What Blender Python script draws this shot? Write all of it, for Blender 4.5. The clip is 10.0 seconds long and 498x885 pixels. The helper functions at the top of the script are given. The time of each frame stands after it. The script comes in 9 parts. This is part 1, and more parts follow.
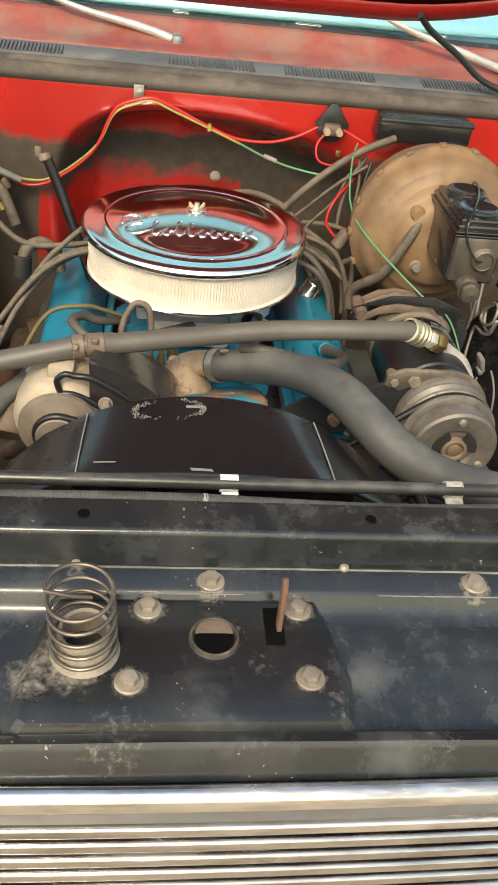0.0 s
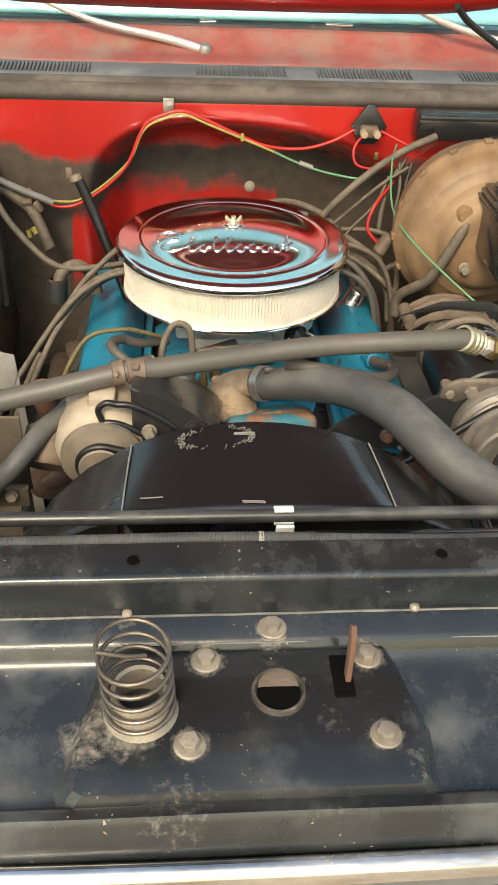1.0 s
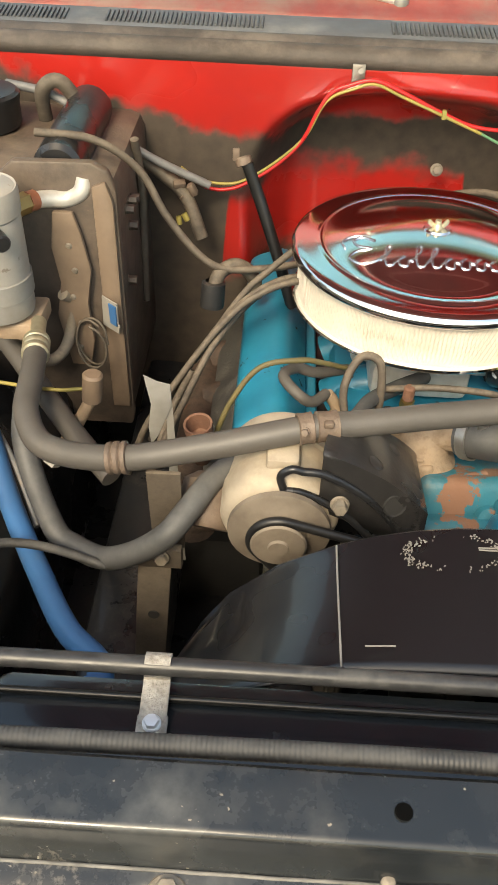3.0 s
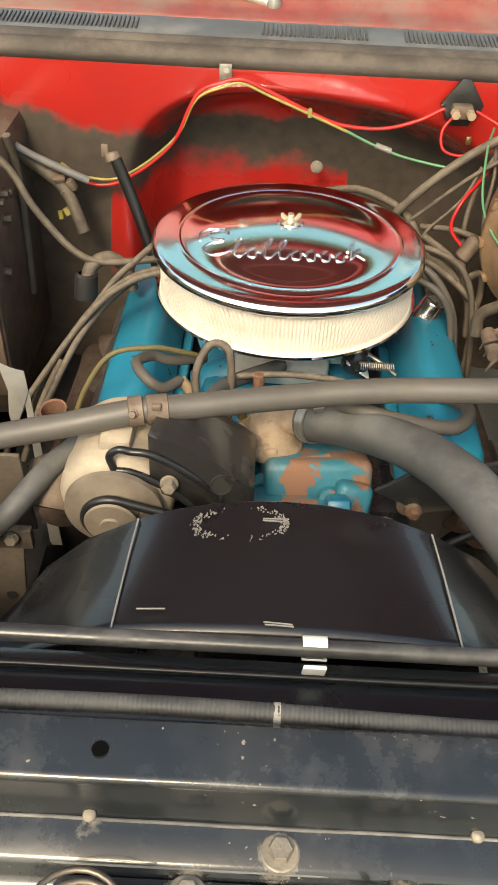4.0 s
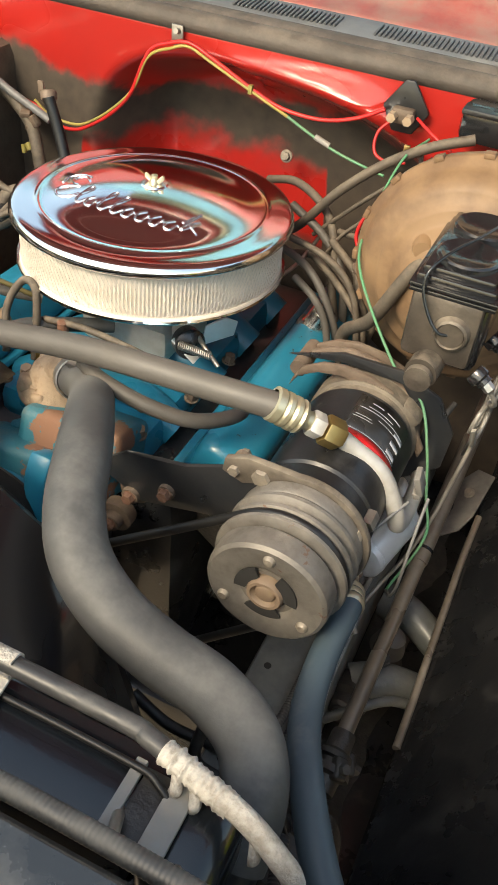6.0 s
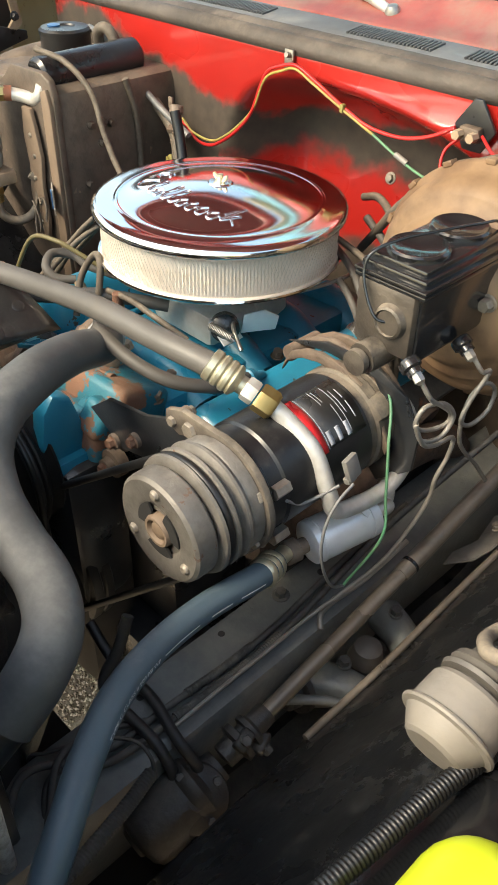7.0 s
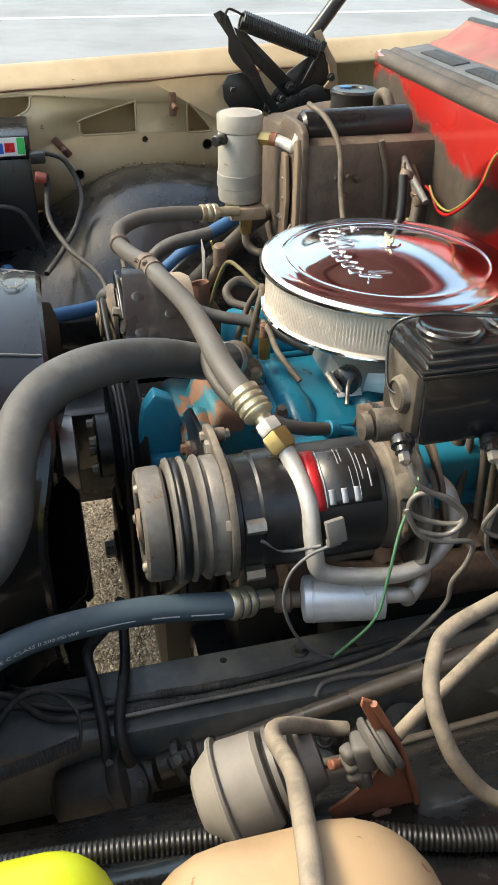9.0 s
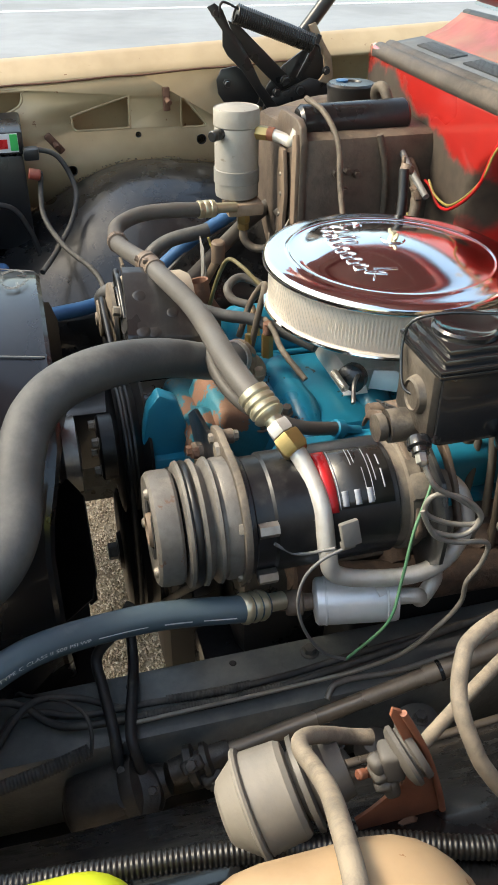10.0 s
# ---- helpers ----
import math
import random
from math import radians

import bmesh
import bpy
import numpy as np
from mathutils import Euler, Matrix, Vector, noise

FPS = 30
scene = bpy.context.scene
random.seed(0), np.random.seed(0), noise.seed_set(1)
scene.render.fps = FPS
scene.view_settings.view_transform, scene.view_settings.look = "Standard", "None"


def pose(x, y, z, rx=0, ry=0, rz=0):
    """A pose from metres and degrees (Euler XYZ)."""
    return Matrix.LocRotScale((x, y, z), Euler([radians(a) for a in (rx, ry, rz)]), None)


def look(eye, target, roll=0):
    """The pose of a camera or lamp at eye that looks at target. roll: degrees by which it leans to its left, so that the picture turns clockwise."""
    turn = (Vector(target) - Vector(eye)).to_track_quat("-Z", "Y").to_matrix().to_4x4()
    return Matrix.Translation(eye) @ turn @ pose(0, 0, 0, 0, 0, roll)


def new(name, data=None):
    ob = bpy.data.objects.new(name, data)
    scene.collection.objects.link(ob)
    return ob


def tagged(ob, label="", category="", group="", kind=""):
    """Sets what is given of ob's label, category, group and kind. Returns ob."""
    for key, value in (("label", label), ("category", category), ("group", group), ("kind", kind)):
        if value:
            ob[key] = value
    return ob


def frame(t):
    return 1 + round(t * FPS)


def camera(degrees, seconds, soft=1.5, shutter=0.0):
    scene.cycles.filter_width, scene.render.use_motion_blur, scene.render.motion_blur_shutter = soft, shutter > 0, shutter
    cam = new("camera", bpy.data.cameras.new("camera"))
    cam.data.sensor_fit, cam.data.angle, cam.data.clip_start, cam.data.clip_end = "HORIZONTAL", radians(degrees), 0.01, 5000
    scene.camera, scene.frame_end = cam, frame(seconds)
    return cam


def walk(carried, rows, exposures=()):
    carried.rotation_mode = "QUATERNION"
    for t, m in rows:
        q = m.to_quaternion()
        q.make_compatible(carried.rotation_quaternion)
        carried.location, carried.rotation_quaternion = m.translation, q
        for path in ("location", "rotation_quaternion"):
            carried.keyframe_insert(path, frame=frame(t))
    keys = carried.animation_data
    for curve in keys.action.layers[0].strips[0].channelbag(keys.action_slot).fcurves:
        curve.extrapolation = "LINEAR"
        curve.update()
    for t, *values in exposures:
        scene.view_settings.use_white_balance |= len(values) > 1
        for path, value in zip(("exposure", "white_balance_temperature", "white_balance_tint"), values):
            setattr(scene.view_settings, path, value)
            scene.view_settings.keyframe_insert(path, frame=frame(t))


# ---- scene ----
cam = camera(33.9, 10.0, soft=1.6, shutter=0.0)
PATH = [
    (0.0, (-0.064, -0.036, 1.529), (0.1212, 1.1383, 0.6139), 7.52),
    (0.5, (-0.038, -0.050, 1.541), (0.0883, 1.1484, 0.6480), 3.12),
    (1.0, (-0.070, 0.016, 1.519), (0.0399, 1.1996, 0.6046), 2.78),
    (1.5, (-0.149, 0.188, 1.514), (-0.0242, 1.3611, 0.5866), 4.10),
    (2.0, (-0.176, 0.212, 1.515), (-0.1437, 1.3841, 0.5789), 4.26),
    (2.2, (-0.199, 0.235, 1.494), (-0.2043, 1.4007, 0.5501), 3.91),
    (3.3, (-0.192, 0.262, 1.495), (-0.2188, 1.3695, 0.4835), 1.95),
    (3.5, (-0.151, 0.254, 1.499), (-0.1514, 1.3609, 0.4875), 2.32),
    (4.0, (-0.038, 0.228, 1.507), (-0.0381, 1.3495, 0.5112), 3.07),
    (4.5, (0.085, 0.214, 1.501), (0.0748, 1.3423, 0.5130), 3.17),
    (5.0, (0.209, 0.236, 1.491), (0.1292, 1.3629, 0.5045), 5.20),
    (5.5, (0.345, 0.317, 1.472), (0.1188, 1.4159, 0.4773), 7.16),
    (6.0, (0.486, 0.356, 1.464), (0.0837, 1.4080, 0.4731), 6.29),
    (6.2, (0.560, 0.356, 1.459), (0.0606, 1.3733, 0.4759), 5.26),
    (7.3, (0.859, 0.533, 1.432), (-0.0950, 1.2559, 0.5282), 0.01),
    (7.5, (0.866, 0.580, 1.434), (-0.1541, 1.2224, 0.5408), 0.21),
    (8.0, (0.903, 0.675, 1.424), (-0.2209, 1.1497, 0.5519), 2.13),
    (8.5, (0.970, 0.725, 1.424), (-0.2108, 1.0805, 0.5705), 1.83),
    (9.0, (1.013, 0.746, 1.425), (-0.1922, 1.0551, 0.5880), 0.69),
    (9.5, (1.001, 0.731, 1.423), (-0.2056, 1.0365, 0.5863), 0.43),
    (10.0, (0.993, 0.727, 1.425), (-0.2009, 1.0557, 0.5784), 0.54),
]
walk(cam, [(t, look(e, g, r)) for t, e, g, r in PATH], [(0.0, 1.20, 7900, 4), (1.0, 1.25, 7900, 4), (2.0, 1.36, 8000, 4), (3.5, 1.34, 8100, 5), (6.0, 1.42, 7900, 5), (7.5, 1.76, 7500, 4), (8.5, 1.66, 7400, 4), (10.0, 1.58, 7300, 4)])

# ---- daylight: open shade under a clear sky, with a low soft sun ----
world = bpy.data.worlds.new("daylight")
scene.world = world
world.use_nodes = True
wn = world.node_tree
for n in list(wn.nodes):
    wn.nodes.remove(n)
w_out = wn.nodes.new("ShaderNodeOutputWorld")
w_bg = wn.nodes.new("ShaderNodeBackground")
w_sky = wn.nodes.new("ShaderNodeTexSky")
w_sky.sky_type = "NISHITA"
w_sky.sun_disc = False
w_sky.sun_elevation = radians(48)
w_sky.sun_rotation = radians(200)
w_sky.air_density, w_sky.dust_density, w_sky.ozone_density = 1.3, 2.0, 0.4
w_bg.inputs["Strength"].default_value = 0.15
wn.links.new(w_sky.outputs[0], w_bg.inputs["Color"])
wn.links.new(w_bg.outputs[0], w_out.inputs["Surface"])
sun = new("sun", bpy.data.lights.new("sun", "SUN"))
sun.data.energy, sun.data.angle, sun.data.color = 1.6, radians(20), (1.0, 0.92, 0.82)
sun.matrix_world = look((-1.6, -4.0, 5.9), (0, 1.0, 0.9))


# ---- materials ----
def pm(name, col, col2=None, rough=0.5, metal=0.0, scale=60.0, mix=0.5, bump=0.15, dust=0.0,
       dustcol=(0.30, 0.235, 0.17), chips=0.0, chipcol=(0.32, 0.13, 0.06), chipscale=18.0, coat=0.0,
       spread=0.12, bumpscale=None, trans=0.0, stretch=None, spec=0.5):
    """A painted, plastic or metal surface: two-scale colour, fine relief, dust that settles on upward faces, chipped patches."""
    m = bpy.data.materials.new(name)
    m.use_nodes = True
    nt = m.node_tree
    N, L = nt.nodes, nt.links
    bs = N["Principled BSDF"]
    tc = N.new("ShaderNodeTexCoord")
    src = tc.outputs["Object"]
    if stretch:
        mp = N.new("ShaderNodeMapping")
        mp.inputs["Scale"].default_value = stretch
        L.new(src, mp.inputs["Vector"])
        src = mp.outputs[0]

    def noise_tex(sc, detail=5.0, rgh=0.6):
        n = N.new("ShaderNodeTexNoise")
        n.inputs["Scale"].default_value = sc
        n.inputs["Detail"].default_value = detail
        n.inputs["Roughness"].default_value = rgh
        L.new(src, n.inputs["Vector"])
        return n.outputs["Fac"]

    def ramp(fac, lo, hi):
        r = N.new("ShaderNodeMapRange")
        r.inputs["From Min"].default_value, r.inputs["From Max"].default_value = lo, hi
        r.interpolation_type = "SMOOTHSTEP"
        L.new(fac, r.inputs["Value"])
        return r.outputs[0]

    def mixc(fac, a, b, kind="MIX"):
        x = N.new("ShaderNodeMix")
        x.data_type, x.blend_type = "RGBA", kind
        if isinstance(fac, float):
            x.inputs[0].default_value = fac
        else:
            L.new(fac, x.inputs[0])
        for sock, v in ((x.inputs[6], a), (x.inputs[7], b)):
            if isinstance(v, tuple):
                sock.default_value = (*v, 1.0)
            else:
                L.new(v, sock)
        return x.outputs[2]

    def mul(a, b):
        x = N.new("ShaderNodeMath")
        x.operation = "MULTIPLY"
        for sock, v in ((x.inputs[0], a), (x.inputs[1], b)):
            if isinstance(v, float):
                sock.default_value = v
            else:
                L.new(v, sock)
        return x.outputs[0]

    if col2 is None:
        col2 = tuple(c * 0.72 for c in col)
    fine = noise_tex(scale)
    big = noise_tex(scale * 0.13, 4.0)
    c = mixc(mul(ramp(fine, 0.5 - spread, 0.5 + spread * 2), mix), col, col2)
    c = mixc(mul(ramp(big, 0.42, 0.66), 0.45), c, tuple(v * 0.7 for v in col2))
    r_out = ramp(big, 0.3, 0.75)
    rr = N.new("ShaderNodeMapRange")
    rr.inputs["To Min"].default_value, rr.inputs["To Max"].default_value = max(rough - 0.09, 0.02), min(rough + 0.12, 1.0)
    L.new(r_out, rr.inputs["Value"])
    rough_s, metal_s = rr.outputs[0], None
    if chips != 0:
        ch = ramp(noise_tex(chipscale, 6.0, 0.65), 0.62 - chips * 0.25, 0.64 - chips * 0.25)
        c = mixc(ch, c, chipcol)
        rough_s = N.new("ShaderNodeMix").outputs[0]
        mixer = rough_s.node
        L.new(ch, mixer.inputs[0])
        L.new(rr.outputs[0], mixer.inputs[2])
        mixer.inputs[3].default_value = 0.85
    if dust > 0:
        ge = N.new("ShaderNodeNewGeometry")
        sx = N.new("ShaderNodeSeparateXYZ")
        L.new(ge.outputs["Normal"], sx.inputs[0])
        up = ramp(sx.outputs[2], -0.35, 0.95)
        dn = ramp(noise_tex(scale * 0.3, 6.0, 0.7), 0.62 - 0.4 * dust, 0.9 - 0.3 * dust)
        df = mul(mul(up, dn), min(1.0, 0.55 + dust * 0.5))
        c = mixc(df, c, dustcol)
        mx = N.new("ShaderNodeMix")
        L.new(df, mx.inputs[0])
        L.new(rough_s, mx.inputs[2])
        mx.inputs[3].default_value = 0.9
        rough_s = mx.outputs[0]
        if metal > 0:
            iv = N.new("ShaderNodeMath")
            iv.operation = "MULTIPLY_ADD"
            L.new(df, iv.inputs[0])
            iv.inputs[1].default_value, iv.inputs[2].default_value = -metal, metal
            metal_s = iv.outputs[0]
    L.new(c, bs.inputs["Base Color"])
    L.new(rough_s, bs.inputs["Roughness"])
    if metal_s is not None:
        L.new(metal_s, bs.inputs["Metallic"])
    else:
        bs.inputs["Metallic"].default_value = metal
    bs.inputs["Coat Weight"].default_value = coat
    bs.inputs["Coat Roughness"].default_value = 0.06
    bs.inputs["Specular IOR Level"].default_value = spec
    bs.inputs["Transmission Weight"].default_value = trans
    if bump > 0:
        bp = N.new("ShaderNodeBump")
        bp.inputs["Strength"].default_value = bump
        bp.inputs["Distance"].default_value = 0.002
        L.new(noise_tex(bumpscale or scale * 3.0, 4.0), bp.inputs["Height"])
        L.new(bp.outputs[0], bs.inputs["Normal"])
    return m


BLACK = pm("black_paint", (0.011, 0.014, 0.017), (0.019, 0.022, 0.025), 0.2, scale=40, bump=0.07, dust=0.1, dustcol=(0.11, 0.1, 0.085), coat=0.3)
BLACK_DIRTY = pm("dirty_black_paint", (0.016, 0.018, 0.021), (0.032, 0.031, 0.03), 0.33, scale=90, bump=0.1, dust=0.22, dustcol=(0.13, 0.115, 0.095), coat=0.3)
CONDUIT = pm("dusty_conduit_plastic", (0.04, 0.041, 0.042), (0.055, 0.055, 0.054), 0.45, scale=60, bump=0.03, dust=0.7, dustcol=(0.095, 0.094, 0.09))
PIPE_SATIN = pm("dusty_satin_black_pipe", (0.03, 0.031, 0.033), (0.045, 0.045, 0.046), 0.36, scale=60, bump=0.08, dust=0.5, dustcol=(0.12, 0.117, 0.11))
CABLE_DUSTY = pm("dust_covered_black_cable", (0.03, 0.03, 0.03), (0.045, 0.043, 0.04), 0.6, scale=60, bump=0.2, dust=0.6, dustcol=(0.13, 0.12, 0.105))
SEAM_DUST = pm("pale_dust_in_a_seam", (0.2, 0.19, 0.172), (0.09, 0.086, 0.08), 0.8, scale=120, mix=1.0, bump=0.3, stretch=(0.4, 1.0, 1.0))
CONN_GREY = pm("dusty_grey_connector", (0.17, 0.16, 0.145), (0.12, 0.113, 0.102), 0.6, scale=80, bump=0.1, dust=0.3)
FAN_DUST = pm("brown_dusty_steel", (0.2, 0.165, 0.128), (0.125, 0.1, 0.078), 0.6, 0.2, scale=40, mix=0.8, bump=0.2, dust=0.5, dustcol=(0.28, 0.235, 0.18))
COMPRESSOR_BLACK = pm("worn_black_enamel", (0.0095, 0.010, 0.0115), (0.018, 0.0182, 0.0192), 0.36, scale=60, mix=0.8, bump=0.1, dust=0.25, dustcol=(0.09, 0.084, 0.076), chips=-0.24, chipcol=(0.17, 0.165, 0.155), chipscale=70)
PULLEY_BLACK = pm("oily_black_pulley", (0.009, 0.009, 0.0095), (0.016, 0.0155, 0.015), 0.42, scale=60, bump=0.1, dust=0.1, dustcol=(0.05, 0.046, 0.04))
STEER_OIL = pm("oily_brown_casting", (0.022, 0.02, 0.018), (0.045, 0.039, 0.033), 0.48, scale=50, mix=0.8, bump=0.5, dust=0.4, dustcol=(0.11, 0.1, 0.085))
GRIT = pm("dry_leaf_grit", (0.2, 0.15, 0.1), (0.06, 0.045, 0.034), 0.85, scale=130, mix=1.0, bump=0.4, dust=0.2)
BRACKET_BLACK = pm("dusty_black_bracket", (0.02, 0.0195, 0.02), (0.036, 0.034, 0.033), 0.3, scale=50, mix=0.8, bump=0.15, dust=0.3, dustcol=(0.1, 0.09, 0.08), coat=0.2)
THERMO_TAN = pm("dusty_flaked_housing", (0.34, 0.25, 0.17), (0.2, 0.135, 0.085), 0.75, 0.1, scale=70, mix=0.9, bump=0.5, dust=0.5, dustcol=(0.32, 0.255, 0.19), chips=-0.02, chipcol=(0.05, 0.2, 0.22), chipscale=34)
EXHAUST = pm("scorched_exhaust_iron", (0.085, 0.056, 0.042), (0.04, 0.029, 0.024), 0.75, 0.1, scale=70, mix=1.0, bump=0.5, dust=0.25, dustcol=(0.13, 0.1, 0.075), chips=-0.1, chipcol=(0.14, 0.06, 0.035), chipscale=30)
SLOT = pm("weathered_louvre_metal", (0.1, 0.104, 0.108), (0.07, 0.072, 0.076), 0.7, scale=60, bump=0.1, dust=0.3, dustcol=(0.12, 0.11, 0.1))
TAPE = pm("flaking_grey_tape", (0.5, 0.47, 0.42), (0.24, 0.215, 0.18), 0.75, scale=160, mix=0.9, bump=0.8, dust=0.3)
SHROUD_BLACK = pm("satin_black_plastic", (0.0075, 0.008, 0.0098), (0.012, 0.0122, 0.0138), 0.26, scale=22, bump=0.12, bumpscale=14, dust=0.08, dustcol=(0.045, 0.045, 0.046), coat=0.35)
INNER_BLACK = pm("glossy_black_inner_wing", (0.0065, 0.0072, 0.0085), (0.014, 0.0145, 0.0155), 0.27, scale=60, bump=0.35, bumpscale=40, dust=0.3, dustcol=(0.062, 0.061, 0.059), coat=0.3, spec=0.45)
GRIME = pm("oily_grime", (0.05, 0.05, 0.048), (0.09, 0.086, 0.078), 0.5, scale=70, bump=0.6, dust=0.55, dustcol=(0.16, 0.15, 0.132))
STEEL_DIM = pm("dull_grey_metal", (0.2, 0.2, 0.2), (0.13, 0.125, 0.12), 0.4, 0.4, scale=40, bump=0.15, dust=0.35, dustcol=(0.26, 0.22, 0.18))
# Near-black fill for holes, recesses and parts deep under the engine.
DARK_VOID = pm("near_black_fill", (0.012, 0.012, 0.012), (0.022, 0.02, 0.018), 0.8, scale=20, bump=0.2)
CHROME = pm("chrome_plating", (0.86, 0.86, 0.87), (0.8, 0.8, 0.82), 0.045, 1.0, scale=14, mix=0.2, bump=0.0)
# Dark streaks in the chrome colour imitate mottled reflections; a little dust on top.
GRILLE_CHROME = pm("reflection_mottled_chrome", (0.7, 0.69, 0.68), (0.3, 0.285, 0.27), 0.13, 1.0, scale=45, mix=0.9, bump=0.35, bumpscale=14, dust=0.3, dustcol=(0.26, 0.23, 0.2), stretch=(0.25, 1.0, 1.0))
CHROME_WORN = pm("worn_chrome_trim", (0.8, 0.79, 0.77), (0.55, 0.5, 0.44), 0.14, 1.0, scale=35, bump=0.08, dust=0.35, dustcol=(0.4, 0.3, 0.22))
STEEL = pm("dull_steel", (0.45, 0.43, 0.4), (0.3, 0.27, 0.23), 0.42, 0.9, scale=90, bump=0.15, dust=0.3)
BOLT = pm("dusty_bolt_steel", (0.27, 0.235, 0.19), (0.16, 0.13, 0.1), 0.5, 0.35, scale=160, bump=0.35, dust=0.5, dustcol=(0.3, 0.25, 0.19))
DULL_STEEL = pm("grey_clutch_steel", (0.19, 0.175, 0.156), (0.13, 0.116, 0.1), 0.48, 0.4, scale=80, mix=0.8, bump=0.25, dust=0.45, dustcol=(0.25, 0.222, 0.185), chips=0.02, chipcol=(0.17, 0.11, 0.08), chipscale=30)
ALU = pm("cast_aluminium", (0.66, 0.64, 0.6), (0.54, 0.5, 0.44), 0.42, 0.45, scale=90, bump=0.15, dust=0.35, dustcol=(0.45, 0.4, 0.32))
ALU_CLEAN = pm("bare_aluminium", (0.8, 0.82, 0.84), (0.72, 0.74, 0.76), 0.38, 0.45, scale=60, bump=0.08, dust=0.2, dustcol=(0.5, 0.48, 0.44))
ALT_TAN = pm("dusty_alternator_casting", (0.45, 0.39, 0.31), (0.33, 0.265, 0.195), 0.6, 0.35, scale=55, bump=0.25, dust=0.7, dustcol=(0.5, 0.42, 0.31))
TEAL = pm("turquoise_engine_paint", (0.012, 0.205, 0.33), (0.01, 0.155, 0.25), 0.32, scale=30, mix=0.5, bump=0.1, dust=0.16, dustcol=(0.09, 0.08, 0.06), chips=-0.12, chipcol=(0.05, 0.045, 0.04), chipscale=30)
TEAL_CHIPPED = pm("chipped_turquoise_and_rust", (0.015, 0.19, 0.27), (0.03, 0.12, 0.15), 0.45, scale=40, bump=0.4, dust=0.3, chips=0.32, chipcol=(0.21, 0.108, 0.068), chipscale=13)
RUST = pm("brown_rust", (0.18, 0.088, 0.055), (0.095, 0.05, 0.036), 0.85, scale=80, bump=0.6, dust=0.3)
CAST_TAN = pm("dusty_cast_housing", (0.36, 0.265, 0.18), (0.24, 0.155, 0.095), 0.75, 0.1, scale=60, bump=0.4, dust=0.6, dustcol=(0.34, 0.27, 0.2))
CAST_DARK = pm("rusty_brown_casting", (0.16, 0.115, 0.085), (0.08, 0.06, 0.046), 0.6, 0.1, scale=90, bump=0.4, dust=0.5, dustcol=(0.22, 0.17, 0.125))
ZINC_GOLD = pm("faded_gold_zinc", (0.25, 0.155, 0.085), (0.13, 0.076, 0.044), 0.55, 0.05, scale=16, mix=1.0, bump=0.3, dust=0.3, dustcol=(0.26, 0.18, 0.115), chips=0.0, chipcol=(0.1, 0.055, 0.034), chipscale=12)
BROWN_BOX = pm("dust_coated_brown_box", (0.1, 0.074, 0.055), (0.05, 0.037, 0.029), 0.55, scale=38, mix=0.9, bump=0.4, dust=0.55, dustcol=(0.19, 0.145, 0.106), chips=-0.12, chipcol=(0.17, 0.125, 0.09), chipscale=22)
BROWN_FLANGE = pm("tan_brown_flange", (0.19, 0.135, 0.094), (0.125, 0.088, 0.06), 0.65, scale=30, bump=0.25, dust=0.4)
RUBBER = pm("dusty_grey_rubber", (0.1, 0.09, 0.079), (0.078, 0.07, 0.061), 0.55, scale=40, mix=0.5, bump=0.12, bumpscale=300, dust=0.3, dustcol=(0.14, 0.122, 0.1))
RUBBER_BLACK = pm("black_rubber_hose", (0.05, 0.051, 0.052), (0.068, 0.067, 0.065), 0.55, scale=24, mix=0.8, bump=0.1, bumpscale=300, dust=0.6, dustcol=(0.165, 0.163, 0.155), spec=0.5)
RUBBER_PLAIN = pm("black_rubber", (0.016, 0.016, 0.017), (0.028, 0.027, 0.026), 0.55, scale=50, bump=0.12, dust=0.2)
BLUE_HOSE = pm("dark_blue_hose", (0.06, 0.092, 0.115), (0.072, 0.1, 0.12), 0.5, scale=40, bump=0.1, dust=0.3, dustcol=(0.2, 0.215, 0.22))
BLUE_BRIGHT = pm("blue_silicone_hose", (0.04, 0.14, 0.32), (0.034, 0.11, 0.25), 0.42, scale=40, bump=0.08, dust=0.2)
HOSE_TAN = pm("dust_covered_hose", (0.17, 0.14, 0.108), (0.12, 0.098, 0.075), 0.65, scale=200, bump=0.2, dust=0.85, dustcol=(0.3, 0.245, 0.18))
WIRE_TAN = pm("dusty_cable", (0.085, 0.068, 0.052), (0.055, 0.044, 0.035), 0.6, scale=200, bump=0.2, dust=0.75, dustcol=(0.185, 0.15, 0.112))
WIRE_GREY = pm("grey_cable", (0.16, 0.16, 0.16), (0.11, 0.11, 0.11), 0.5, scale=60, bump=0.1, dust=0.3)
WIRE_RED = pm("red_wire", (0.5, 0.014, 0.016), (0.4, 0.012, 0.013), 0.4, scale=60, bump=0.05)
WIRE_GREEN = pm("green_wire", (0.075, 0.25, 0.13), (0.14, 0.24, 0.13), 0.45, scale=60, bump=0.05)
TUBE_TAN = pm("yellowed_tube", (0.152, 0.124, 0.0496), (0.096, 0.08, 0.036), 0.55, scale=60, bump=0.1, dust=0.4, dustcol=(0.16, 0.128, 0.08))
WIRE_YELLOW = pm("yellow_green_wire", (0.33, 0.25, 0.06), (0.18, 0.2, 0.06), 0.5, scale=60, bump=0.05)
BRASS = pm("brass", (0.45, 0.3381, 0.1425), (0.375, 0.2646, 0.1069), 0.34, 0.9, scale=90, bump=0.1, dust=0.2)
FERRULE = pm("yellow_zinc_ferrule", (0.58, 0.53, 0.38), (0.48, 0.42, 0.28), 0.38, 0.75, scale=90, bump=0.12, dust=0.25)
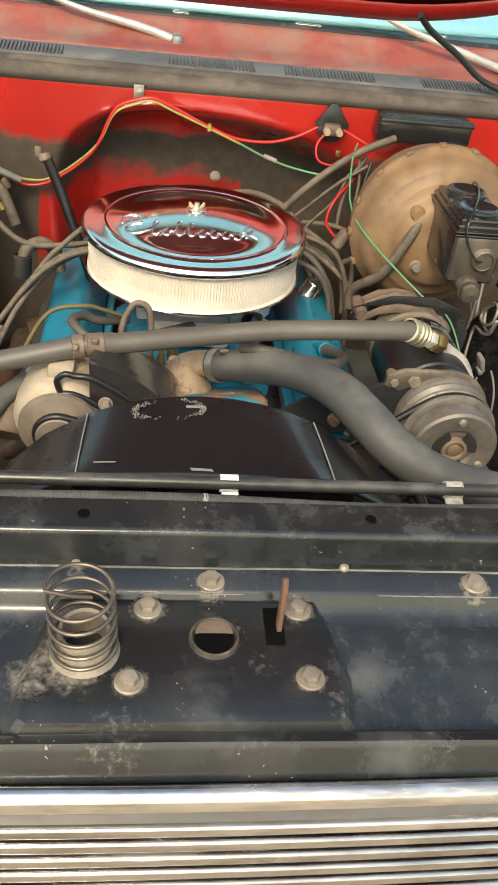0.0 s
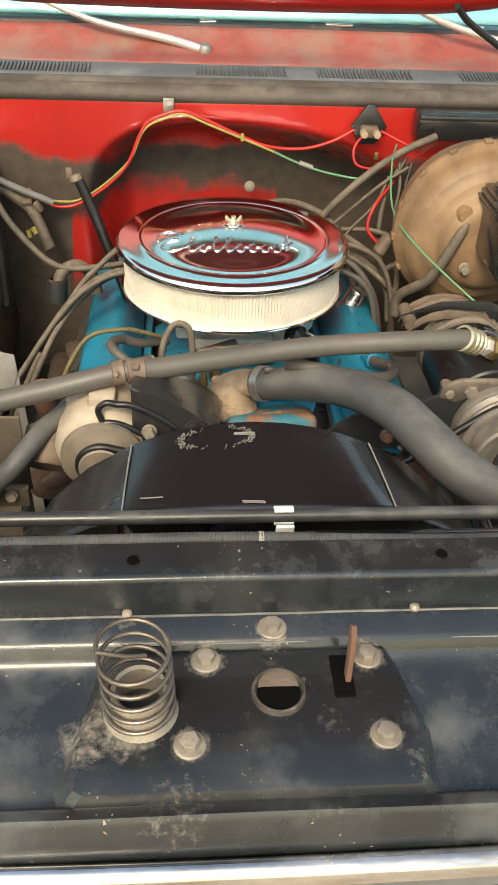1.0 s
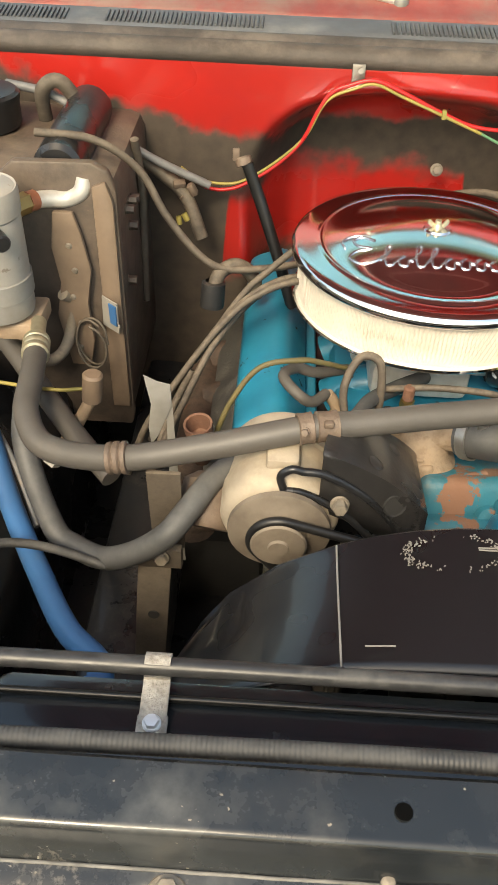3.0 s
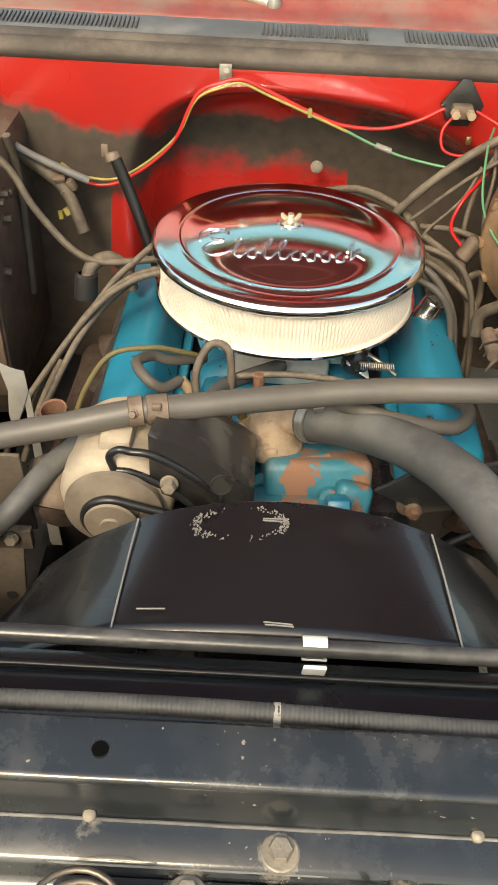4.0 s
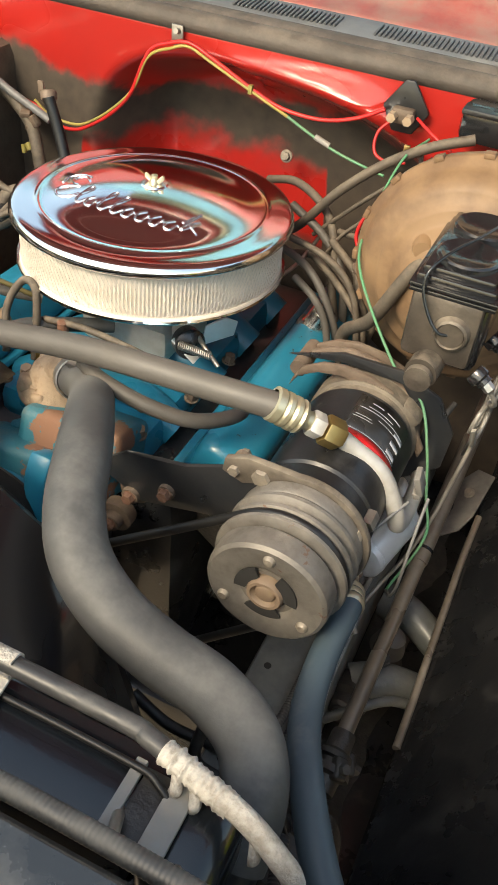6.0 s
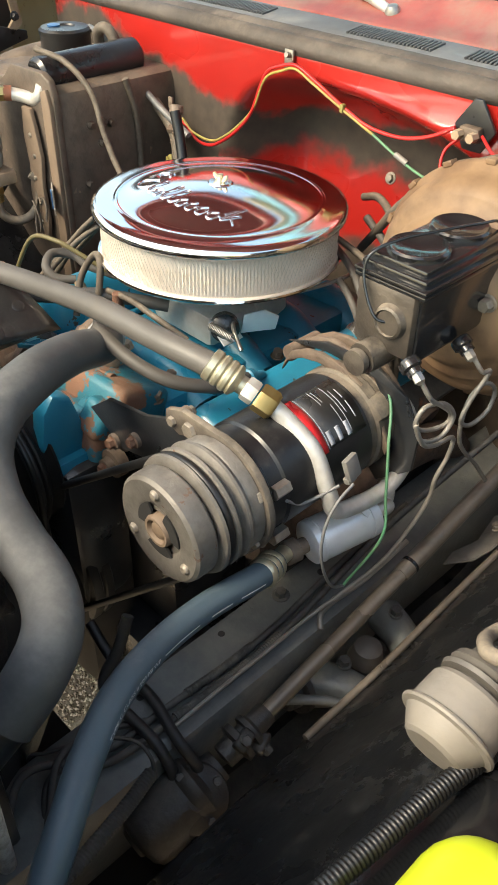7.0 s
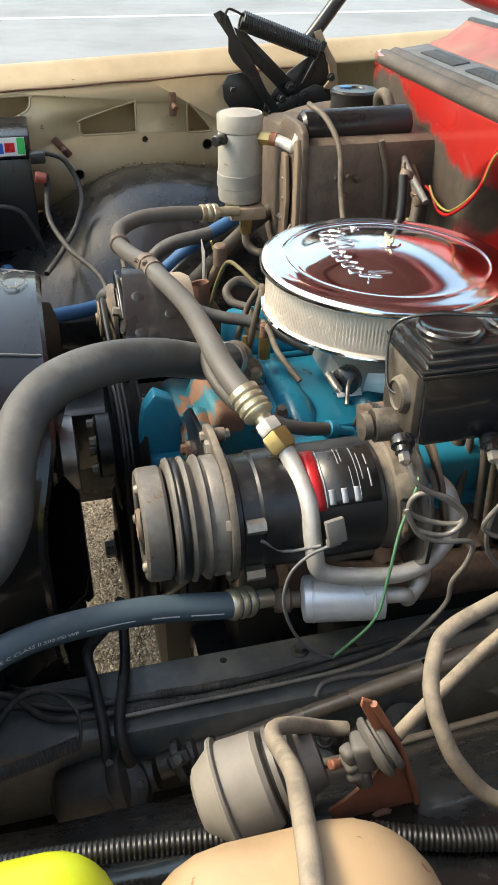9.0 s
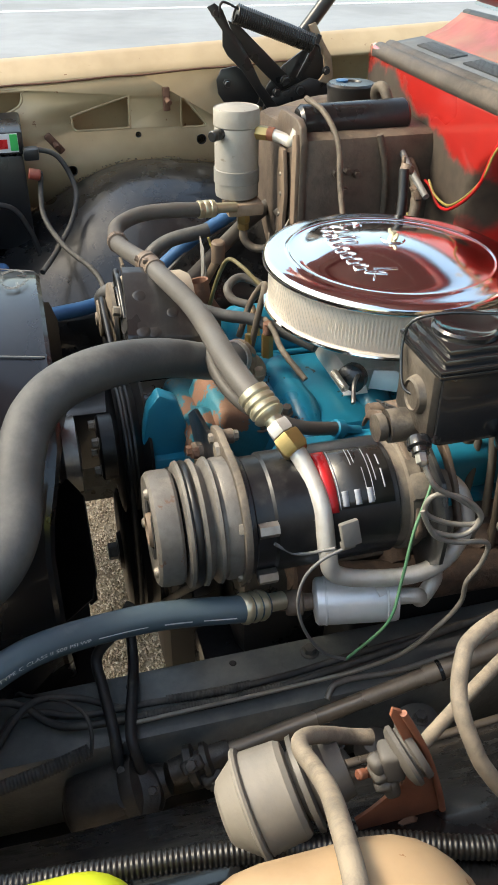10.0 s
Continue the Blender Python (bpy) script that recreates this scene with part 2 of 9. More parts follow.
FILTER = pm("white_filter_paper", (0.76, 0.685, 0.59), (0.68, 0.6, 0.505), 0.85, scale=30, mix=0.4, bump=0.1)
MESH_WHITE = pm("white_coated_wire", (0.672, 0.63, 0.5628), (0.588, 0.5376, 0.462), 0.6, scale=60, bump=0.0)
BEIGE = pm("cream_body_paint", (0.45, 0.34, 0.205), (0.36, 0.26, 0.145), 0.45, scale=16, mix=0.5, bump=0.06, dust=0.3, dustcol=(0.36, 0.27, 0.17), chips=-0.2, chipcol=(0.2, 0.1, 0.05), chipscale=40)
LIME = pm("yellow_green_plastic", (0.55, 0.62, 0.03), (0.48, 0.55, 0.02), 0.4, scale=30, bump=0.05)
ORANGE = pm("orange_primer_bracket", (0.29, 0.1, 0.05), (0.15, 0.062, 0.042), 0.55, scale=40, bump=0.2, dust=0.3)
GREY_CAN = pm("grey_canister", (0.34, 0.32, 0.29), (0.25, 0.23, 0.2), 0.5, 0.1, scale=40, bump=0.2, dust=0.5, dustcol=(0.38, 0.34, 0.28), chips=-0.15, chipcol=(0.2, 0.17, 0.14), chipscale=50)
PLASTIC_BLACK = pm("dusty_black_plastic", (0.014, 0.0145, 0.016), (0.024, 0.0235, 0.0235), 0.34, scale=60, bump=0.08, dust=0.2, dustcol=(0.14, 0.125, 0.107))
MC_IRON = pm("dusty_cast_iron", (0.075, 0.062, 0.051), (0.038, 0.032, 0.027), 0.42, 0.25, scale=50, mix=0.8, bump=0.45, dust=0.5, dustcol=(0.29, 0.24, 0.182))
MC_BLACK = pm("glossy_black_casting", (0.012, 0.0125, 0.014), (0.02, 0.02, 0.021), 0.2, scale=70, bump=0.08, dust=0.16, dustcol=(0.15, 0.13, 0.11), coat=0.4)
LINE_STEEL = pm("dusty_steel_line", (0.27, 0.25, 0.22), (0.2, 0.18, 0.155), 0.42, 0.4, scale=120, bump=0.15, dust=0.5, dustcol=(0.34, 0.3, 0.25))
SHAFT_BROWN = pm("oily_brown_shaft", (0.15, 0.125, 0.1), (0.2, 0.165, 0.13), 0.34, 0.4, scale=40, bump=0.2, dust=0.45, dustcol=(0.27, 0.23, 0.185))
SERVO_GREY = pm("dusty_grey_canister", (0.215, 0.194, 0.168), (0.16, 0.142, 0.12), 0.55, 0.1, scale=40, bump=0.2, dust=0.5, dustcol=(0.25, 0.22, 0.178))
BOTTLE_AMBER = pm("aged_amber_plastic", (0.44, 0.3, 0.175), (0.34, 0.22, 0.12), 0.42, scale=22, mix=0.9, bump=0.12, dust=0.4, dustcol=(0.34, 0.26, 0.17), chips=-0.1, chipcol=(0.25, 0.13, 0.06), chipscale=30)
WHITE_PLASTIC = pm("white_plastic", (0.72, 0.74, 0.7), (0.6, 0.62, 0.58), 0.45, scale=60, bump=0.05, dust=0.1)
GREY_PLASTIC = pm("grey_plastic", (0.26, 0.25, 0.23), (0.2, 0.19, 0.17), 0.5, scale=60, bump=0.08, dust=0.25)
LABEL_BLACK = pm("black_label", (0.02, 0.02, 0.02), (0.028, 0.028, 0.028), 0.3, scale=60, bump=0.02, dust=0.1)
LABEL_RED = pm("red_label", (0.6, 0.02, 0.025), (0.5, 0.018, 0.02), 0.35, scale=60, bump=0.02)
LABEL_WHITE = pm("white_print", (0.75, 0.75, 0.75), (0.6, 0.6, 0.6), 0.4, scale=60, bump=0.02)
LABEL_PALE = pm("pale_grey_print", (0.36, 0.38, 0.42), (0.27, 0.28, 0.31), 0.45, scale=90, mix=0.8, bump=0.02, dust=0.2)
RAIL_DUST = pm("dusty_grey_frame_paint", (0.088, 0.096, 0.094), (0.135, 0.139, 0.133), 0.45, scale=45, mix=0.8, bump=0.4, dust=0.5, dustcol=(0.165, 0.165, 0.152), coat=0.15)
REAR_DUST = pm("dust_coated_iron", (0.12, 0.1, 0.08), (0.07, 0.058, 0.047), 0.55, 0.1, scale=60, mix=0.9, bump=0.35, dust=0.6, dustcol=(0.27, 0.222, 0.165))
COIL_STEEL = pm("dark_spring_steel", (0.24, 0.2, 0.165), (0.13, 0.1, 0.08), 0.36, 0.8, scale=60, bump=0.1, dust=0.3, dustcol=(0.28, 0.23, 0.18))
LABEL_BLUE = pm("blue_print", (0.03, 0.1, 0.45), (0.02, 0.07, 0.35), 0.4, scale=60, bump=0.02)
LABEL_GREEN = pm("green_print", (0.05, 0.5, 0.12), (0.04, 0.4, 0.1), 0.4, scale=60, bump=0.02)
RED_CLEAN = pm("red_paint", (0.27, 0.01, 0.009), (0.2, 0.008, 0.008), 0.26, scale=14, mix=0.4, bump=0.04, dust=0.12, dustcol=(0.25, 0.09, 0.06), coat=0.3)
# Bonnet red with the underside's shade put into the colour.
HOOD_RED = pm("shade_darkened_red_underside", (0.145, 0.012, 0.013), (0.09, 0.009, 0.01), 0.5, scale=9, mix=0.6, bump=0.1)
HOLE = pm("open_hole", (0.003, 0.003, 0.003), (0.004, 0.004, 0.004), 0.95, scale=60, bump=0.0, spec=0.05)
RED_FADED = pm("faded_red_paint", (0.36, 0.075, 0.05), (0.26, 0.05, 0.036), 0.4, scale=26, mix=0.8, bump=0.1, dust=0.62, dustcol=(0.3, 0.19, 0.145))
SEAL = pm("perished_rubber_seal", (0.07566, 0.06084, 0.05126), (0.0454, 0.03744, 0.03225), 0.65, scale=50, bump=0.35, bumpscale=200, dust=0.6, dustcol=(0.174, 0.1443, 0.1199))
VENT = pm("weathered_grey_vent", (0.136, 0.1403, 0.1445), (0.085, 0.085, 0.085), 0.6, scale=30, bump=0.15, dust=0.4, dustcol=(0.255, 0.238, 0.2125))
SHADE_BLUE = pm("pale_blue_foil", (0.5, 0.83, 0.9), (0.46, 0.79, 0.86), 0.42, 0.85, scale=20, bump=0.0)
DASH = pm("turquoise_dashboard_vinyl", (0.12, 0.42, 0.5), (0.1, 0.36, 0.44), 0.5, scale=20, bump=0.05)
ASPHALT = pm("pale_worn_asphalt", (0.255, 0.265, 0.275), (0.205, 0.214, 0.223), 0.85, scale=3, bump=0.3, bumpscale=120)
PAINT_WHITE = pm("white_road_paint", (0.75, 0.75, 0.74), (0.6, 0.6, 0.6), 0.7, scale=8, bump=0.1)
GRAVEL = pm("pea_gravel", (0.5, 0.41, 0.31), (0.32, 0.245, 0.175), 0.9, scale=150, mix=0.9, bump=1.0, bumpscale=70, spread=0.06)


def pebble_material():
    """Mixed tan, grey and brown pebbles, one tone to each stone."""
    m = pm("mixed_pebbles", (0.5, 0.41, 0.31), (0.4, 0.32, 0.24), 0.85, scale=150, bump=0.3)
    N, L = m.node_tree.nodes, m.node_tree.links
    ge, rp = N.new("ShaderNodeNewGeometry"), N.new("ShaderNodeValToRGB")
    rp.color_ramp.elements[0].color, rp.color_ramp.elements[1].color = (0.16, 0.12, 0.09, 1), (0.62, 0.53, 0.42, 1)
    e = rp.color_ramp.elements.new(0.35)
    e.color = (0.4, 0.31, 0.22, 1)
    L.new(ge.outputs["Random Per Island"], rp.inputs["Fac"])
    L.new(rp.outputs[0], N["Principled BSDF"].inputs["Base Color"])
    return m


PEBBLES = pebble_material()


def red_firewall_paint():
    """Red paint with a ragged grey-brown grime band across the lower firewall."""
    m = pm("grimy_red_firewall_paint", (0.43, 0.02, 0.016), (0.33, 0.014, 0.012), 0.26, scale=10, mix=0.4, bump=0.06, dust=0.05, coat=0.25)
    nt = m.node_tree
    N, L = nt.nodes, nt.links
    bs = N["Principled BSDF"]
    col_in = bs.inputs["Base Color"].links[0].from_socket
    rough_in = bs.inputs["Roughness"].links[0].from_socket
    tc = N.new("ShaderNodeTexCoord")
    sx = N.new("ShaderNodeSeparateXYZ")
    L.new(tc.outputs["Object"], sx.inputs[0])

    def noise_tex(sc, d=6.0):
        n = N.new("ShaderNodeTexNoise")
        n.inputs["Scale"].default_value, n.inputs["Detail"].default_value = sc, d
        L.new(tc.outputs["Object"], n.inputs["Vector"])
        return n.outputs["Fac"]

    def math_node(op, a, b, c=None):
        x = N.new("ShaderNodeMath")
        x.operation = op
        for k, v in enumerate((a, b) if c is None else (a, b, c)):
            if isinstance(v, (int, float)):
                x.inputs[k].default_value = v
            else:
                L.new(v, x.inputs[k])
        return x.outputs[0]

    def band(v, lo, hi):
        r = N.new("ShaderNodeMapRange")
        r.interpolation_type = "SMOOTHSTEP"
        r.inputs["From Min"].default_value, r.inputs["From Max"].default_value = lo, hi
        L.new(v, r.inputs["Value"])
        return r.outputs[0]

    warp = math_node("MULTIPLY_ADD", noise_tex(9.0), 0.12, -0.06)
    fine = math_node("MULTIPLY_ADD", noise_tex(60.0), 0.03, -0.015)
    # the band drops towards the centre, and rises over the heater side
    x_abs = math_node("ABSOLUTE", math_node("ADD", sx.outputs[0], 0.0), 0.0)
    side = band(math_node("MULTIPLY", sx.outputs[0], -1.0), 0.28, 0.70)
    left = band(math_node("MULTIPLY", sx.outputs[0], -1.0), 0.27, 0.33)
    right = band(sx.outputs[0], 0.10, 0.15)
    flank = math_node("MAXIMUM", left, right)
    zz = math_node("ADD", math_node("ADD", sx.outputs[2], warp), fine)
    top = math_node("MULTIPLY_ADD", side, 0.09, 1.035)
    d = math_node("SUBTRACT", top, zz)
    upper = band(d, -0.008, 0.016)
    lower = band(math_node("SUBTRACT", zz, math_node("MULTIPLY_ADD", flank, -0.8, 0.942)), -0.02, 0.02)
    deep = band(math_node("MULTIPLY", zz, -1.0), -0.83, -0.79)
    grime = math_node("MULTIPLY", upper, math_node("MAXIMUM", lower, deep))
    mx = N.new("ShaderNodeMix")
    mx.data_type = "RGBA"
    L.new(grime, mx.inputs[0])
    L.new(col_in, mx.inputs[6])
    gm = N.new("ShaderNodeMix")
    gm.data_type = "RGBA"
    L.new(noise_tex(45.0), gm.inputs[0])
    gm.inputs[6].default_value, gm.inputs[7].default_value = (0.02, 0.0155, 0.0115, 1), (0.085, 0.063, 0.046, 1)
    L.new(gm.outputs[2], mx.inputs[7])
    L.new(mx.outputs[2], bs.inputs["Base Color"])
    mr = N.new("ShaderNodeMix")
    L.new(grime, mr.inputs[0])
    L.new(rough_in, mr.inputs[2])
    mr.inputs[3].default_value = 0.85
    L.new(mr.outputs[0], bs.inputs["Roughness"])
    ct = math_node("MULTIPLY_ADD", grime, -0.85, 0.85)
    L.new(ct, bs.inputs["Coat Weight"])
    return m


RED_FIREWALL = red_firewall_paint()


def stained(name, base, spots, dustcol=(0.24, 0.21, 0.17)):
    """Black paint with ragged pale dust gathered round given places."""
    # Cool dust film, lightened on upward faces to carry the sky's sheen too.
    m = pm(name, *base, 0.2, scale=40, bump=0.07, dust=0.36, dustcol=(0.098, 0.102, 0.102), coat=0.8)
    N, L = m.node_tree.nodes, m.node_tree.links
    bs = N["Principled BSDF"]
    col_in, rough_in = bs.inputs["Base Color"].links[0].from_socket, bs.inputs["Roughness"].links[0].from_socket
    tc = N.new("ShaderNodeTexCoord")
    total = None
    for x, y, r, amt in spots:
        d = N.new("ShaderNodeVectorMath")
        d.operation = "DISTANCE"
        L.new(tc.outputs["Object"], d.inputs[0])
        d.inputs[1].default_value = (x, y, 1.02)
        mr = N.new("ShaderNodeMapRange")
        mr.interpolation_type = "SMOOTHSTEP"
        mr.inputs["From Min"].default_value, mr.inputs["From Max"].default_value = r * 0.75, r * 0.3
        mr.inputs["To Min"].default_value, mr.inputs["To Max"].default_value = 0.0, amt
        L.new(d.outputs["Value"], mr.inputs["Value"])
        if total is None:
            total = mr.outputs[0]
        else:
            a = N.new("ShaderNodeMath")
            a.operation = "MAXIMUM"
            L.new(total, a.inputs[0])
            L.new(mr.outputs[0], a.inputs[1])
            total = a.outputs[0]
    n = N.new("ShaderNodeTexNoise")
    n.inputs["Scale"].default_value, n.inputs["Detail"].default_value, n.inputs["Roughness"].default_value = 170.0, 7.0, 0.7
    L.new(tc.outputs["Object"], n.inputs["Vector"])
    s = N.new("ShaderNodeMath")
    s.operation = "MULTIPLY_ADD"
    L.new(total, s.inputs[0])
    s.inputs[1].default_value = 0.42
    L.new(n.outputs["Fac"], s.inputs[2])
    f = N.new("ShaderNodeMapRange")
    f.interpolation_type = "SMOOTHSTEP"
    f.inputs["From Min"].default_value, f.inputs["From Max"].default_value = 0.7, 1.15
    L.new(s.outputs[0], f.inputs["Value"])
    sp = N.new("ShaderNodeTexNoise")
    sp.inputs["Scale"].default_value, sp.inputs["Detail"].default_value = 260.0, 2.0
    big = N.new("ShaderNodeTexNoise")
    big.inputs["Scale"].default_value, big.inputs["Detail"].default_value = 16.0, 3.0
    for q in (sp, big):
        L.new(tc.outputs["Object"], q.inputs["Vector"])
    ad = N.new("ShaderNodeMath")
    ad.operation = "MULTIPLY_ADD"
    L.new(big.outputs["Fac"], ad.inputs[0])
    ad.inputs[1].default_value = 0.45
    L.new(sp.outputs["Fac"], ad.inputs[2])
    fl = N.new("ShaderNodeMapRange")
    fl.inputs["From Min"].default_value, fl.inputs["From Max"].default_value = 0.985, 1.0
    L.new(ad.outputs[0], fl.inputs["Value"])
    haze = N.new("ShaderNodeMapRange")
    haze.inputs["From Min"].default_value, haze.inputs["From Max"].default_value = 0.5, 0.8
    haze.inputs["To Max"].default_value = 0.08
    L.new(big.outputs["Fac"], haze.inputs["Value"])
    for extra in (fl, haze):
        mxm = N.new("ShaderNodeMath")
        mxm.operation = "MAXIMUM"
        L.new(f.outputs[0], mxm.inputs[0])
        L.new(extra.outputs[0], mxm.inputs[1])
        f = mxm
    mx = N.new("ShaderNodeMix")
    mx.data_type = "RGBA"
    L.new(f.outputs[0], mx.inputs[0])
    L.new(col_in, mx.inputs[6])
    mx.inputs[7].default_value = (*dustcol, 1)
    L.new(mx.outputs[2], bs.inputs["Base Color"])
    rm = N.new("ShaderNodeMix")
    L.new(f.outputs[0], rm.inputs[0])
    L.new(rough_in, rm.inputs[2])
    rm.inputs[3].default_value = 0.9
    L.new(rm.outputs[0], bs.inputs["Roughness"])
    cw = N.new("ShaderNodeMath")
    cw.operation = "MULTIPLY_ADD"
    L.new(f.outputs[0], cw.inputs[0])
    cw.inputs[1].default_value, cw.inputs[2].default_value = -0.3, 0.3
    L.new(cw.outputs[0], bs.inputs["Coat Weight"])
    return m


SUPPORT_BLACK = stained("dust_stained_black_paint", ((0.013, 0.0152, 0.0172), (0.021, 0.0235, 0.0258)),
                        [(-0.008, 0.42, 0.03, 1.0), (0.217, 0.421, 0.03, 1.0), (-0.235, 0.421, 0.03, 1.0), (-0.059, 0.398, 0.03, 1.0), (0.062, 0.398, 0.03, 0.9),
                         (-0.071, 0.329, 0.028, 1.0), (0.064, 0.332, 0.028, 0.9), (-0.118, 0.43, 0.025, 0.8), (0.105, 0.43, 0.02, 0.8), (-0.115, 0.35, 0.06, 1.0), (-0.145, 0.34, 0.05, 0.9),
                         (0.03, 0.345, 0.03, 0.5), (0.0, 0.375, 0.035, 0.7), (-0.3, 0.42, 0.06, 0.6), (0.34, 0.42, 0.05, 0.6), (0.085, 0.31, 0.03, 0.6), (0.15, 0.285, 0.05, 0.55), (-0.08, 0.28, 0.06, 0.6), (0.02, 0.276, 0.04, 0.5)])


def glass_material():
    m = bpy.data.materials.new("windscreen_glass")
    m.use_nodes = True
    N, L = m.node_tree.nodes, m.node_tree.links
    clear, gloss, mix = N.new("ShaderNodeBsdfTransparent"), N.new("ShaderNodeBsdfGlossy"), N.new("ShaderNodeMixShader")
    clear.inputs["Color"].default_value = (0.9, 0.97, 0.97, 1)
    gloss.inputs["Roughness"].default_value = 0.02
    mix.inputs[0].default_value = 0.08
    L.new(clear.outputs[0], mix.inputs[1])
    L.new(gloss.outputs[0], mix.inputs[2])
    L.new(mix.outputs[0], N["Material Output"].inputs["Surface"])
    return m


GLASS = glass_material()


# ---- geometry helpers ----
def vec(p):
    return np.array(p, float)


def unit(v):
    v = vec(v)
    return v / (np.linalg.norm(v) + 1e-12)


def basis(axis):
    a = unit(axis)
    u = np.cross(a, (0, 0, 1) if abs(a[2]) < 0.9 else (0, 1, 0))
    u = unit(u)
    return u, np.cross(a, u), a


def spline(pts, steps=8):
    p = np.array(pts, float)
    if len(p) == 2:
        return np.array([p[0] + (p[1] - p[0]) * k / 2 for k in range(3)])
    q = np.vstack([2 * p[0] - p[1], p, 2 * p[-1] - p[-2]])
    out = []
    for i in range(1, len(q) - 2):
        a, b, c, d = q[i - 1:i + 3]
        for t in np.linspace(0, 1, steps, endpoint=False):
            out.append(0.5 * (2 * b + (c - a) * t + (2 * a - 5 * b + 4 * c - d) * t * t + (3 * b - a - 3 * c + d) * t ** 3))
    out.append(q[-2])
    return np.array(out)


class Geo:
    """Collects vertices and faces of one mesh."""

    def __init__(self):
        self.v, self.f = [], []

    def add(self, verts, faces):
        o = len(self.v)
        self.v += [tuple(map(float, p)) for p in verts]
        self.f += [tuple(i + o for i in f) for f in faces]
        return self

    def box(self, centre, size, bevel=0.0, rot=None, seg=2):
        bm = bmesh.new()
        bmesh.ops.create_cube(bm, size=1.0)
        bmesh.ops.scale(bm, vec=size, verts=bm.verts)
        if bevel > 0:
            bmesh.ops.bevel(bm, geom=list(bm.edges), offset=bevel, segments=seg, profile=0.5, affect="EDGES")
        m = Matrix.Translation(centre) @ (Euler([radians(a) for a in rot]).to_matrix().to_4x4() if rot else Matrix())
        bm.transform(m)
        bm.verts.index_update()
        self.add([v.co[:] for v in bm.verts], [[v.index for v in f.verts] for f in bm.faces])
        bm.free()
        return self

    def lathe(self, profile, origin, axis=(0, 0, 1), n=32, a0=0.0, a1=360.0):
        u, w, a = basis(axis)
        o = vec(origin)
        full = abs(a1 - a0) >= 359.9
        k = n if full else n + 1
        ang = np.radians(np.linspace(a0, a1, n, endpoint=False) if full else np.linspace(a0, a1, n + 1))
        vs, fs = [], []
        for r, h in profile:
            for t in ang:
                vs.append(o + a * h + (u * np.cos(t) + w * np.sin(t)) * max(r, 1e-5))
        for i in range(len(profile) - 1):
            for j in range(n if full else k - 1):
                j2 = (j + 1) % k
                fs.append((i * k + j, i * k + j2, (i + 1) * k + j2, (i + 1) * k + j))
        return self.add(vs, fs)

    def cyl(self, p0, p1, r, r1=None, n=20, bevel=0.0):
        p0, p1 = vec(p0), vec(p1)
        h = float(np.linalg.norm(p1 - p0))
        r1 = r if r1 is None else r1
        b = min(bevel, h / 3)
        prof = [(0, 0), (r - b, 0), (r, b), (r1, h - b), (r1 - b, h), (0, h)] if b > 0 else [(0, 0), (r, 0), (r, 0), (r1, h), (r1, h), (0, h)]
        return self.lathe(prof, p0, p1 - p0, n)

    def tube(self, pts, r, n=10, steps=8, cap=True, ring=None, smooth=True):
        """A hose along a spline; r is a radius or a list of radii along it; ring(s) changes the radius along the length."""
        c = spline(pts, steps) if smooth else np.array(pts, float)
        n = max(n, 14 if np.max(r) > 0.004 else 10)
        m = len(c)
        tang = np.gradient(c, axis=0)
        tang /= np.linalg.norm(tang, axis=1)[:, None] + 1e-12
        u, _, _ = basis(tang[0])
        s = np.concatenate([[0], np.cumsum(np.linalg.norm(np.diff(c, axis=0), axis=1))])
        vs, fs = [], []
        rad = np.interp(np.linspace(0, 1, m), np.linspace(0, 1, len(r)), r) if isinstance(r, (list, tuple)) else np.full(m, float(r))
        for i in range(m):
            u = u - tang[i] * (u @ tang[i])
            u = unit(u)
            w = np.cross(tang[i], u)
            q = rad[i] * (ring(s[i]) if ring else 1.0)
            for k in range(n):
                a = 2 * math.pi * k / n
                vs.append(c[i] + (u * math.cos(a) + w * math.sin(a)) * q)
        for i in range(m - 1):
            for k in range(n):
                k2 = (k + 1) % n
                fs.append((i * n + k, i * n + k2, (i + 1) * n + k2, (i + 1) * n + k))
        if cap:
            fs.append(tuple(range(n))[::-1])
            fs.append(tuple((m - 1) * n + k for k in range(n)))
        return self.add(vs, fs)

    def prism(self, poly, origin, ux, uy, depth, bevel=0.0):
        """A plate: a 2D outline in the plane of ux and uy, thick by depth along their cross product."""
        bm = bmesh.new()
        ux, uy, o = unit(ux), unit(uy), vec(origin)
        nz = np.cross(ux, uy)
        f = bm.faces.new([bm.verts.new(o + ux * x + uy * y) for x, y in poly])
        r = bmesh.ops.extrude_face_region(bm, geom=[f])
        bmesh.ops.translate(bm, vec=Vector(nz * depth), verts=[g for g in r["geom"] if isinstance(g, bmesh.types.BMVert)])
        bmesh.ops.recalc_face_normals(bm, faces=bm.faces)
        if bevel > 0:
            bmesh.ops.bevel(bm, geom=list(bm.edges), offset=bevel, segments=2, profile=0.5, affect="EDGES")
        bm.verts.index_update()
        self.add([v.co[:] for v in bm.verts], [[v.index for v in g.verts] for g in bm.faces])
        bm.free()
        return self

    def hexbolt(self, pos, normal=(0, 0, 1), size=0.0125, washer=0.0195, h=0.007):
        n = unit(normal)
        p = vec(pos)
        self.lathe([(0, 0.0), (washer / 2, 0.0), (washer / 2, 0.0012), (washer / 2 - 0.001, 0.002), (0, 0.002)], p, n, 18)
        r = size / 2 / math.cos(math.pi / 6)
        self.lathe([(r, 0.002), (r, h - 0.0012), (r * 0.9, h), (0, h + 0.0003)], p, n, 6)
        return self

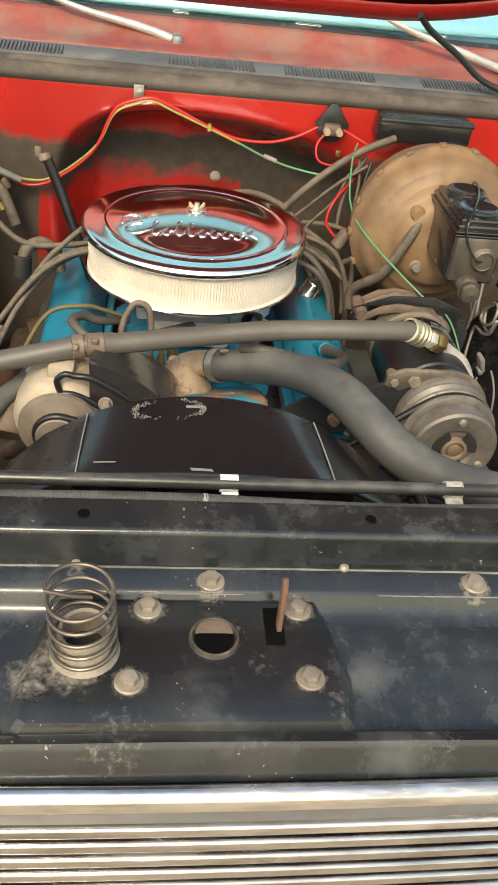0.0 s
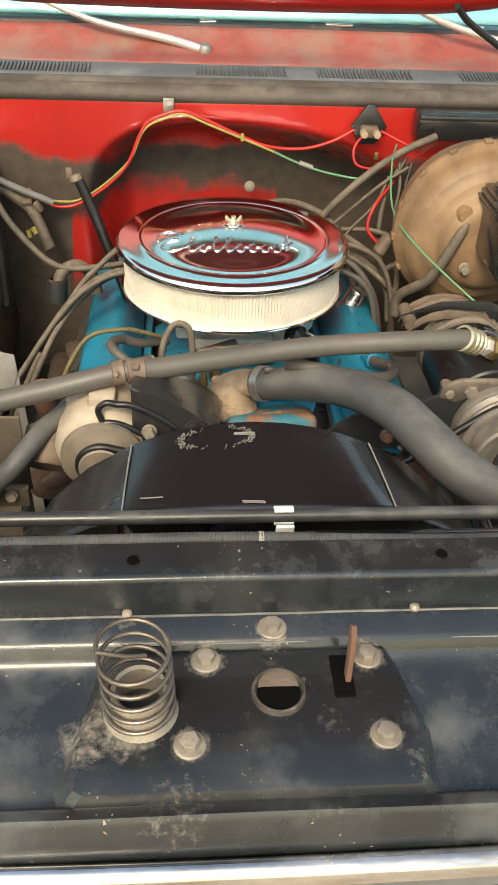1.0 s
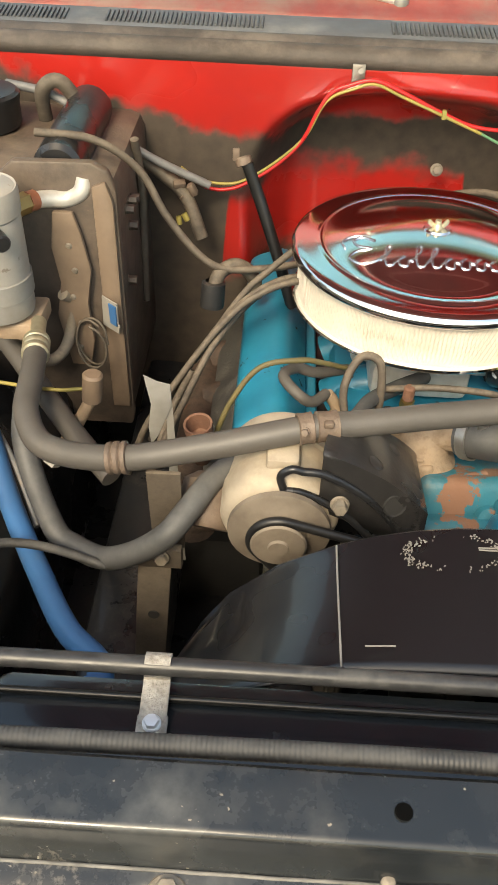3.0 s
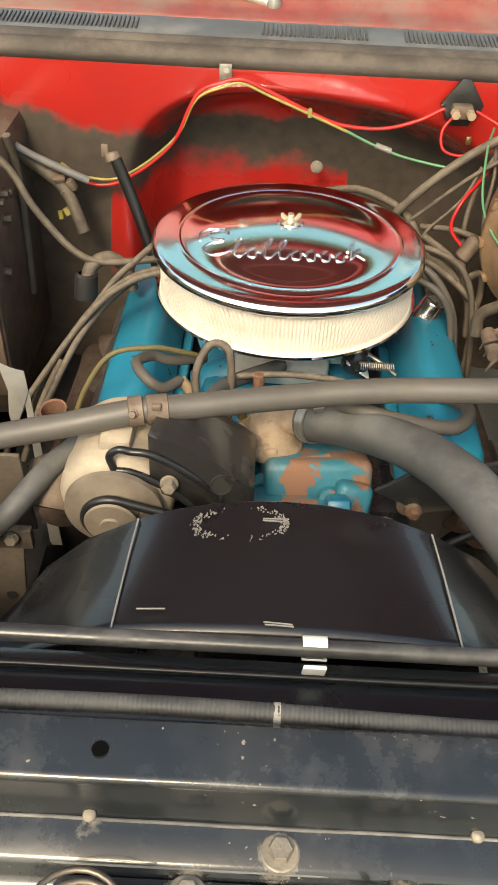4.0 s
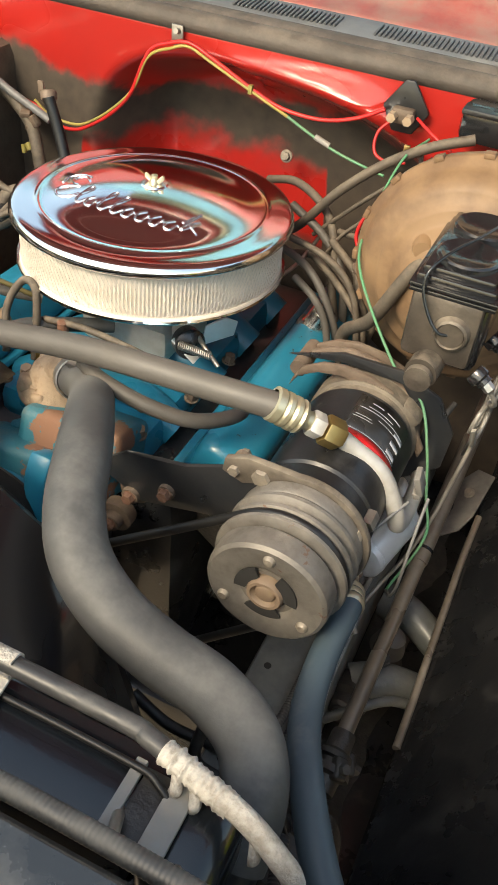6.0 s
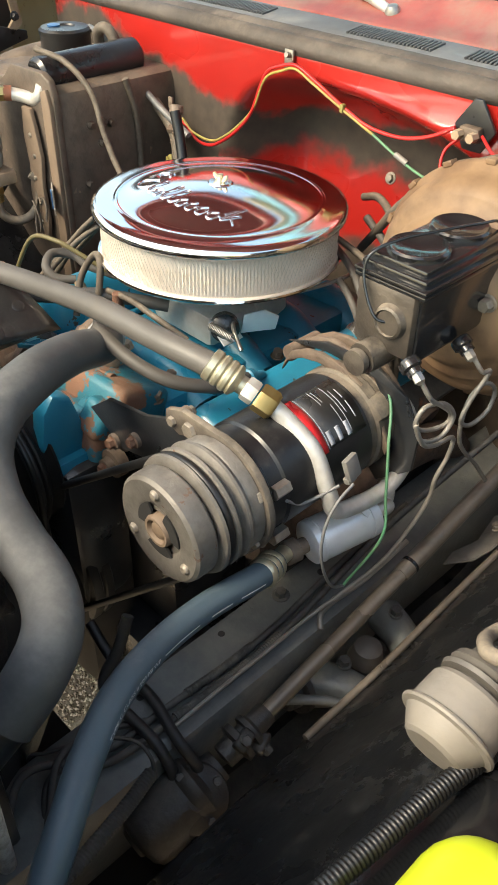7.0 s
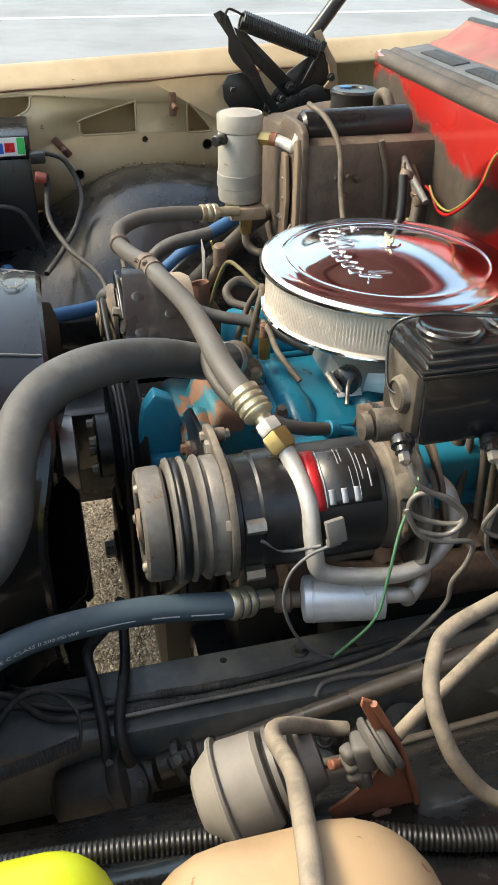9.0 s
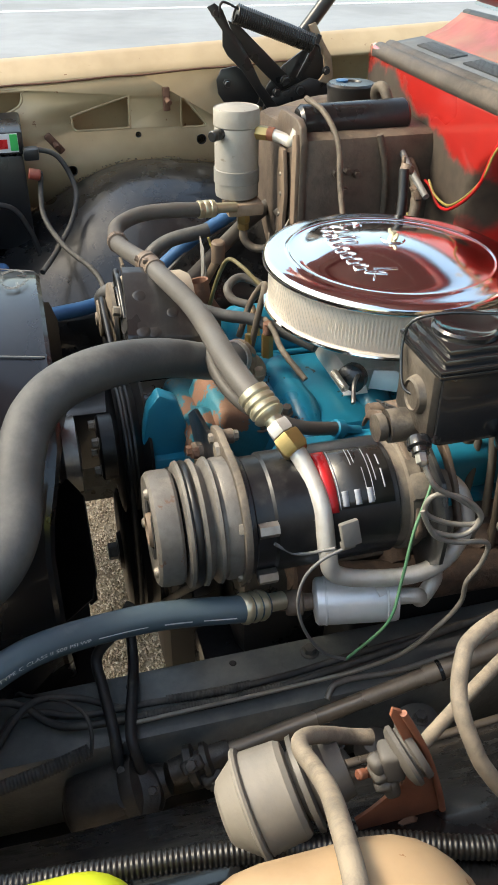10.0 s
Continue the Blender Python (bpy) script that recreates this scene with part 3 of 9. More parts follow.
    def sheet(self, fn, us, vs):
        """A surface through fn(u, v)."""
        nu, nv = len(us), len(vs)
        pts = [fn(u, v) for u in us for v in vs]
        fs = [(i * nv + j, (i + 1) * nv + j, (i + 1) * nv + j + 1, i * nv + j + 1) for i in range(nu - 1) for j in range(nv - 1)]
        return self.add(pts, fs)


def thing(name, at, label, category, group="", kind=""):
    ob = new(name)
    ob.empty_display_size = 0.03
    ob.location = at
    return tagged(ob, label, category, group, kind)


def part(name, geo, material, parent=None, label="", sharp=38, solid=0.0, recalc=True):
    """Links a Geo as ONE mesh object, under a thing or a part if given."""
    me = bpy.data.meshes.new(name)
    me.from_pydata(geo.v, [], geo.f)
    if recalc:
        bm = bmesh.new()
        bm.from_mesh(me)
        bmesh.ops.remove_doubles(bm, verts=bm.verts, dist=1e-6)
        bmesh.ops.recalc_face_normals(bm, faces=bm.faces)
        bm.to_mesh(me)
        bm.free()
    me.shade_smooth()
    me.set_sharp_from_angle(angle=radians(sharp))
    me.materials.append(material)
    ob = new(name, me)
    if solid:
        md = ob.modifiers.new("thickness", "SOLIDIFY")
        md.thickness, md.offset = solid, -1.0
    if parent is not None:
        ob.parent = parent
        ob.matrix_parent_inverse = Matrix.Translation(-parent.location) if parent.parent is None else Matrix()
    if label:
        ob["label"] = label
    return ob


def alone(name, geo, material, label, category, group="", kind="", **k):
    return tagged(part(name, geo, material, **k), label, category, group, kind)


# ---- ground and road ----
def ground():
    g = Geo()
    g.sheet(lambda u, v: (u, v, 0.0), [-900, -300, -80, -20, -4.2, -1.5, 0.0, 1.5, 4, 20, 80, 300, 900], [-900, -300, -80, -20, -4, -1, 0.5, 2, 4, 20, 80, 300, 900])
    alone("ground", g, GRAVEL, "pale brown pea gravel under the parked car", "ground", kind="structure", recalc=False)
    r = Geo()
    r.box((-154.4, 0, -0.03), (300, 700, 0.1), 0.0)
    alone("road", r, ASPHALT, "pale grey worn asphalt lot beside the car", "road", kind="structure")
    for x, w in ((-11.4, 0.14), (-19.5, 0.16)):
        p = Geo()
        p.box((x, 0, 0.0225), (w, 500, 0.005))
        alone("road_line", p, PAINT_WHITE, "white painted line on the asphalt", "road marking", group="painted lines", kind="structure")
    rng = random.Random(5)
    st = Geo()
    for _ in range(9500):
        x, y, q = rng.uniform(-0.85, -0.08), rng.uniform(0.48, 0.96), rng.uniform(0.0026, 0.0052)
        v = [(q * rng.uniform(0.8, 1.3), 0, 0), (0, q * rng.uniform(0.8, 1.3), 0), (-q, 0, 0), (0, -q, 0), (0, 0, q * 0.75), (0, 0, -q * 0.5)]
        a = rng.uniform(0, 6.28)
        v = [(x + i * math.cos(a) - j * math.sin(a), y + i * math.sin(a) + j * math.cos(a), q * 0.35 + k) for i, j, k in v]
        st.add(v, [(0, 1, 4), (1, 2, 4), (2, 3, 4), (3, 0, 4), (1, 0, 5), (2, 1, 5), (3, 2, 5), (0, 3, 5)])
    alone("gravel", st, PEBBLES, "loose tan and brown pea gravel", "gravel", kind="stuff", recalc=False)


ground()


# ---- body: firewall, cowl, windscreen ----
def bow(x):
    return 0.045 * (x / 0.78) ** 2


def recess(x, z):
    """Depth of the arched pressing behind the engine."""
    u = abs(x + 0.02) / (0.40 if x > -0.02 else 0.235)
    n = 2.0 if x > -0.02 else 2.6
    q = u ** n + (max(0.0, z - 0.93) / 0.18) ** n
    k = min(1.0, max(0.0, (1.0 - q) / 0.7))
    return 0.13 * k * k * (3 - 2 * k)


def firewall():
    g = Geo()
    xs = [-0.82 + 0.02 * i for i in range(26)] + [-0.31 + 0.008 * i for i in range(89)] + [0.41 + 0.02 * i for i in range(21)]
    zs = [0.5 + 0.025 * i for i in range(15)] + [0.87 + 0.007 * i for i in range(38)] + [1.136]

    def fn(x, z):
        return (x, 1.441 + bow(x) + recess(x, z), z)

    g.sheet(fn, xs, zs)
    g.sheet(lambda x, k: (x, 1.441 + bow(x) + k[0], 1.136 + k[1]), xs, [(0.0, 0.0), (0.003, 0.005), (0.01, 0.008), (0.03, 0.008)])
    wall = alone("firewall", g, RED_FIREWALL, "glossy red firewall with a recess and brown grime", "firewall", kind="structure", solid=0.002, sharp=85)
    # stud, clip and plate on the wall
    b = Geo()
    b.hexbolt((0.048, 1.527, 0.962), (0, -1, 0.3), 0.012, 0.02)
    part("bolt", b, BOLT, wall, "rusty bolt")
    c = Geo()
    c.box((-0.099, 1.436, 1.128), (0.018, 0.004, 0.028), 0.001)
    c.cyl((-0.097, 1.436, 1.134), (-0.097, 1.426, 1.136), 0.004, n=10)
    part("wire_clip", c, STEEL, wall, "grey metal wire clip")
    return wall


firewall()


def cowl():
    xs = [-0.80 + 0.04 * i for i in range(41)]

    def strip(name, prof, material, label, cat):
        g = Geo()
        g.sheet(lambda x, k: (x, k[0] + bow(x), k[1] - 0.012 * (x / 0.8) ** 2), xs, prof)
        return alone(name, g, material, label, cat, kind="structure", solid=0.003, sharp=50)

    strip("trim", [(1.4402, 1.1335), (1.4405, 1.147), (1.448, 1.157), (1.456, 1.160), (1.464, 1.158), (1.467, 1.154), (1.471, 1.159), (1.479, 1.163), (1.488, 1.162), (1.493, 1.157)], SEAL,
          "perished brown rubber seal along the cowl edge", "seal")
    vent = strip("cowl_vent", [(1.490, 1.152), (1.496, 1.160), (1.555, 1.168), (1.562, 1.166)], VENT, "weathered grey cowl panel with louvre slots", "vent panel")
    strip("cowl", [(1.559, 1.162), (1.566, 1.168), (1.60, 1.180), (1.635, 1.203), (1.642, 1.210)], RED_FADED, "faded dusty red painted cowl below the windscreen", "cowl")
    strip("windscreen_trim", [(1.640, 1.206), (1.644, 1.216), (1.652, 1.219), (1.660, 1.216)], RUBBER_PLAIN, "black rubber windscreen trim with chrome bits", "trim")
    sl = Geo()
    sl.box((0, 0, 0), (0.0036, 0.036, 0.004), 0.0009)
    me = None
    for x0, n in ((-0.70, 28), (-0.46, 35), (-0.05, 24), (0.16, 26), (0.42, 31)):
        for i in range(n):
            x = x0 + i * 0.0066
            if me is None:
                first = part("louvre", sl, SLOT, vent)
                me = first.data
                ob = first
            else:
                ob = new("louvre", me)
                ob.parent = vent
            ob.matrix_basis = pose(x, 1.525 + bow(x), 1.1652 - 0.012 * (x / 0.8) ** 2, 7)
    ch = Geo()
    for x, w in ((-0.03, 0.03), (0.21, 0.05), (0.47, 0.03)):
        ch.box((x, 1.648 + bow(x), 1.2185), (w, 0.006, 0.006), 0.002)
    alone("chrome_trim", ch, CHROME_WORN, "short chrome pieces on the windscreen trim", "trim", kind="structure")

    def ws(x, k):
        return (x * (1 - 0.1 * k), 1.655 + bow(x) * 1.2 + 0.50 * k, 1.216 + 0.56 * k)

    g = Geo()
    g.sheet(ws, [-0.78 + 0.052 * i for i in range(31)], [0, 0.1, 0.25, 0.5, 0.75, 1.0])
    w = alone("window_1", g, GLASS, "curved windscreen glass above the cowl", "windscreen", kind="structure", solid=0.005)
    w.visible_shadow = False
    d = Geo()
    d.box((0, 2.02, 1.06), (1.5, 0.60, 0.22), 0.03)
    alone("dashboard", d, DASH, "turquoise dashboard top seen through the windscreen", "dashboard")
    sh = Geo()
    sh.sheet(lambda x, k: (x * (1 - 0.1 * k), 1.685 + bow(x) * 1.2 + 0.50 * k, 1.214 + 0.56 * k), [-0.74 + 0.0493 * i for i in range(31)], [0, 0.02, 0.1, 0.25, 0.5, 0.75, 0.9])
    alone("sunshade", sh, SHADE_BLUE, "pale blue sunshade standing behind the windscreen glass", "sunshade", solid=0.004)
    c = Geo()
    c.box((0, 2.9, 0.95), (1.7, 1.0, 1.5), 0.05)
    c.box((0, 2.75, 1.79), (1.5, 1.3, 0.05), 0.02)
    alone("cabin", c, BEIGE, "cream painted cab behind the windscreen", "car cab", kind="structure")


cowl()


def wipers():
    for name, pts in (("windscreen_wiper", [(-0.036, 1.597, 1.181), (-0.10, 1.607, 1.196), (-0.25, 1.628, 1.224), (-0.45, 1.69, 1.29)]),
                      ("windscreen_wiper", [(0.605, 1.61, 1.178), (0.52, 1.617, 1.20), (0.36, 1.63, 1.245), (0.2, 1.69, 1.32)])):
        p = pts[0]
        t = thing(name, p, "pale grey metal wiper arm lying over the windscreen base", "wiper", "wipers on the cowl")
        g = Geo()
        g.tube(pts, [0.008, 0.0075, 0.005, 0.004], n=8)
        part("arm", g, ALU, t)
        h = Geo()
        h.lathe([(0.0, 0.012), (0.008, 0.011), (0.012, 0.004), (0.012, -0.02), (0, -0.02)], p, (0, -0.2, 1), 16)
        part("pivot", h, STEEL, t)
    g = Geo()
    g.tube([(0.36, 1.44, 1.29), (0.393, 1.47, 1.262), (0.46, 1.5, 1.222), (0.514, 1.51, 1.185), (0.56, 1.505, 1.168), (0.585, 1.50, 1.16)], 0.0055, n=8)
    alone("washer_hose", g, RUBBER_PLAIN, "thin black hose from the bonnet to the cowl", "hose")


wipers()


# ---- raised bonnet ----
HOOD_TILT = 46.0


def hood():
    ca, sa = math.cos(radians(HOOD_TILT)), math.sin(radians(HOOD_TILT))

    def at(x, s, d=0.0):
        """s along the panel from its rear edge, d above its inner face."""
        s *= 0.895
        y0, z0 = 1.462 + 0.03 * (x / 0.8) ** 2, 1.2690 + 0.014 * (x / 0.8) ** 2
        crown = 0.026 + 0.009 * (1 - (x / 0.86) ** 2) - 0.09 * max(0.0, (abs(x) - 0.80) / 0.06) ** 2
        x *= 0.86 + 0.16 * min(1.0, max(0.0, s) / 0.4)
        s += 0.9 * max(0.0, abs(x) - 0.3) ** 2 * (1 - s / 0.95)
        return (x, y0 - s * ca + (d + crown) * sa * 0.9, z0 + s * sa + (d + crown) * ca)

    t = thing("bonnet", (0, 1.575, 1.258), "raised red bonnet, its underside darkened in colour for shade", "bonnet")
    xs = [-0.86 + 0.05375 * i for i in range(33)]
    ss = [0.0, 0.02, 0.1, 0.25, 0.4, 0.6, 0.7, 0.8, 0.9, 0.95]
    g = Geo()
    g.sheet(lambda x, s: at(x, s), xs, ss)
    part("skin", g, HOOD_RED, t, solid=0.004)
    lip = Geo()
    lip.sheet(lambda x, k: at(x, k[0], k[1]), xs, [(-0.006, -0.004), (0.0, -0.034), (0.02, -0.04), (0.05, -0.036)])
    part("rear_lip", lip, RED_CLEAN, t, "bright red rear lip", solid=0.002)
    f = Geo()
    for x0, x1, s0, s1 in ((-0.72, 0.72, 0.06, 0.14), (-0.72, 0.72, 0.84, 0.94), (-0.77, -0.68, 0.13, 0.85), (0.68, 0.77, 0.13, 0.85)):
        n = max(2, int((x1 - x0) / 0.06))
        ux = [x0 + (x1 - x0) * i / n for i in range(n + 1)]
        m = max(2, int((s1 - s0) / 0.1))
        us = [s0 + (s1 - s0) * i / m for i in range(m + 1)]
        f.sheet(lambda x, s: at(x, s, -0.028), ux, us)
        f.sheet(lambda x, k: at(x, s0 - 0.01 * k, -0.028 + 0.026 * k), ux, [0, 1])
        f.sheet(lambda x, k: at(x, s1 + 0.01 * k, -0.028 + 0.026 * k), ux, [0, 1])
        f.sheet(lambda s, k: at(x0 - 0.01 * k, s, -0.028 + 0.026 * k), us, [0, 1])
        f.sheet(lambda s, k: at(x1 + 0.01 * k, s, -0.028 + 0.026 * k), us, [0, 1])
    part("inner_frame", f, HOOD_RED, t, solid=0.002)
    e = Geo()
    rng = random.Random(3)
    e.tube([at(x, -0.004, -0.004 + rng.uniform(-0.004, 0.004)) for x in xs], 0.007, n=8, steps=3)
    part("edge_seal", e, RUBBER_PLAIN, t, "ragged black rubber remains")


hood()


def hinge(side):
    x = 0.84 * side
    t = thing("bonnet_hinge_assembly", (x, 1.27, 1.02), "black sprung bonnet hinge bolted to the inner wing", "hinge", "bonnet hinges")

    def plate(name, pts, dx, th=0.007, mt=PLASTIC_BLACK, lab=""):
        g = Geo()
        g.prism(pts, (x + dx * side, 0, 0), (0, 1, 0), (0, 0, 1), th, 0.0015)
        part(name, g, mt, t, lab)

    plate("upper_arm", [(1.13, 1.219), (1.146, 1.226), (1.162, 1.215), (1.178, 1.18), (1.205, 1.145), (1.222, 1.117), (1.247, 1.07), (1.288, 1.018), (1.270, 1.006), (1.241, 1.046), (1.205, 1.097), (1.172, 1.128), (1.162, 1.146), (1.162, 1.175)], -0.012)
    plate("lower_arm", [(1.178, 1.192), (1.205, 1.180), (1.318, 1.076), (1.296, 1.052), (1.196, 1.145)], 0.006)
    plate("base_plate", [(1.157, 1.074), (1.168, 1.095), (1.199, 1.1), (1.236, 1.083), (1.255, 1.045), (1.25, 1.01), (1.179, 1.02), (1.161, 1.045)], 0.028)
    plate("gusset", [(1.305, 1.099), (1.349, 1.128), (1.39, 1.135), (1.408, 1.108), (1.406, 1.071), (1.374, 1.05), (1.284, 1.003), (1.248, 1.02), (1.272, 1.063)], 0.022)
    plate("mount_flange", [(1.25, 1.005), (1.42, 1.045), (1.42, 1.06), (1.36, 1.075), (1.26, 1.035)], 0.0, 0.012)
    g = Geo()
    g.tube([(x + 0.004 * side, 1.45, 1.30), (x + 0.004 * side, 1.41, 1.245), (x + 0.004 * side, 1.362, 1.185), (x + 0.004 * side, 1.345, 1.165)], 0.015, n=14)
    part("bonnet_link", g, PLASTIC_BLACK, t)
    plate("link_hook", [(1.35, 1.18), (1.366, 1.186), (1.385, 1.15), (1.405, 1.12), (1.413, 1.075), (1.385, 1.052), (1.378, 1.068), (1.393, 1.085), (1.388, 1.118), (1.366, 1.145)], -0.004, 0.008, CAST_TAN, "dusty bare metal link")
    plate("tie_strap", [(1.345, 1.115), (1.37, 1.165), (1.38, 1.16), (1.36, 1.11), (1.335, 1.075), (1.325, 1.08)], -0.014, 0.005)
    g = Geo()
    p0, p1 = vec((x - 0.02 * side, 1.188, 1.207)), vec((x - 0.02 * side, 1.358, 1.146))
    u, w, a = basis(p1 - p0)
    L = float(np.linalg.norm(p1 - p0))
    pts = [p0 + a * L * k / 300 + (u * math.cos(k * 0.7854) + w * math.sin(k * 0.7854)) * 0.0175 for k in range(301)]
    g.tube(pts, 0.0026, n=6, smooth=False)
    part("spring", g, PLASTIC_BLACK, t, "tightly wound black coil spring")
    c = Geo()
    c.tube([p0 + a * 0.004, p0 + a * 0.02, p1 - a * 0.01], 0.014, n=12)
    part("spring_core", c, RUBBER_PLAIN, t)
    c = Geo()
    c.tube([p0 + a * 0.01 + vec((0, 0, 0.01)), p0 - a * 0.02 + vec((0, -0.004, 0.014)), p0 - a * 0.034, p0 - a * 0.034 - vec((0, 0, 0.02))], 0.0026, n=8)
    part("spring_hook", c, PLASTIC_BLACK, t)
    c = Geo()
    c.tube([p1 - a * 0.004, p1 + a * 0.014, p1 + a * 0.02 - vec((0, 0, 0.012))], 0.0026, n=8)
    part("spring_hook", c, PLASTIC_BLACK, t)
    for y, z, r in ((1.302, 1.072, 0.016), (1.283, 1.05, 0.013), (1.336, 1.052, 0.016), (1.172, 1.072, 0.012), (1.148, 1.208, 0.012), (1.395, 1.09, 0.012)):
        b = Geo()
        b.hexbolt((x - 0.012 * side, y, z), (-side, 0, 0), r, r * 1.5, 0.010)
        part("bolt", b, PLASTIC_BLACK, t)


hinge(-1)
hinge(1)


# ---- wings and inner wings ----
def wing(side):
    s = side
    t = thing("front_wing", (s * 0.97, 0.9, 0.3), "cream painted front wing with pressed inner flange", "car wing", "front wings")

    def edge(y):
        return 1.075 + 0.045 * (y - 0.69)

    ys = [0.15 + 0.05 * i for i in range(34)]
    g = Geo()
    prof = [(0.896, -0.004), (0.898, 0.002), (0.915, 0.012), (0.945, 0.034), (0.962, 0.040), (0.978, 0.036), (0.988, 0.02), (0.992, -0.05), (0.995, -0.3), (0.99, -0.75)]
    g.sheet(lambda y, k: (s * (k[0] + 0.0), y, edge(y) + k[1]), ys, prof)
    part("outer_skin", g, BEIGE, t, solid=0.0025, sharp=60)
    # pressed inner panel with three openings
    outer = [(0.2, 0.80), (1.42, 0.84), (1.42, 1.105), (1.0, 1.086), (0.69, 1.072), (0.2, 1.05)]
    holes = [[(0.85, 0.976), (0.962, 0.977), (0.967, 0.984), (0.968, 1.036), (0.96, 1.041), (0.85, 1.010), (0.843, 1.0), (0.843, 0.983)],
             [(1.086, 0.972), (1.13, 0.972), (1.136, 0.98), (1.094, 1.03), (1.086, 1.034), (1.083, 1.028), (1.083, 0.976)],
             [(0.5, 0.985), (0.60, 0.985), (0.67, 1.005), (0.735, 1.032), (0.744, 1.058), (0.735, 1.063), (0.5, 1.048)]]
    loops = [[Vector((y, z, 0)) for y, z in p] for p in [outer] + holes]
    from mathutils.geometry import tessellate_polygon
    tris = tessellate_polygon(loops)
    flat = [p for l in loops for p in l]
    pn = Geo()
    pn.add([(s * 0.898, p.x, p.y) for p in flat], [tuple(q) for q in tris])
    part("inner_panel", pn, BEIGE, t, solid=0.0025)
    for hl in holes:
        rim = Geo()
        n = len(hl)
        rim.tube([(s * 0.8975, *hl[i % n]) for i in range(n + 1)], 0.0028, n=6, steps=3, cap=False)
        part("pressed_rim", rim, BEIGE, t)
    rib = Geo()
    rib.tube([(s * 0.8985, 0.66, 0.985), (s * 0.8985, 0.80, 1.012), (s * 0.8985, 0.95, 1.052), (s * 0.8985, 1.05, 1.062)], 0.0025, n=6)
    rib.tube([(s * 0.8985, 0.86, 0.955), (s * 0.8985, 1.0, 0.958), (s * 0.8985, 1.18, 0.962)], 0.002, n=6)
    part("pressed_rib", rib, BEIGE, t)
    seam = Geo()
    seam.tube([(s * 0.8952, 0.30 + 0.07 * i, edge(0.30 + 0.07 * i) - 0.003 + 0.0012 * math.sin(i * 2.3)) for i in range(16)], 0.0022, n=6)
    part("folded_seam", seam, RUST, t, "rusty folded seam along the flange")
    for y, z in ((0.832, 0.892), (1.128, 0.944), (0.985, 0.962)):
        h = Geo()
        r = 0.009 if z < 0.95 else 0.004
        h.lathe([(0, 0.001), (r, 0.001), (r + 0.002, 0.0025), (r + 0.003, 0)], (s * 0.8965, y, z), (-s, 0, 0), 16)
        part("grommet", h, RUBBER_PLAIN, t)
    for y, z, a in ((1.05, 1.035, 0), (0.80, 0.955, 40)):
        c = Geo()
        c.box((s * 0.889, y, z), (0.008, 0.016, 0.05), 0.003, (-a * s, 0, 0))
        c.cyl((s * 0.889, y, z), (s * 0.872, y + 0.004, z - 0.006), 0.006, n=10)
        part("wire_clip", c, RUST, t, "rusty spring clip")
    return t


wing(-1)
wing(1)


def inner_wing(side):
    s = side
    g = Geo()
    ys = [0.12 + 0.045 * i for i in range(29)]

    def fn(y, k):
        dome = (0.055 if s < 0 else -0.004) * math.exp(-((y - 1.0) / 0.24) ** 2)
        if s < 0:
            k2 = min(1.0, max(0.0, (0.95 - y) / 0.35))
            dome -= 0.085 * k2 * k2 * (3 - 2 * k2)
        prof = [(0.90, 0.82), (0.893, 0.845), (0.86, 0.862), (0.80, 0.866), (0.72, 0.855), (0.64, 0.83), (0.57, 0.785), (0.52, 0.745), (0.495, 0.735), (0.488, 0.72), (0.487, 0.64), (0.487, 0.5)]
        if s > 0:
            prof = [(0.90, 0.82), (0.893, 0.845), (0.86, 0.862), (0.80, 0.866), (0.72, 0.862), (0.685, 0.852), (0.65, 0.816), (0.60, 0.752), (0.55, 0.688), (0.518, 0.646), (0.507, 0.634), (0.503, 0.630)]
        x, z = prof[k]
        if s > 0:
            z += 0.11 * max(0.0, y - 1.0) * (0.9 - x) / 0.4
        else:
            z -= (0.22 if k == 11 else 0.0)
        n = 0.003 * noise.noise((x * 14 + 9 * s, y * 14, 3.0))
        return (s * x, y, z + dome * min(1.0, (x - 0.48) / 0.2) + n)

    g.sheet(fn, ys, list(range(12)))
    w = alone("inner_wing_1" if s < 0 else "inner_wing_2", g, INNER_BLACK, "glossy scuffed black inner wing panel over the wheel arch", "inner wing", kind="structure", solid=0.003, sharp=50)
    return w


inner_wing(-1)
inner_wing(1)


def ledge_grit():
    """Leaf crumbs and grit gathered where the inner wings meet the flange panels."""
    rng = random.Random(17)
    for s, n, y0, y1 in ((-1, 170, 0.72, 1.32), (1, 70, 0.88, 1.20)):
        g = Geo()
        for i in range(n):
            y = rng.uniform(y0, y1)
            x = 0.888 - abs(rng.gauss(0, 0.016 if s < 0 else 0.07))
            z = (0.866 if s > 0 else 0.864) - 0.75 * max(0.0, x - 0.868)
            z += (0.055 if s < 0 else -0.004) * math.exp(-((y - 1.0) / 0.24) ** 2)
            if s < 0:
                k2 = min(1.0, max(0.0, (0.95 - y) / 0.35))
                z -= 0.085 * k2 * k2 * (3 - 2 * k2)
            q = rng.uniform(0.0012, 0.0046)
            g.box((s * x, y, z + 0.001), (q, q * rng.uniform(0.4, 1.6), 0.0014), 0.0, (rng.uniform(-25, 25), rng.uniform(-25, 25), rng.uniform(0, 180)))
        alone("leaf_grit", g, GRIT, "dry leaf crumbs and grit along the wing ledge", "grit", kind="stuff")


ledge_grit()


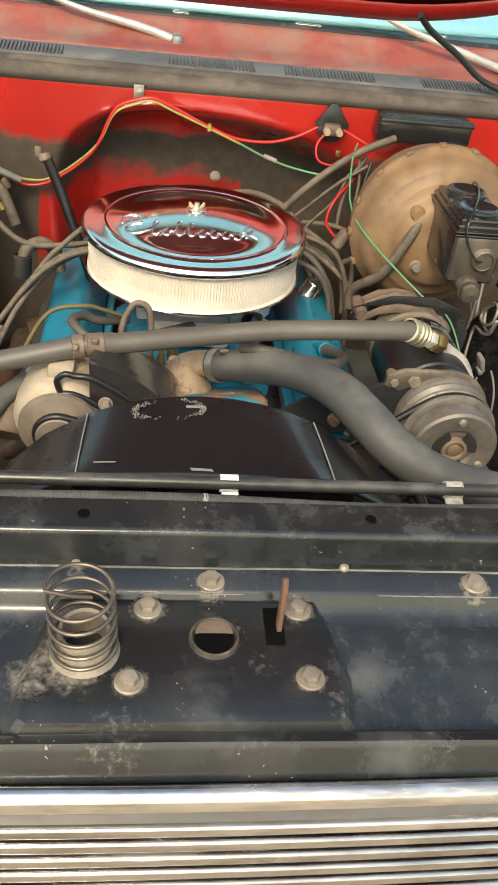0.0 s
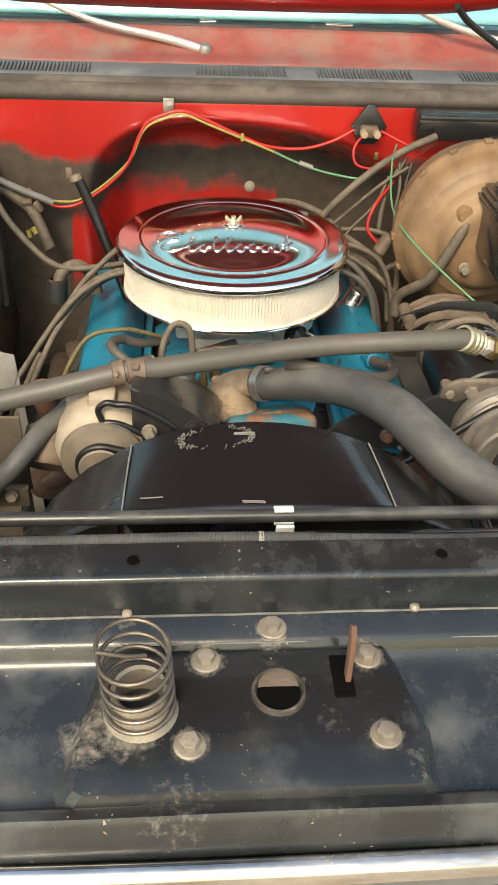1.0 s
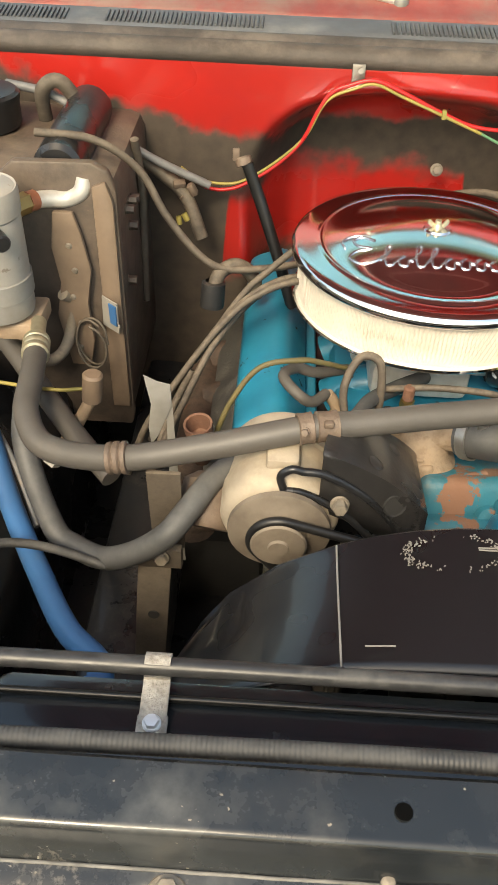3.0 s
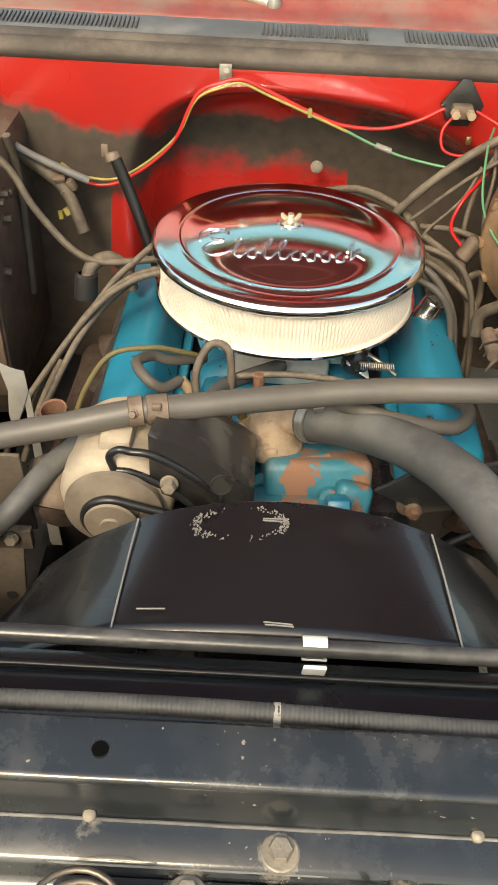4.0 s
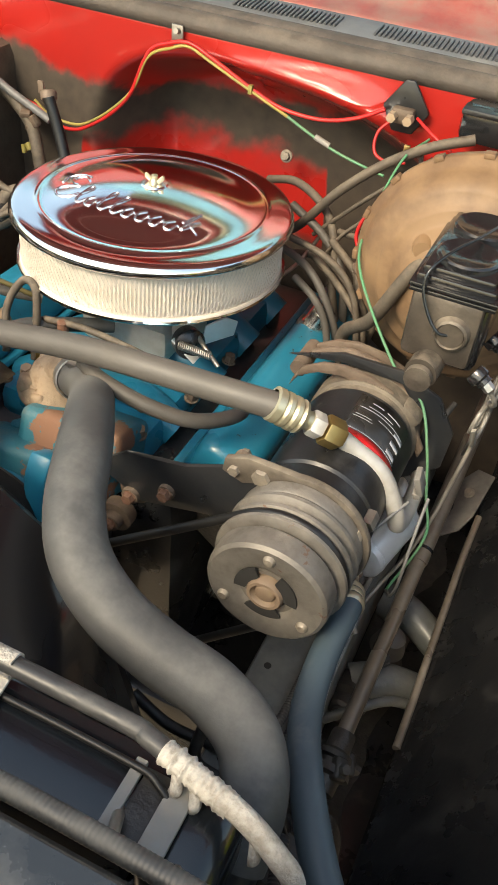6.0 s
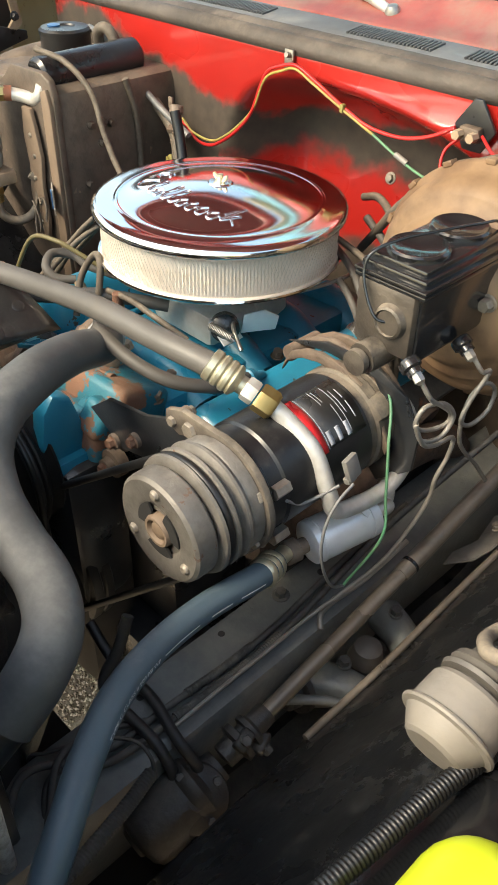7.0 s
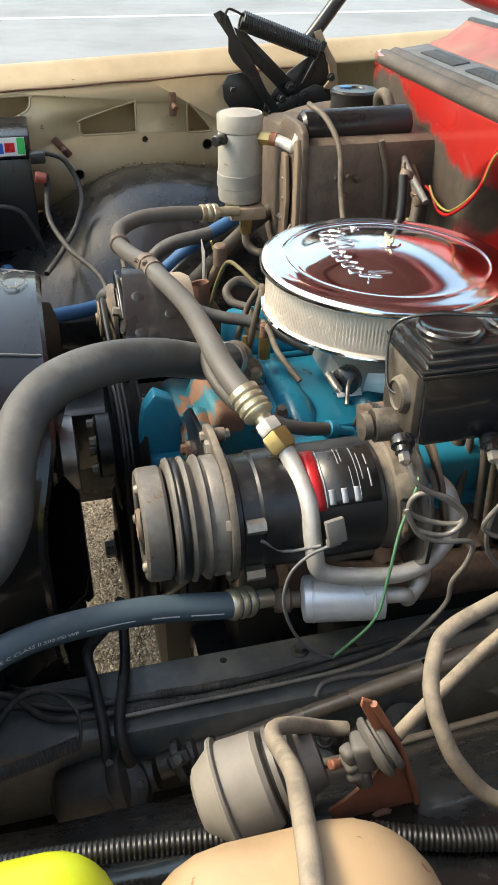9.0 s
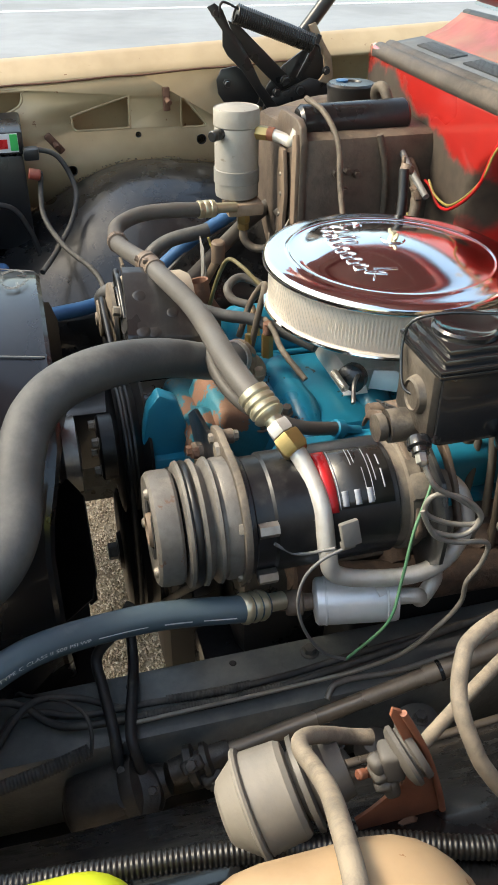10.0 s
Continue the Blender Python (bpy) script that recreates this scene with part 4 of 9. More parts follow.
def chassis():
    for s in (-1, 1):
        g = Geo()
        g.box((s * 0.365, 1.35, 0.55 if s < 0 else 0.568), (0.10, 1.8, 0.13), 0.012)
        rail = alone("chassis_rail", g, RAIL_DUST if s > 0 else BLACK_DIRTY, "grimy black chassis rail along the engine", "chassis rail", "chassis rails", kind="structure")
        if s < 0:
            continue
        for x, y, r in ((0.336, 0.890, 0.0045), (0.339, 0.762, 0.0045), (0.352, 1.055, 0.006)):
            h = Geo()
            h.lathe([(0, 0.0006), (r * 0.9, 0.0006), (r, 0.0)], (x, y, 0.633), (0, 0, 1), 16)
            part("hole", h, DARK_VOID, rail, "dark drilled hole")
        h = Geo()
        h.hexbolt((0.343, 0.987, 0.633), (0, 0, 1), 0.014, 0.024, 0.009)
        part("bolt", h, GRIME, rail, "greasy flanged bolt")
    g = Geo()
    g.box((0, 0.62, 0.42), (0.66, 0.09, 0.08), 0.012)
    alone("crossmember", g, BLACK_DIRTY, "dirty steel crossmember under the engine", "crossmember", kind="structure")
    g = Geo()
    g.box((0, 0.985, 0.40), (0.66, 0.20, 0.10), 0.012)
    alone("crossmember", g, BLACK_DIRTY, "oily black steel crossmember below the engine", "crossmember", kind="structure")
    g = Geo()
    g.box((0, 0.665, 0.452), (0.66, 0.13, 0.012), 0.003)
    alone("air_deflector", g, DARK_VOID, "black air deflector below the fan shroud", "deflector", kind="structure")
    # Unseen panel added to keep light off the ground from reaching the pulleys.
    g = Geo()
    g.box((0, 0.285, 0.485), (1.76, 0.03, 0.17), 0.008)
    alone("bounce_blocker", g, BLACK_DIRTY, "unseen dark panel added below the grille to block ground bounce", "valance", kind="structure")
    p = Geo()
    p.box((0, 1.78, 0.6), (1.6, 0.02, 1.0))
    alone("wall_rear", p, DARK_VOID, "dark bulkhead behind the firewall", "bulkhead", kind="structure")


chassis()


# ---- radiator support, grille, latch ----
def radiator_support():
    xs = [-0.86 + 0.02 * i for i in range(87)]
    prof = [(0.480, 1.03), (0.480, 1.06), (0.475, 1.0665), (0.4425, 1.0656), (0.4402, 1.0651), (0.4386, 1.0636), (0.4376, 1.0605), (0.4355, 1.036), (0.4335, 1.0305), (0.428, 1.0290),
            (0.413, 1.0265), (0.409, 1.023), (0.4075, 1.014), (0.402, 1.0085), (0.392, 1.0068), (0.353, 1.0062), (0.349, 1.0057), (0.345, 1.0046), (0.305, 0.9938), (0.301, 0.9945), (0.298, 1.000), (0.2945, 1.009), (0.291, 1.0115), (0.284, 1.0125), (0.280, 1.007), (0.277, 0.998), (0.272, 0.991), (0.271, 0.98), (0.271, 0.90)]
    g = Geo()
    g.sheet(lambda x, k: (x, k[0] + 0.0006 * noise.noise((x * 9, k[0] * 30, 1)), k[1] + 0.0010 * noise.noise((x * 7, k[0] * 20, 5))), xs, prof)
    s = alone("radiator_support", g, SUPPORT_BLACK, "glossy black steel radiator support panel with dusty seams", "body panel", kind="structure", solid=0.003, sharp=48)
    for y, z, r, lab in ((0.4325, 1.0302, 0.0011, "pale dusty weld seam"), (0.4105, 1.0235, 0.0008, "thin dusty lap joint")):
        q = Geo()
        q.tube([(x, y + 0.0005 * noise.noise((x * 30, y, 2)), z + 0.0004 * noise.noise((x * 26, y, 9))) for x in xs], r, n=6, smooth=False)
        part("seam", q, SEAM_DUST, s, lab)
    # raised latch platform
    top = [(-0.146, 0.300), (-0.140, 0.296), (0.080, 0.296), (0.086, 0.302), (0.0885, 0.345), (0.076, 0.406), (-0.128, 0.406), (-0.150, 0.312)]
    p = Geo()
    n = len(top)
    cx, cy = -0.03, 0.355
    vs = []
    for k, (gr, z) in enumerate(((0.012, 1.0035), (0.010, 1.0055), (0.0022, 1.0165), (0.0, 1.0185), (-0.004, 1.0192))):
        for x, y in top:
            d = unit((x - cx, y - cy, 0))
            yy = min(y + d[1] * gr, 0.409)
            vs.append((x + d[0] * gr, yy, z))
    fs = [(k * n + i, k * n + (i + 1) % n, (k + 1) * n + (i + 1) % n, (k + 1) * n + i) for k in range(4) for i in range(n)]
    fs.append(tuple(4 * n + i for i in range(n)))
    p.add(vs, fs)
    lp = part("latch_plate", p, SUPPORT_BLACK, s, "raised black latch plate with dust stains", sharp=25)
    for x, y, z in ((-0.008, 0.420, 1.0278), (0.217, 0.421, 1.0278), (-0.235, 0.421, 1.0278), (-0.059, 0.398, 1.019), (0.062, 0.398, 1.019), (-0.071, 0.329, 1.019), (0.064, 0.332, 1.019), (0.47, 0.421, 1.0278), (-0.47, 0.421, 1.0278)):
        b = Geo()
        b.hexbolt((x, y, z), (0, 0, 1), 0.0125, 0.0225, 0.0075)
        part("bolt", b, BOLT, s, "dusty hexagon bolt with washer")
    for x in (-0.118, 0.105, -0.34, 0.33):
        b = Geo()
        b.lathe([(0, 0.003), (0.002, 0.0027), (0.0038, 0.0012), (0.0044, -0.004), (0, -0.004)], (x, 0.4335, 1.0325), (0, -0.5, 1), 12)
        part("rivet", b, BOLT, s)
    for x, y in ((-0.113, 0.456), (0.126, 0.457)):
        b = Geo()
        b.lathe([(0, 0.0006), (0.0046, 0.0006), (0.0049, 0.0)], (x, y, 1.0672), (0, 0, 1), 20)
        part("drain_hole", b, HOLE, s, "open black drain hole")
    # round latch opening and slot
    o = Geo()
    o.lathe([(0.0155, -0.012), (0.0158, 0.001), (0.0175, 0.0035), (0.0192, 0.003), (0.0205, -0.001)], (-0.007, 0.369, 1.0195), (0, 0, 1), 32)
    part("opening_rim", o, MC_IRON, lp, "dusty rolled rim of the latch opening")
    d = Geo()
    d.lathe([(0, 0.0012), (0.0157, 0.0012), (0.0157, 0.0)], (-0.007, 0.369, 1.0194), (0, 0, 1), 32)
    part("opening", d, HOLE, lp)
    d = Geo()
    d.lathe([(0, 0.002), (0.012, 0.0018), (0.0148, 0.001)], (-0.007, 0.3715, 1.0205), (0, 0, 1), 16, 180, 360)
    part("latch_bolt", d, CAST_DARK, lp, "grey latch piece inside the opening")
    d = Geo()
    d.box((0.041, 0.381, 1.0198), (0.0150, 0.036, 0.0018), 0.0003)
    part("slot", d, HOLE, lp, "black slot for the safety catch")
    c = Geo()
    c.prism([(0, 0), (0.010, 0.0), (0.013, 0.030), (0.016, 0.052), (0.010, 0.058), (0.004, 0.050), (0.002, 0.028)], (0.0425, 0.374, 1.012), (0, 1, 0.25), (0, 0, 1), 0.0042, 0.001)
    part("safety_catch", c, RUST, lp, "upright rusty safety catch lever")
    # coil spring in its cup
    t = thing("latch_spring", (-0.105, 0.358, 1.019), "bare steel coil spring round the bonnet latch pin cup", "coil spring")
    pts = []
    turns, steps = 5.2, 26
    for i in range(int(turns * steps) + 1):
        a = i / steps * 2 * math.pi + 2.2
        f = i / (turns * steps)
        pts.append((-0.105 - 0.003 * f + 0.0238 * math.cos(a), 0.358 + 0.004 * f + 0.0238 * math.sin(a), 1.0225 + 0.064 * f ** 1.1))
    pts += [(-0.112, 0.356, 1.081), (-0.100, 0.363, 1.072)]
    q = Geo()
    q.tube(pts, 0.0017, n=7, smooth=False)
    part("coil", q, COIL_STEEL, t)
    q = Geo()
    q.lathe([(0.0265, 0.0), (0.0250, 0.002), (0.0215, 0.006), (0.0195, 0.024), (0.0185, 0.026), (0.0165, 0.024), (0.0155, 0.002)], (-0.105, 0.358, 1.019), (0, 0, 1), 32)
    part("cup", q, BOLT, t, "dusty tan cup inside the spring")
    q = Geo()
    q.lathe([(0, 0.003), (0.017, 0.003)], (-0.105, 0.358, 1.019), (0, 0, 1), 24)
    part("cup_floor", q, DARK_VOID, t)


radiator_support()


def grille():
    def by(x):
        return 0.10 * (x / 0.9) ** 2

    xs = [-0.86 + 0.04 * i for i in range(44)]

    def rail(prof):
        g = Geo()
        g.sheet(lambda x, k: (x, k[0] + by(x) * 0.4, k[1]), xs, prof)
        return g

    m = rail([(0.269, 0.975), (0.2685, 0.986), (0.2645, 0.9895), (0.259, 0.9885), (0.2545, 0.983), (0.2530, 0.976), (0.2545, 0.972), (0.259, 0.970)])
    alone("chrome_moulding", m, GRILLE_CHROME, "chrome moulding above the grille, reflections mottled into its colour", "moulding", kind="structure", solid=0.002, sharp=60)
    b = rail([(0.259, 0.971), (0.262, 0.965), (0.2615, 0.949), (0.265, 0.944), (0.27, 0.94), (0.275, 0.55)])
    alone("grille_backing", b, STEEL_DIM, "dark panel behind the chrome grille bars", "grille panel", kind="structure", solid=0.002)
    t = thing("grille", (0, 0.23, 0.7), "chrome front grille of horizontal bars", "grille")
    for i in range(16):
        z = 0.945 - 0.0195 * i
        y = 0.2555 - 0.0012 * i
        g = rail([(y + 0.016, z - 0.002), (y + 0.004, z + 0.0005), (y + 0.001, z), (y, z - 0.0025), (y + 0.0004, z - 0.006), (y - 0.0004, z - 0.0072), (y + 0.0008, z - 0.0115), (y + 0.003, z - 0.013), (y + 0.016, z - 0.0135)])
        part("bar", g, GRILLE_CHROME, t, sharp=60)


grille()


# ---- radiator, shroud and the lines over it ----
def radiator():
    t = thing("radiator", (0, 0.545, 0.4), "black radiator with top tank behind the support panel", "radiator")
    g = Geo()
    g.box((0, 0.545, 0.935), (0.76, 0.075, 0.09), 0.012)
    part("top_tank", g, BLACK, t)
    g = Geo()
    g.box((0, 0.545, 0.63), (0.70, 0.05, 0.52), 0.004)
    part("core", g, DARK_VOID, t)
    for s in (-1, 1):
        g = Geo()
        g.box((s * 0.372, 0.545, 0.66), (0.03, 0.07, 0.56), 0.006)
        part("side_tank", g, BLACK_DIRTY, t)
    g = Geo()
    g.tube([(0.355, 0.55, 0.955), (0.362, 0.535, 0.98), (0.372, 0.51, 1.0)], 0.004, n=8)
    g.tube([(0.40, 0.55, 0.94), (0.405, 0.53, 0.97), (0.415, 0.50, 0.995)], 0.004, n=8)
    part("strap", g, STEEL, t)
    for x, w in ((0.359, 0.008), (0.390, 0.017)):
        g = Geo()
        g.box((x, 0.543, 0.9835), (w, 0.050, 0.004), 0.001)
        part("tank_strap", g, GREY_PLASTIC, t, "pale strap over the tank end")
    g = Geo()
    g.box((0.3735, 0.543, 0.9815), (0.019, 0.046, 0.003), 0.001)
    part("tank_plate", g, STEER_OIL, t, "brown stained plate on the tank")
    g = Geo()
    g.box((0.405, 0.545, 0.945), (0.05, 0.075, 0.07), 0.018, seg=4)
    part("tank_end", g, BLACK, t)
    g = Geo()
    g.cyl((0.420, 0.545, 0.838), (0.420, 0.60, 0.872), 0.0215, n=20)
    part("inlet", g, BLACK_DIRTY, t)


radiator()


def shroud():
    cx, cz, R = -0.002, 0.712, 0.29
    front = [(0.0, 0.996), (0.033, 0.996), (0.066, 0.995), (0.10, 0.994), (0.132, 0.992), (0.182, 0.968), (0.235, 0.940), (0.272, 0.913), (0.300, 0.883), (0.322, 0.845), (0.335, 0.79), (0.34, 0.70), (0.335, 0.58), (0.25, 0.45), (0.0, 0.43)]
    ang = [0, 6.6, 13.2, 19.8, 26.4, 38, 49, 57, 65, 73, 82, 92, 106, 138, 180]
    rear = [(R * math.sin(radians(a)), cz + R * math.cos(radians(a))) for a in ang]
    fr = front + [(-x, z) for x, z in reversed(front[1:-1])]
    re = rear + [(-x, z) for x, z in reversed(rear[1:-1])]
    n = len(fr)

    def lean(z):
        """The rear rim stands further forward on its lower half."""
        k = min(1.0, max(0.0, (0.93 - z) / 0.13))
        return 0.027 * k * k * (3 - 2 * k)

    rows = [(0.0, 0.588), (0.08, 0.598), (0.55, 0.66), (0.93, 0.714), (1.0, 0.722)]
    vs = []
    for k, y in rows:
        for (a, b), (c, d) in zip(fr, re):
            e = k if k < 0.93 else 1.0
            vs.append((cx + a + (c - a) * e, y - lean(b + (d - b) * e) * k, b + (d - b) * e))
    for (c, d) in re:
        vs.append((cx + c * 0.985, 0.727 - lean(d), cz + (d - cz) * 0.985))
    for (c, d) in re:
        vs.append((cx + c * 0.98, 0.717 - lean(d), cz + (d - cz) * 0.98))
    m = len(rows) + 2
    fs = [(k * n + i, k * n + (i + 1) % n, (k + 1) * n + (i + 1) % n, (k + 1) * n + i) for k in range(m - 1) for i in range(n)]
    g = Geo()
    g.add(vs, fs)
    t = thing("fan_shroud", (0, 0.67, 0.42), "satin black fan shroud with a worn sticker patch", "fan shroud")
    part("shroud", g, SHROUD_BLACK, t, sharp=19, solid=0.003)
    # Thin pale line along each top crease of the shroud.
    for sd in (-1, 1):
        w = Geo()
        w.tube([(cx + sd * 0.132, 0.589, 0.9925), (cx + sd * 0.1316, 0.63, 0.9870), (cx + sd * 0.131, 0.68, 0.9793), (cx + sd * 0.130, 0.72, 0.9728)], 0.0009, n=6)
        part("crease_line", w, GREY_PLASTIC, t, "thin pale line along the shroud crease")
    rng = random.Random(11)
    q = Geo()
    for i in range(300):
        a = rng.uniform(0, 6.283)
        if abs(math.cos(a)) < rng.uniform(0.15, 0.95):
            continue
        x = -0.042 + 0.038 * math.cos(a) + rng.uniform(-0.004, 0.004)
        y = 0.694 + 0.017 * math.sin(a) + rng.uniform(-0.003, 0.003)
        k = (y - 0.588) / 0.134
        z = 0.9995 + 0.0068 * k - 1.5 * k * x * x
        q.box((x, y, z), (rng.uniform(0.0006, 0.0022), rng.uniform(0.0004, 0.0009), 0.001), 0.0, (3, 0, rng.uniform(0, 180)))
    for x, y, a in ((-0.106, 0.606, 4), (-0.008, 0.5955, -2), (-0.009, 0.5975, -3), (-0.012, 0.697, -1), (-0.012, 0.6995, 2)):
        k = (y - 0.588) / 0.134
        w = Geo()
        w.box((x, y, 0.9988 + 0.0068 * k - 1.5 * k * x * x), (0.022, 0.0009, 0.001), 0.0, (3, 0, a))
        part("scratch", w, GREY_PLASTIC, t)
    tagged(part("sticker_remains", q, GREY_PLASTIC, t), "flaking white remains of a sticker", kind="stuff")
    # fan hub and blades behind the shroud
    f = thing("cooling_fan", (0, 0.75, 0.70), "black engine fan inside the shroud", "fan")
    h = Geo()
    h.lathe([(0, 0), (0.04, 0.0), (0.055, 0.01), (0.055, 0.03), (0.0, 0.035)], (0, 0.715, 0.745), (0, 1, 0), 24)
    part("hub", h, STEEL, f)
    for i in range(5):
        a = i * 72 + 54
        b = Geo()
        b.prism([(0.045, -0.03), (0.10, -0.05), (0.235, -0.055), (0.245, 0.05), (0.22, 0.068), (0.10, 0.066), (0.045, 0.03)], (0, 0.710, 0.730), (math.cos(radians(a)), 0.0, math.sin(radians(a))), (-math.sin(radians(a)) * 0.85, 0.5, math.cos(radians(a)) * 0.85), 0.002)
        part("blade", b, PULLEY_BLACK, f)


shroud()


def condenser_line():
    t = thing("condenser_line", (0, 0.578, 1.008), "thin black air conditioning pipe clipped across the radiator", "pipe")
    g = Geo()
    g.tube([(-0.80, 0.580, 0.969), (-0.62, 0.579, 0.990), (-0.4, 0.578, 0.997), (-0.1, 0.578, 0.998), (0.15, 0.578, 0.998), (0.33, 0.5775, 0.9985), (0.36, 0.574, 1.0), (0.382, 0.569, 0.9997)], 0.0068, n=12)
    part("pipe", g, PIPE_SATIN, t)
    g = Geo()
    g.tube([(0.378, 0.570, 0.9998), (0.395, 0.566, 0.9995), (0.430, 0.559, 0.996), (0.456, 0.552, 0.985), (0.470, 0.548, 0.968), (0.482, 0.540, 0.90), (0.486, 0.536, 0.80)], 0.0072, n=14)
    part("bare_pipe", g, TAPE, t, "pale dusty end of the pipe")
    g = Geo()
    wrap = spline([(0.372, 0.571, 1.0), (0.383, 0.5688, 0.9998), (0.395, 0.566, 0.9995), (0.408, 0.5632, 0.9986), (0.422, 0.5605, 0.997)], 24)
    g.tube(wrap, 0.0080, n=18, smooth=False, ring=lambda q: 1.0 + 0.05 * math.sin(q * 1500) + 0.22 * noise.noise((q * 260, 2.0, 5.0)) * (1 - q / 0.11))
    part("tape_wrap", g, TAPE, t, "flaking tape wound round the pipe joint")
    for x, y, z in ((0.384, 0.561, 0.994), (0.398, 0.558, 0.993), (0.440, 0.553, 0.978)):
        f = Geo()
        f.tube([(x, y + 0.004, z + 0.004), (x + 0.003, y - 0.003, z - 0.005), (x + 0.001, y - 0.004, z - 0.014)], [0.0035, 0.004, 0.0012], n=8)
        part("frayed_end", f, TAPE, t)
    g = Geo()
    g.tube([(-0.80, 0.565, 0.957), (-0.6, 0.563, 0.978), (-0.3, 0.562, 0.983), (0.1, 0.562, 0.984), (0.33, 0.562, 0.986), (0.38, 0.555, 0.985), (0.42, 0.53, 0.95)], 0.0026, n=8)
    alone("thin_line", g, PULLEY_BLACK, "thin black line below the condenser pipe", "pipe")
    for x, mt, lab in ((0.018, GREY_CAN, "white plastic pipe clip"), (-0.262, ALU, "bare metal pipe clip with screw"), (0.25, ALU, "bare metal pipe clip with screw")):
        c = thing("pipe_clip", (x, 0.57, 0.985), lab + " on the condenser pipe", "clip", "pipe clips")
        g = Geo()
        g.lathe([(0.0072, -0.009), (0.0092, -0.009), (0.0092, 0.009), (0.0072, 0.009)], (x, 0.578, 0.998), (1, 0, 0), 20, 0, 300)
        if mt is GREY_CAN:
            g.box((x, 0.5655, 0.984), (0.017, 0.0034, 0.036), 0.0012, (18, 0, 0))
        else:
            g.box((x, 0.5605, 0.9905), (0.019, 0.036, 0.0030), 0.0012, (14, 0, 0))
            g.box((x, 0.5405, 0.9855), (0.021, 0.014, 0.0030), 0.0012, (6, 0, 0))
        part("strap", g, WHITE_PLASTIC if mt is GREY_CAN else TAPE, c)
        if mt is not GREY_CAN:
            b = Geo()
            b.hexbolt((x, 0.5405, 0.987), (0, -0.1, 1), 0.009, 0.013, 0.006)
            part("screw", b, ALU_CLEAN, c, "bright screw head")
    t = thing("wiring_loom", (0, 0.493, 1.05), "black corrugated conduit along the radiator support", "conduit")
    g = Geo()
    n = 2200
    pts = [(-0.80 + 1.28 * i / n, 0.4935 + 0.002 * math.sin(i * 0.007), 1.0488 - 0.006 * ((i / n) * 2 - 1) ** 2 + 0.0015 * math.sin(i * 0.0105)) for i in range(n + 1)]
    g.tube(pts, 0.0066, n=12, smooth=False, ring=lambda s: 0.972 + 0.028 * math.cos(s / 0.0030 * 2 * math.pi))
    part("conduit", g, CONDUIT, t, sharp=60)
    g = Geo()
    for x in (-0.012,):
        g.lathe([(0.0062, -0.0022), (0.0076, -0.0022), (0.0076, 0.0022), (0.0062, 0.0022)], (x, 0.4935, 1.0488), (1, 0, 0), 18)
    part("tie", g, TAPE, t, "grey tape tie")


condenser_line()


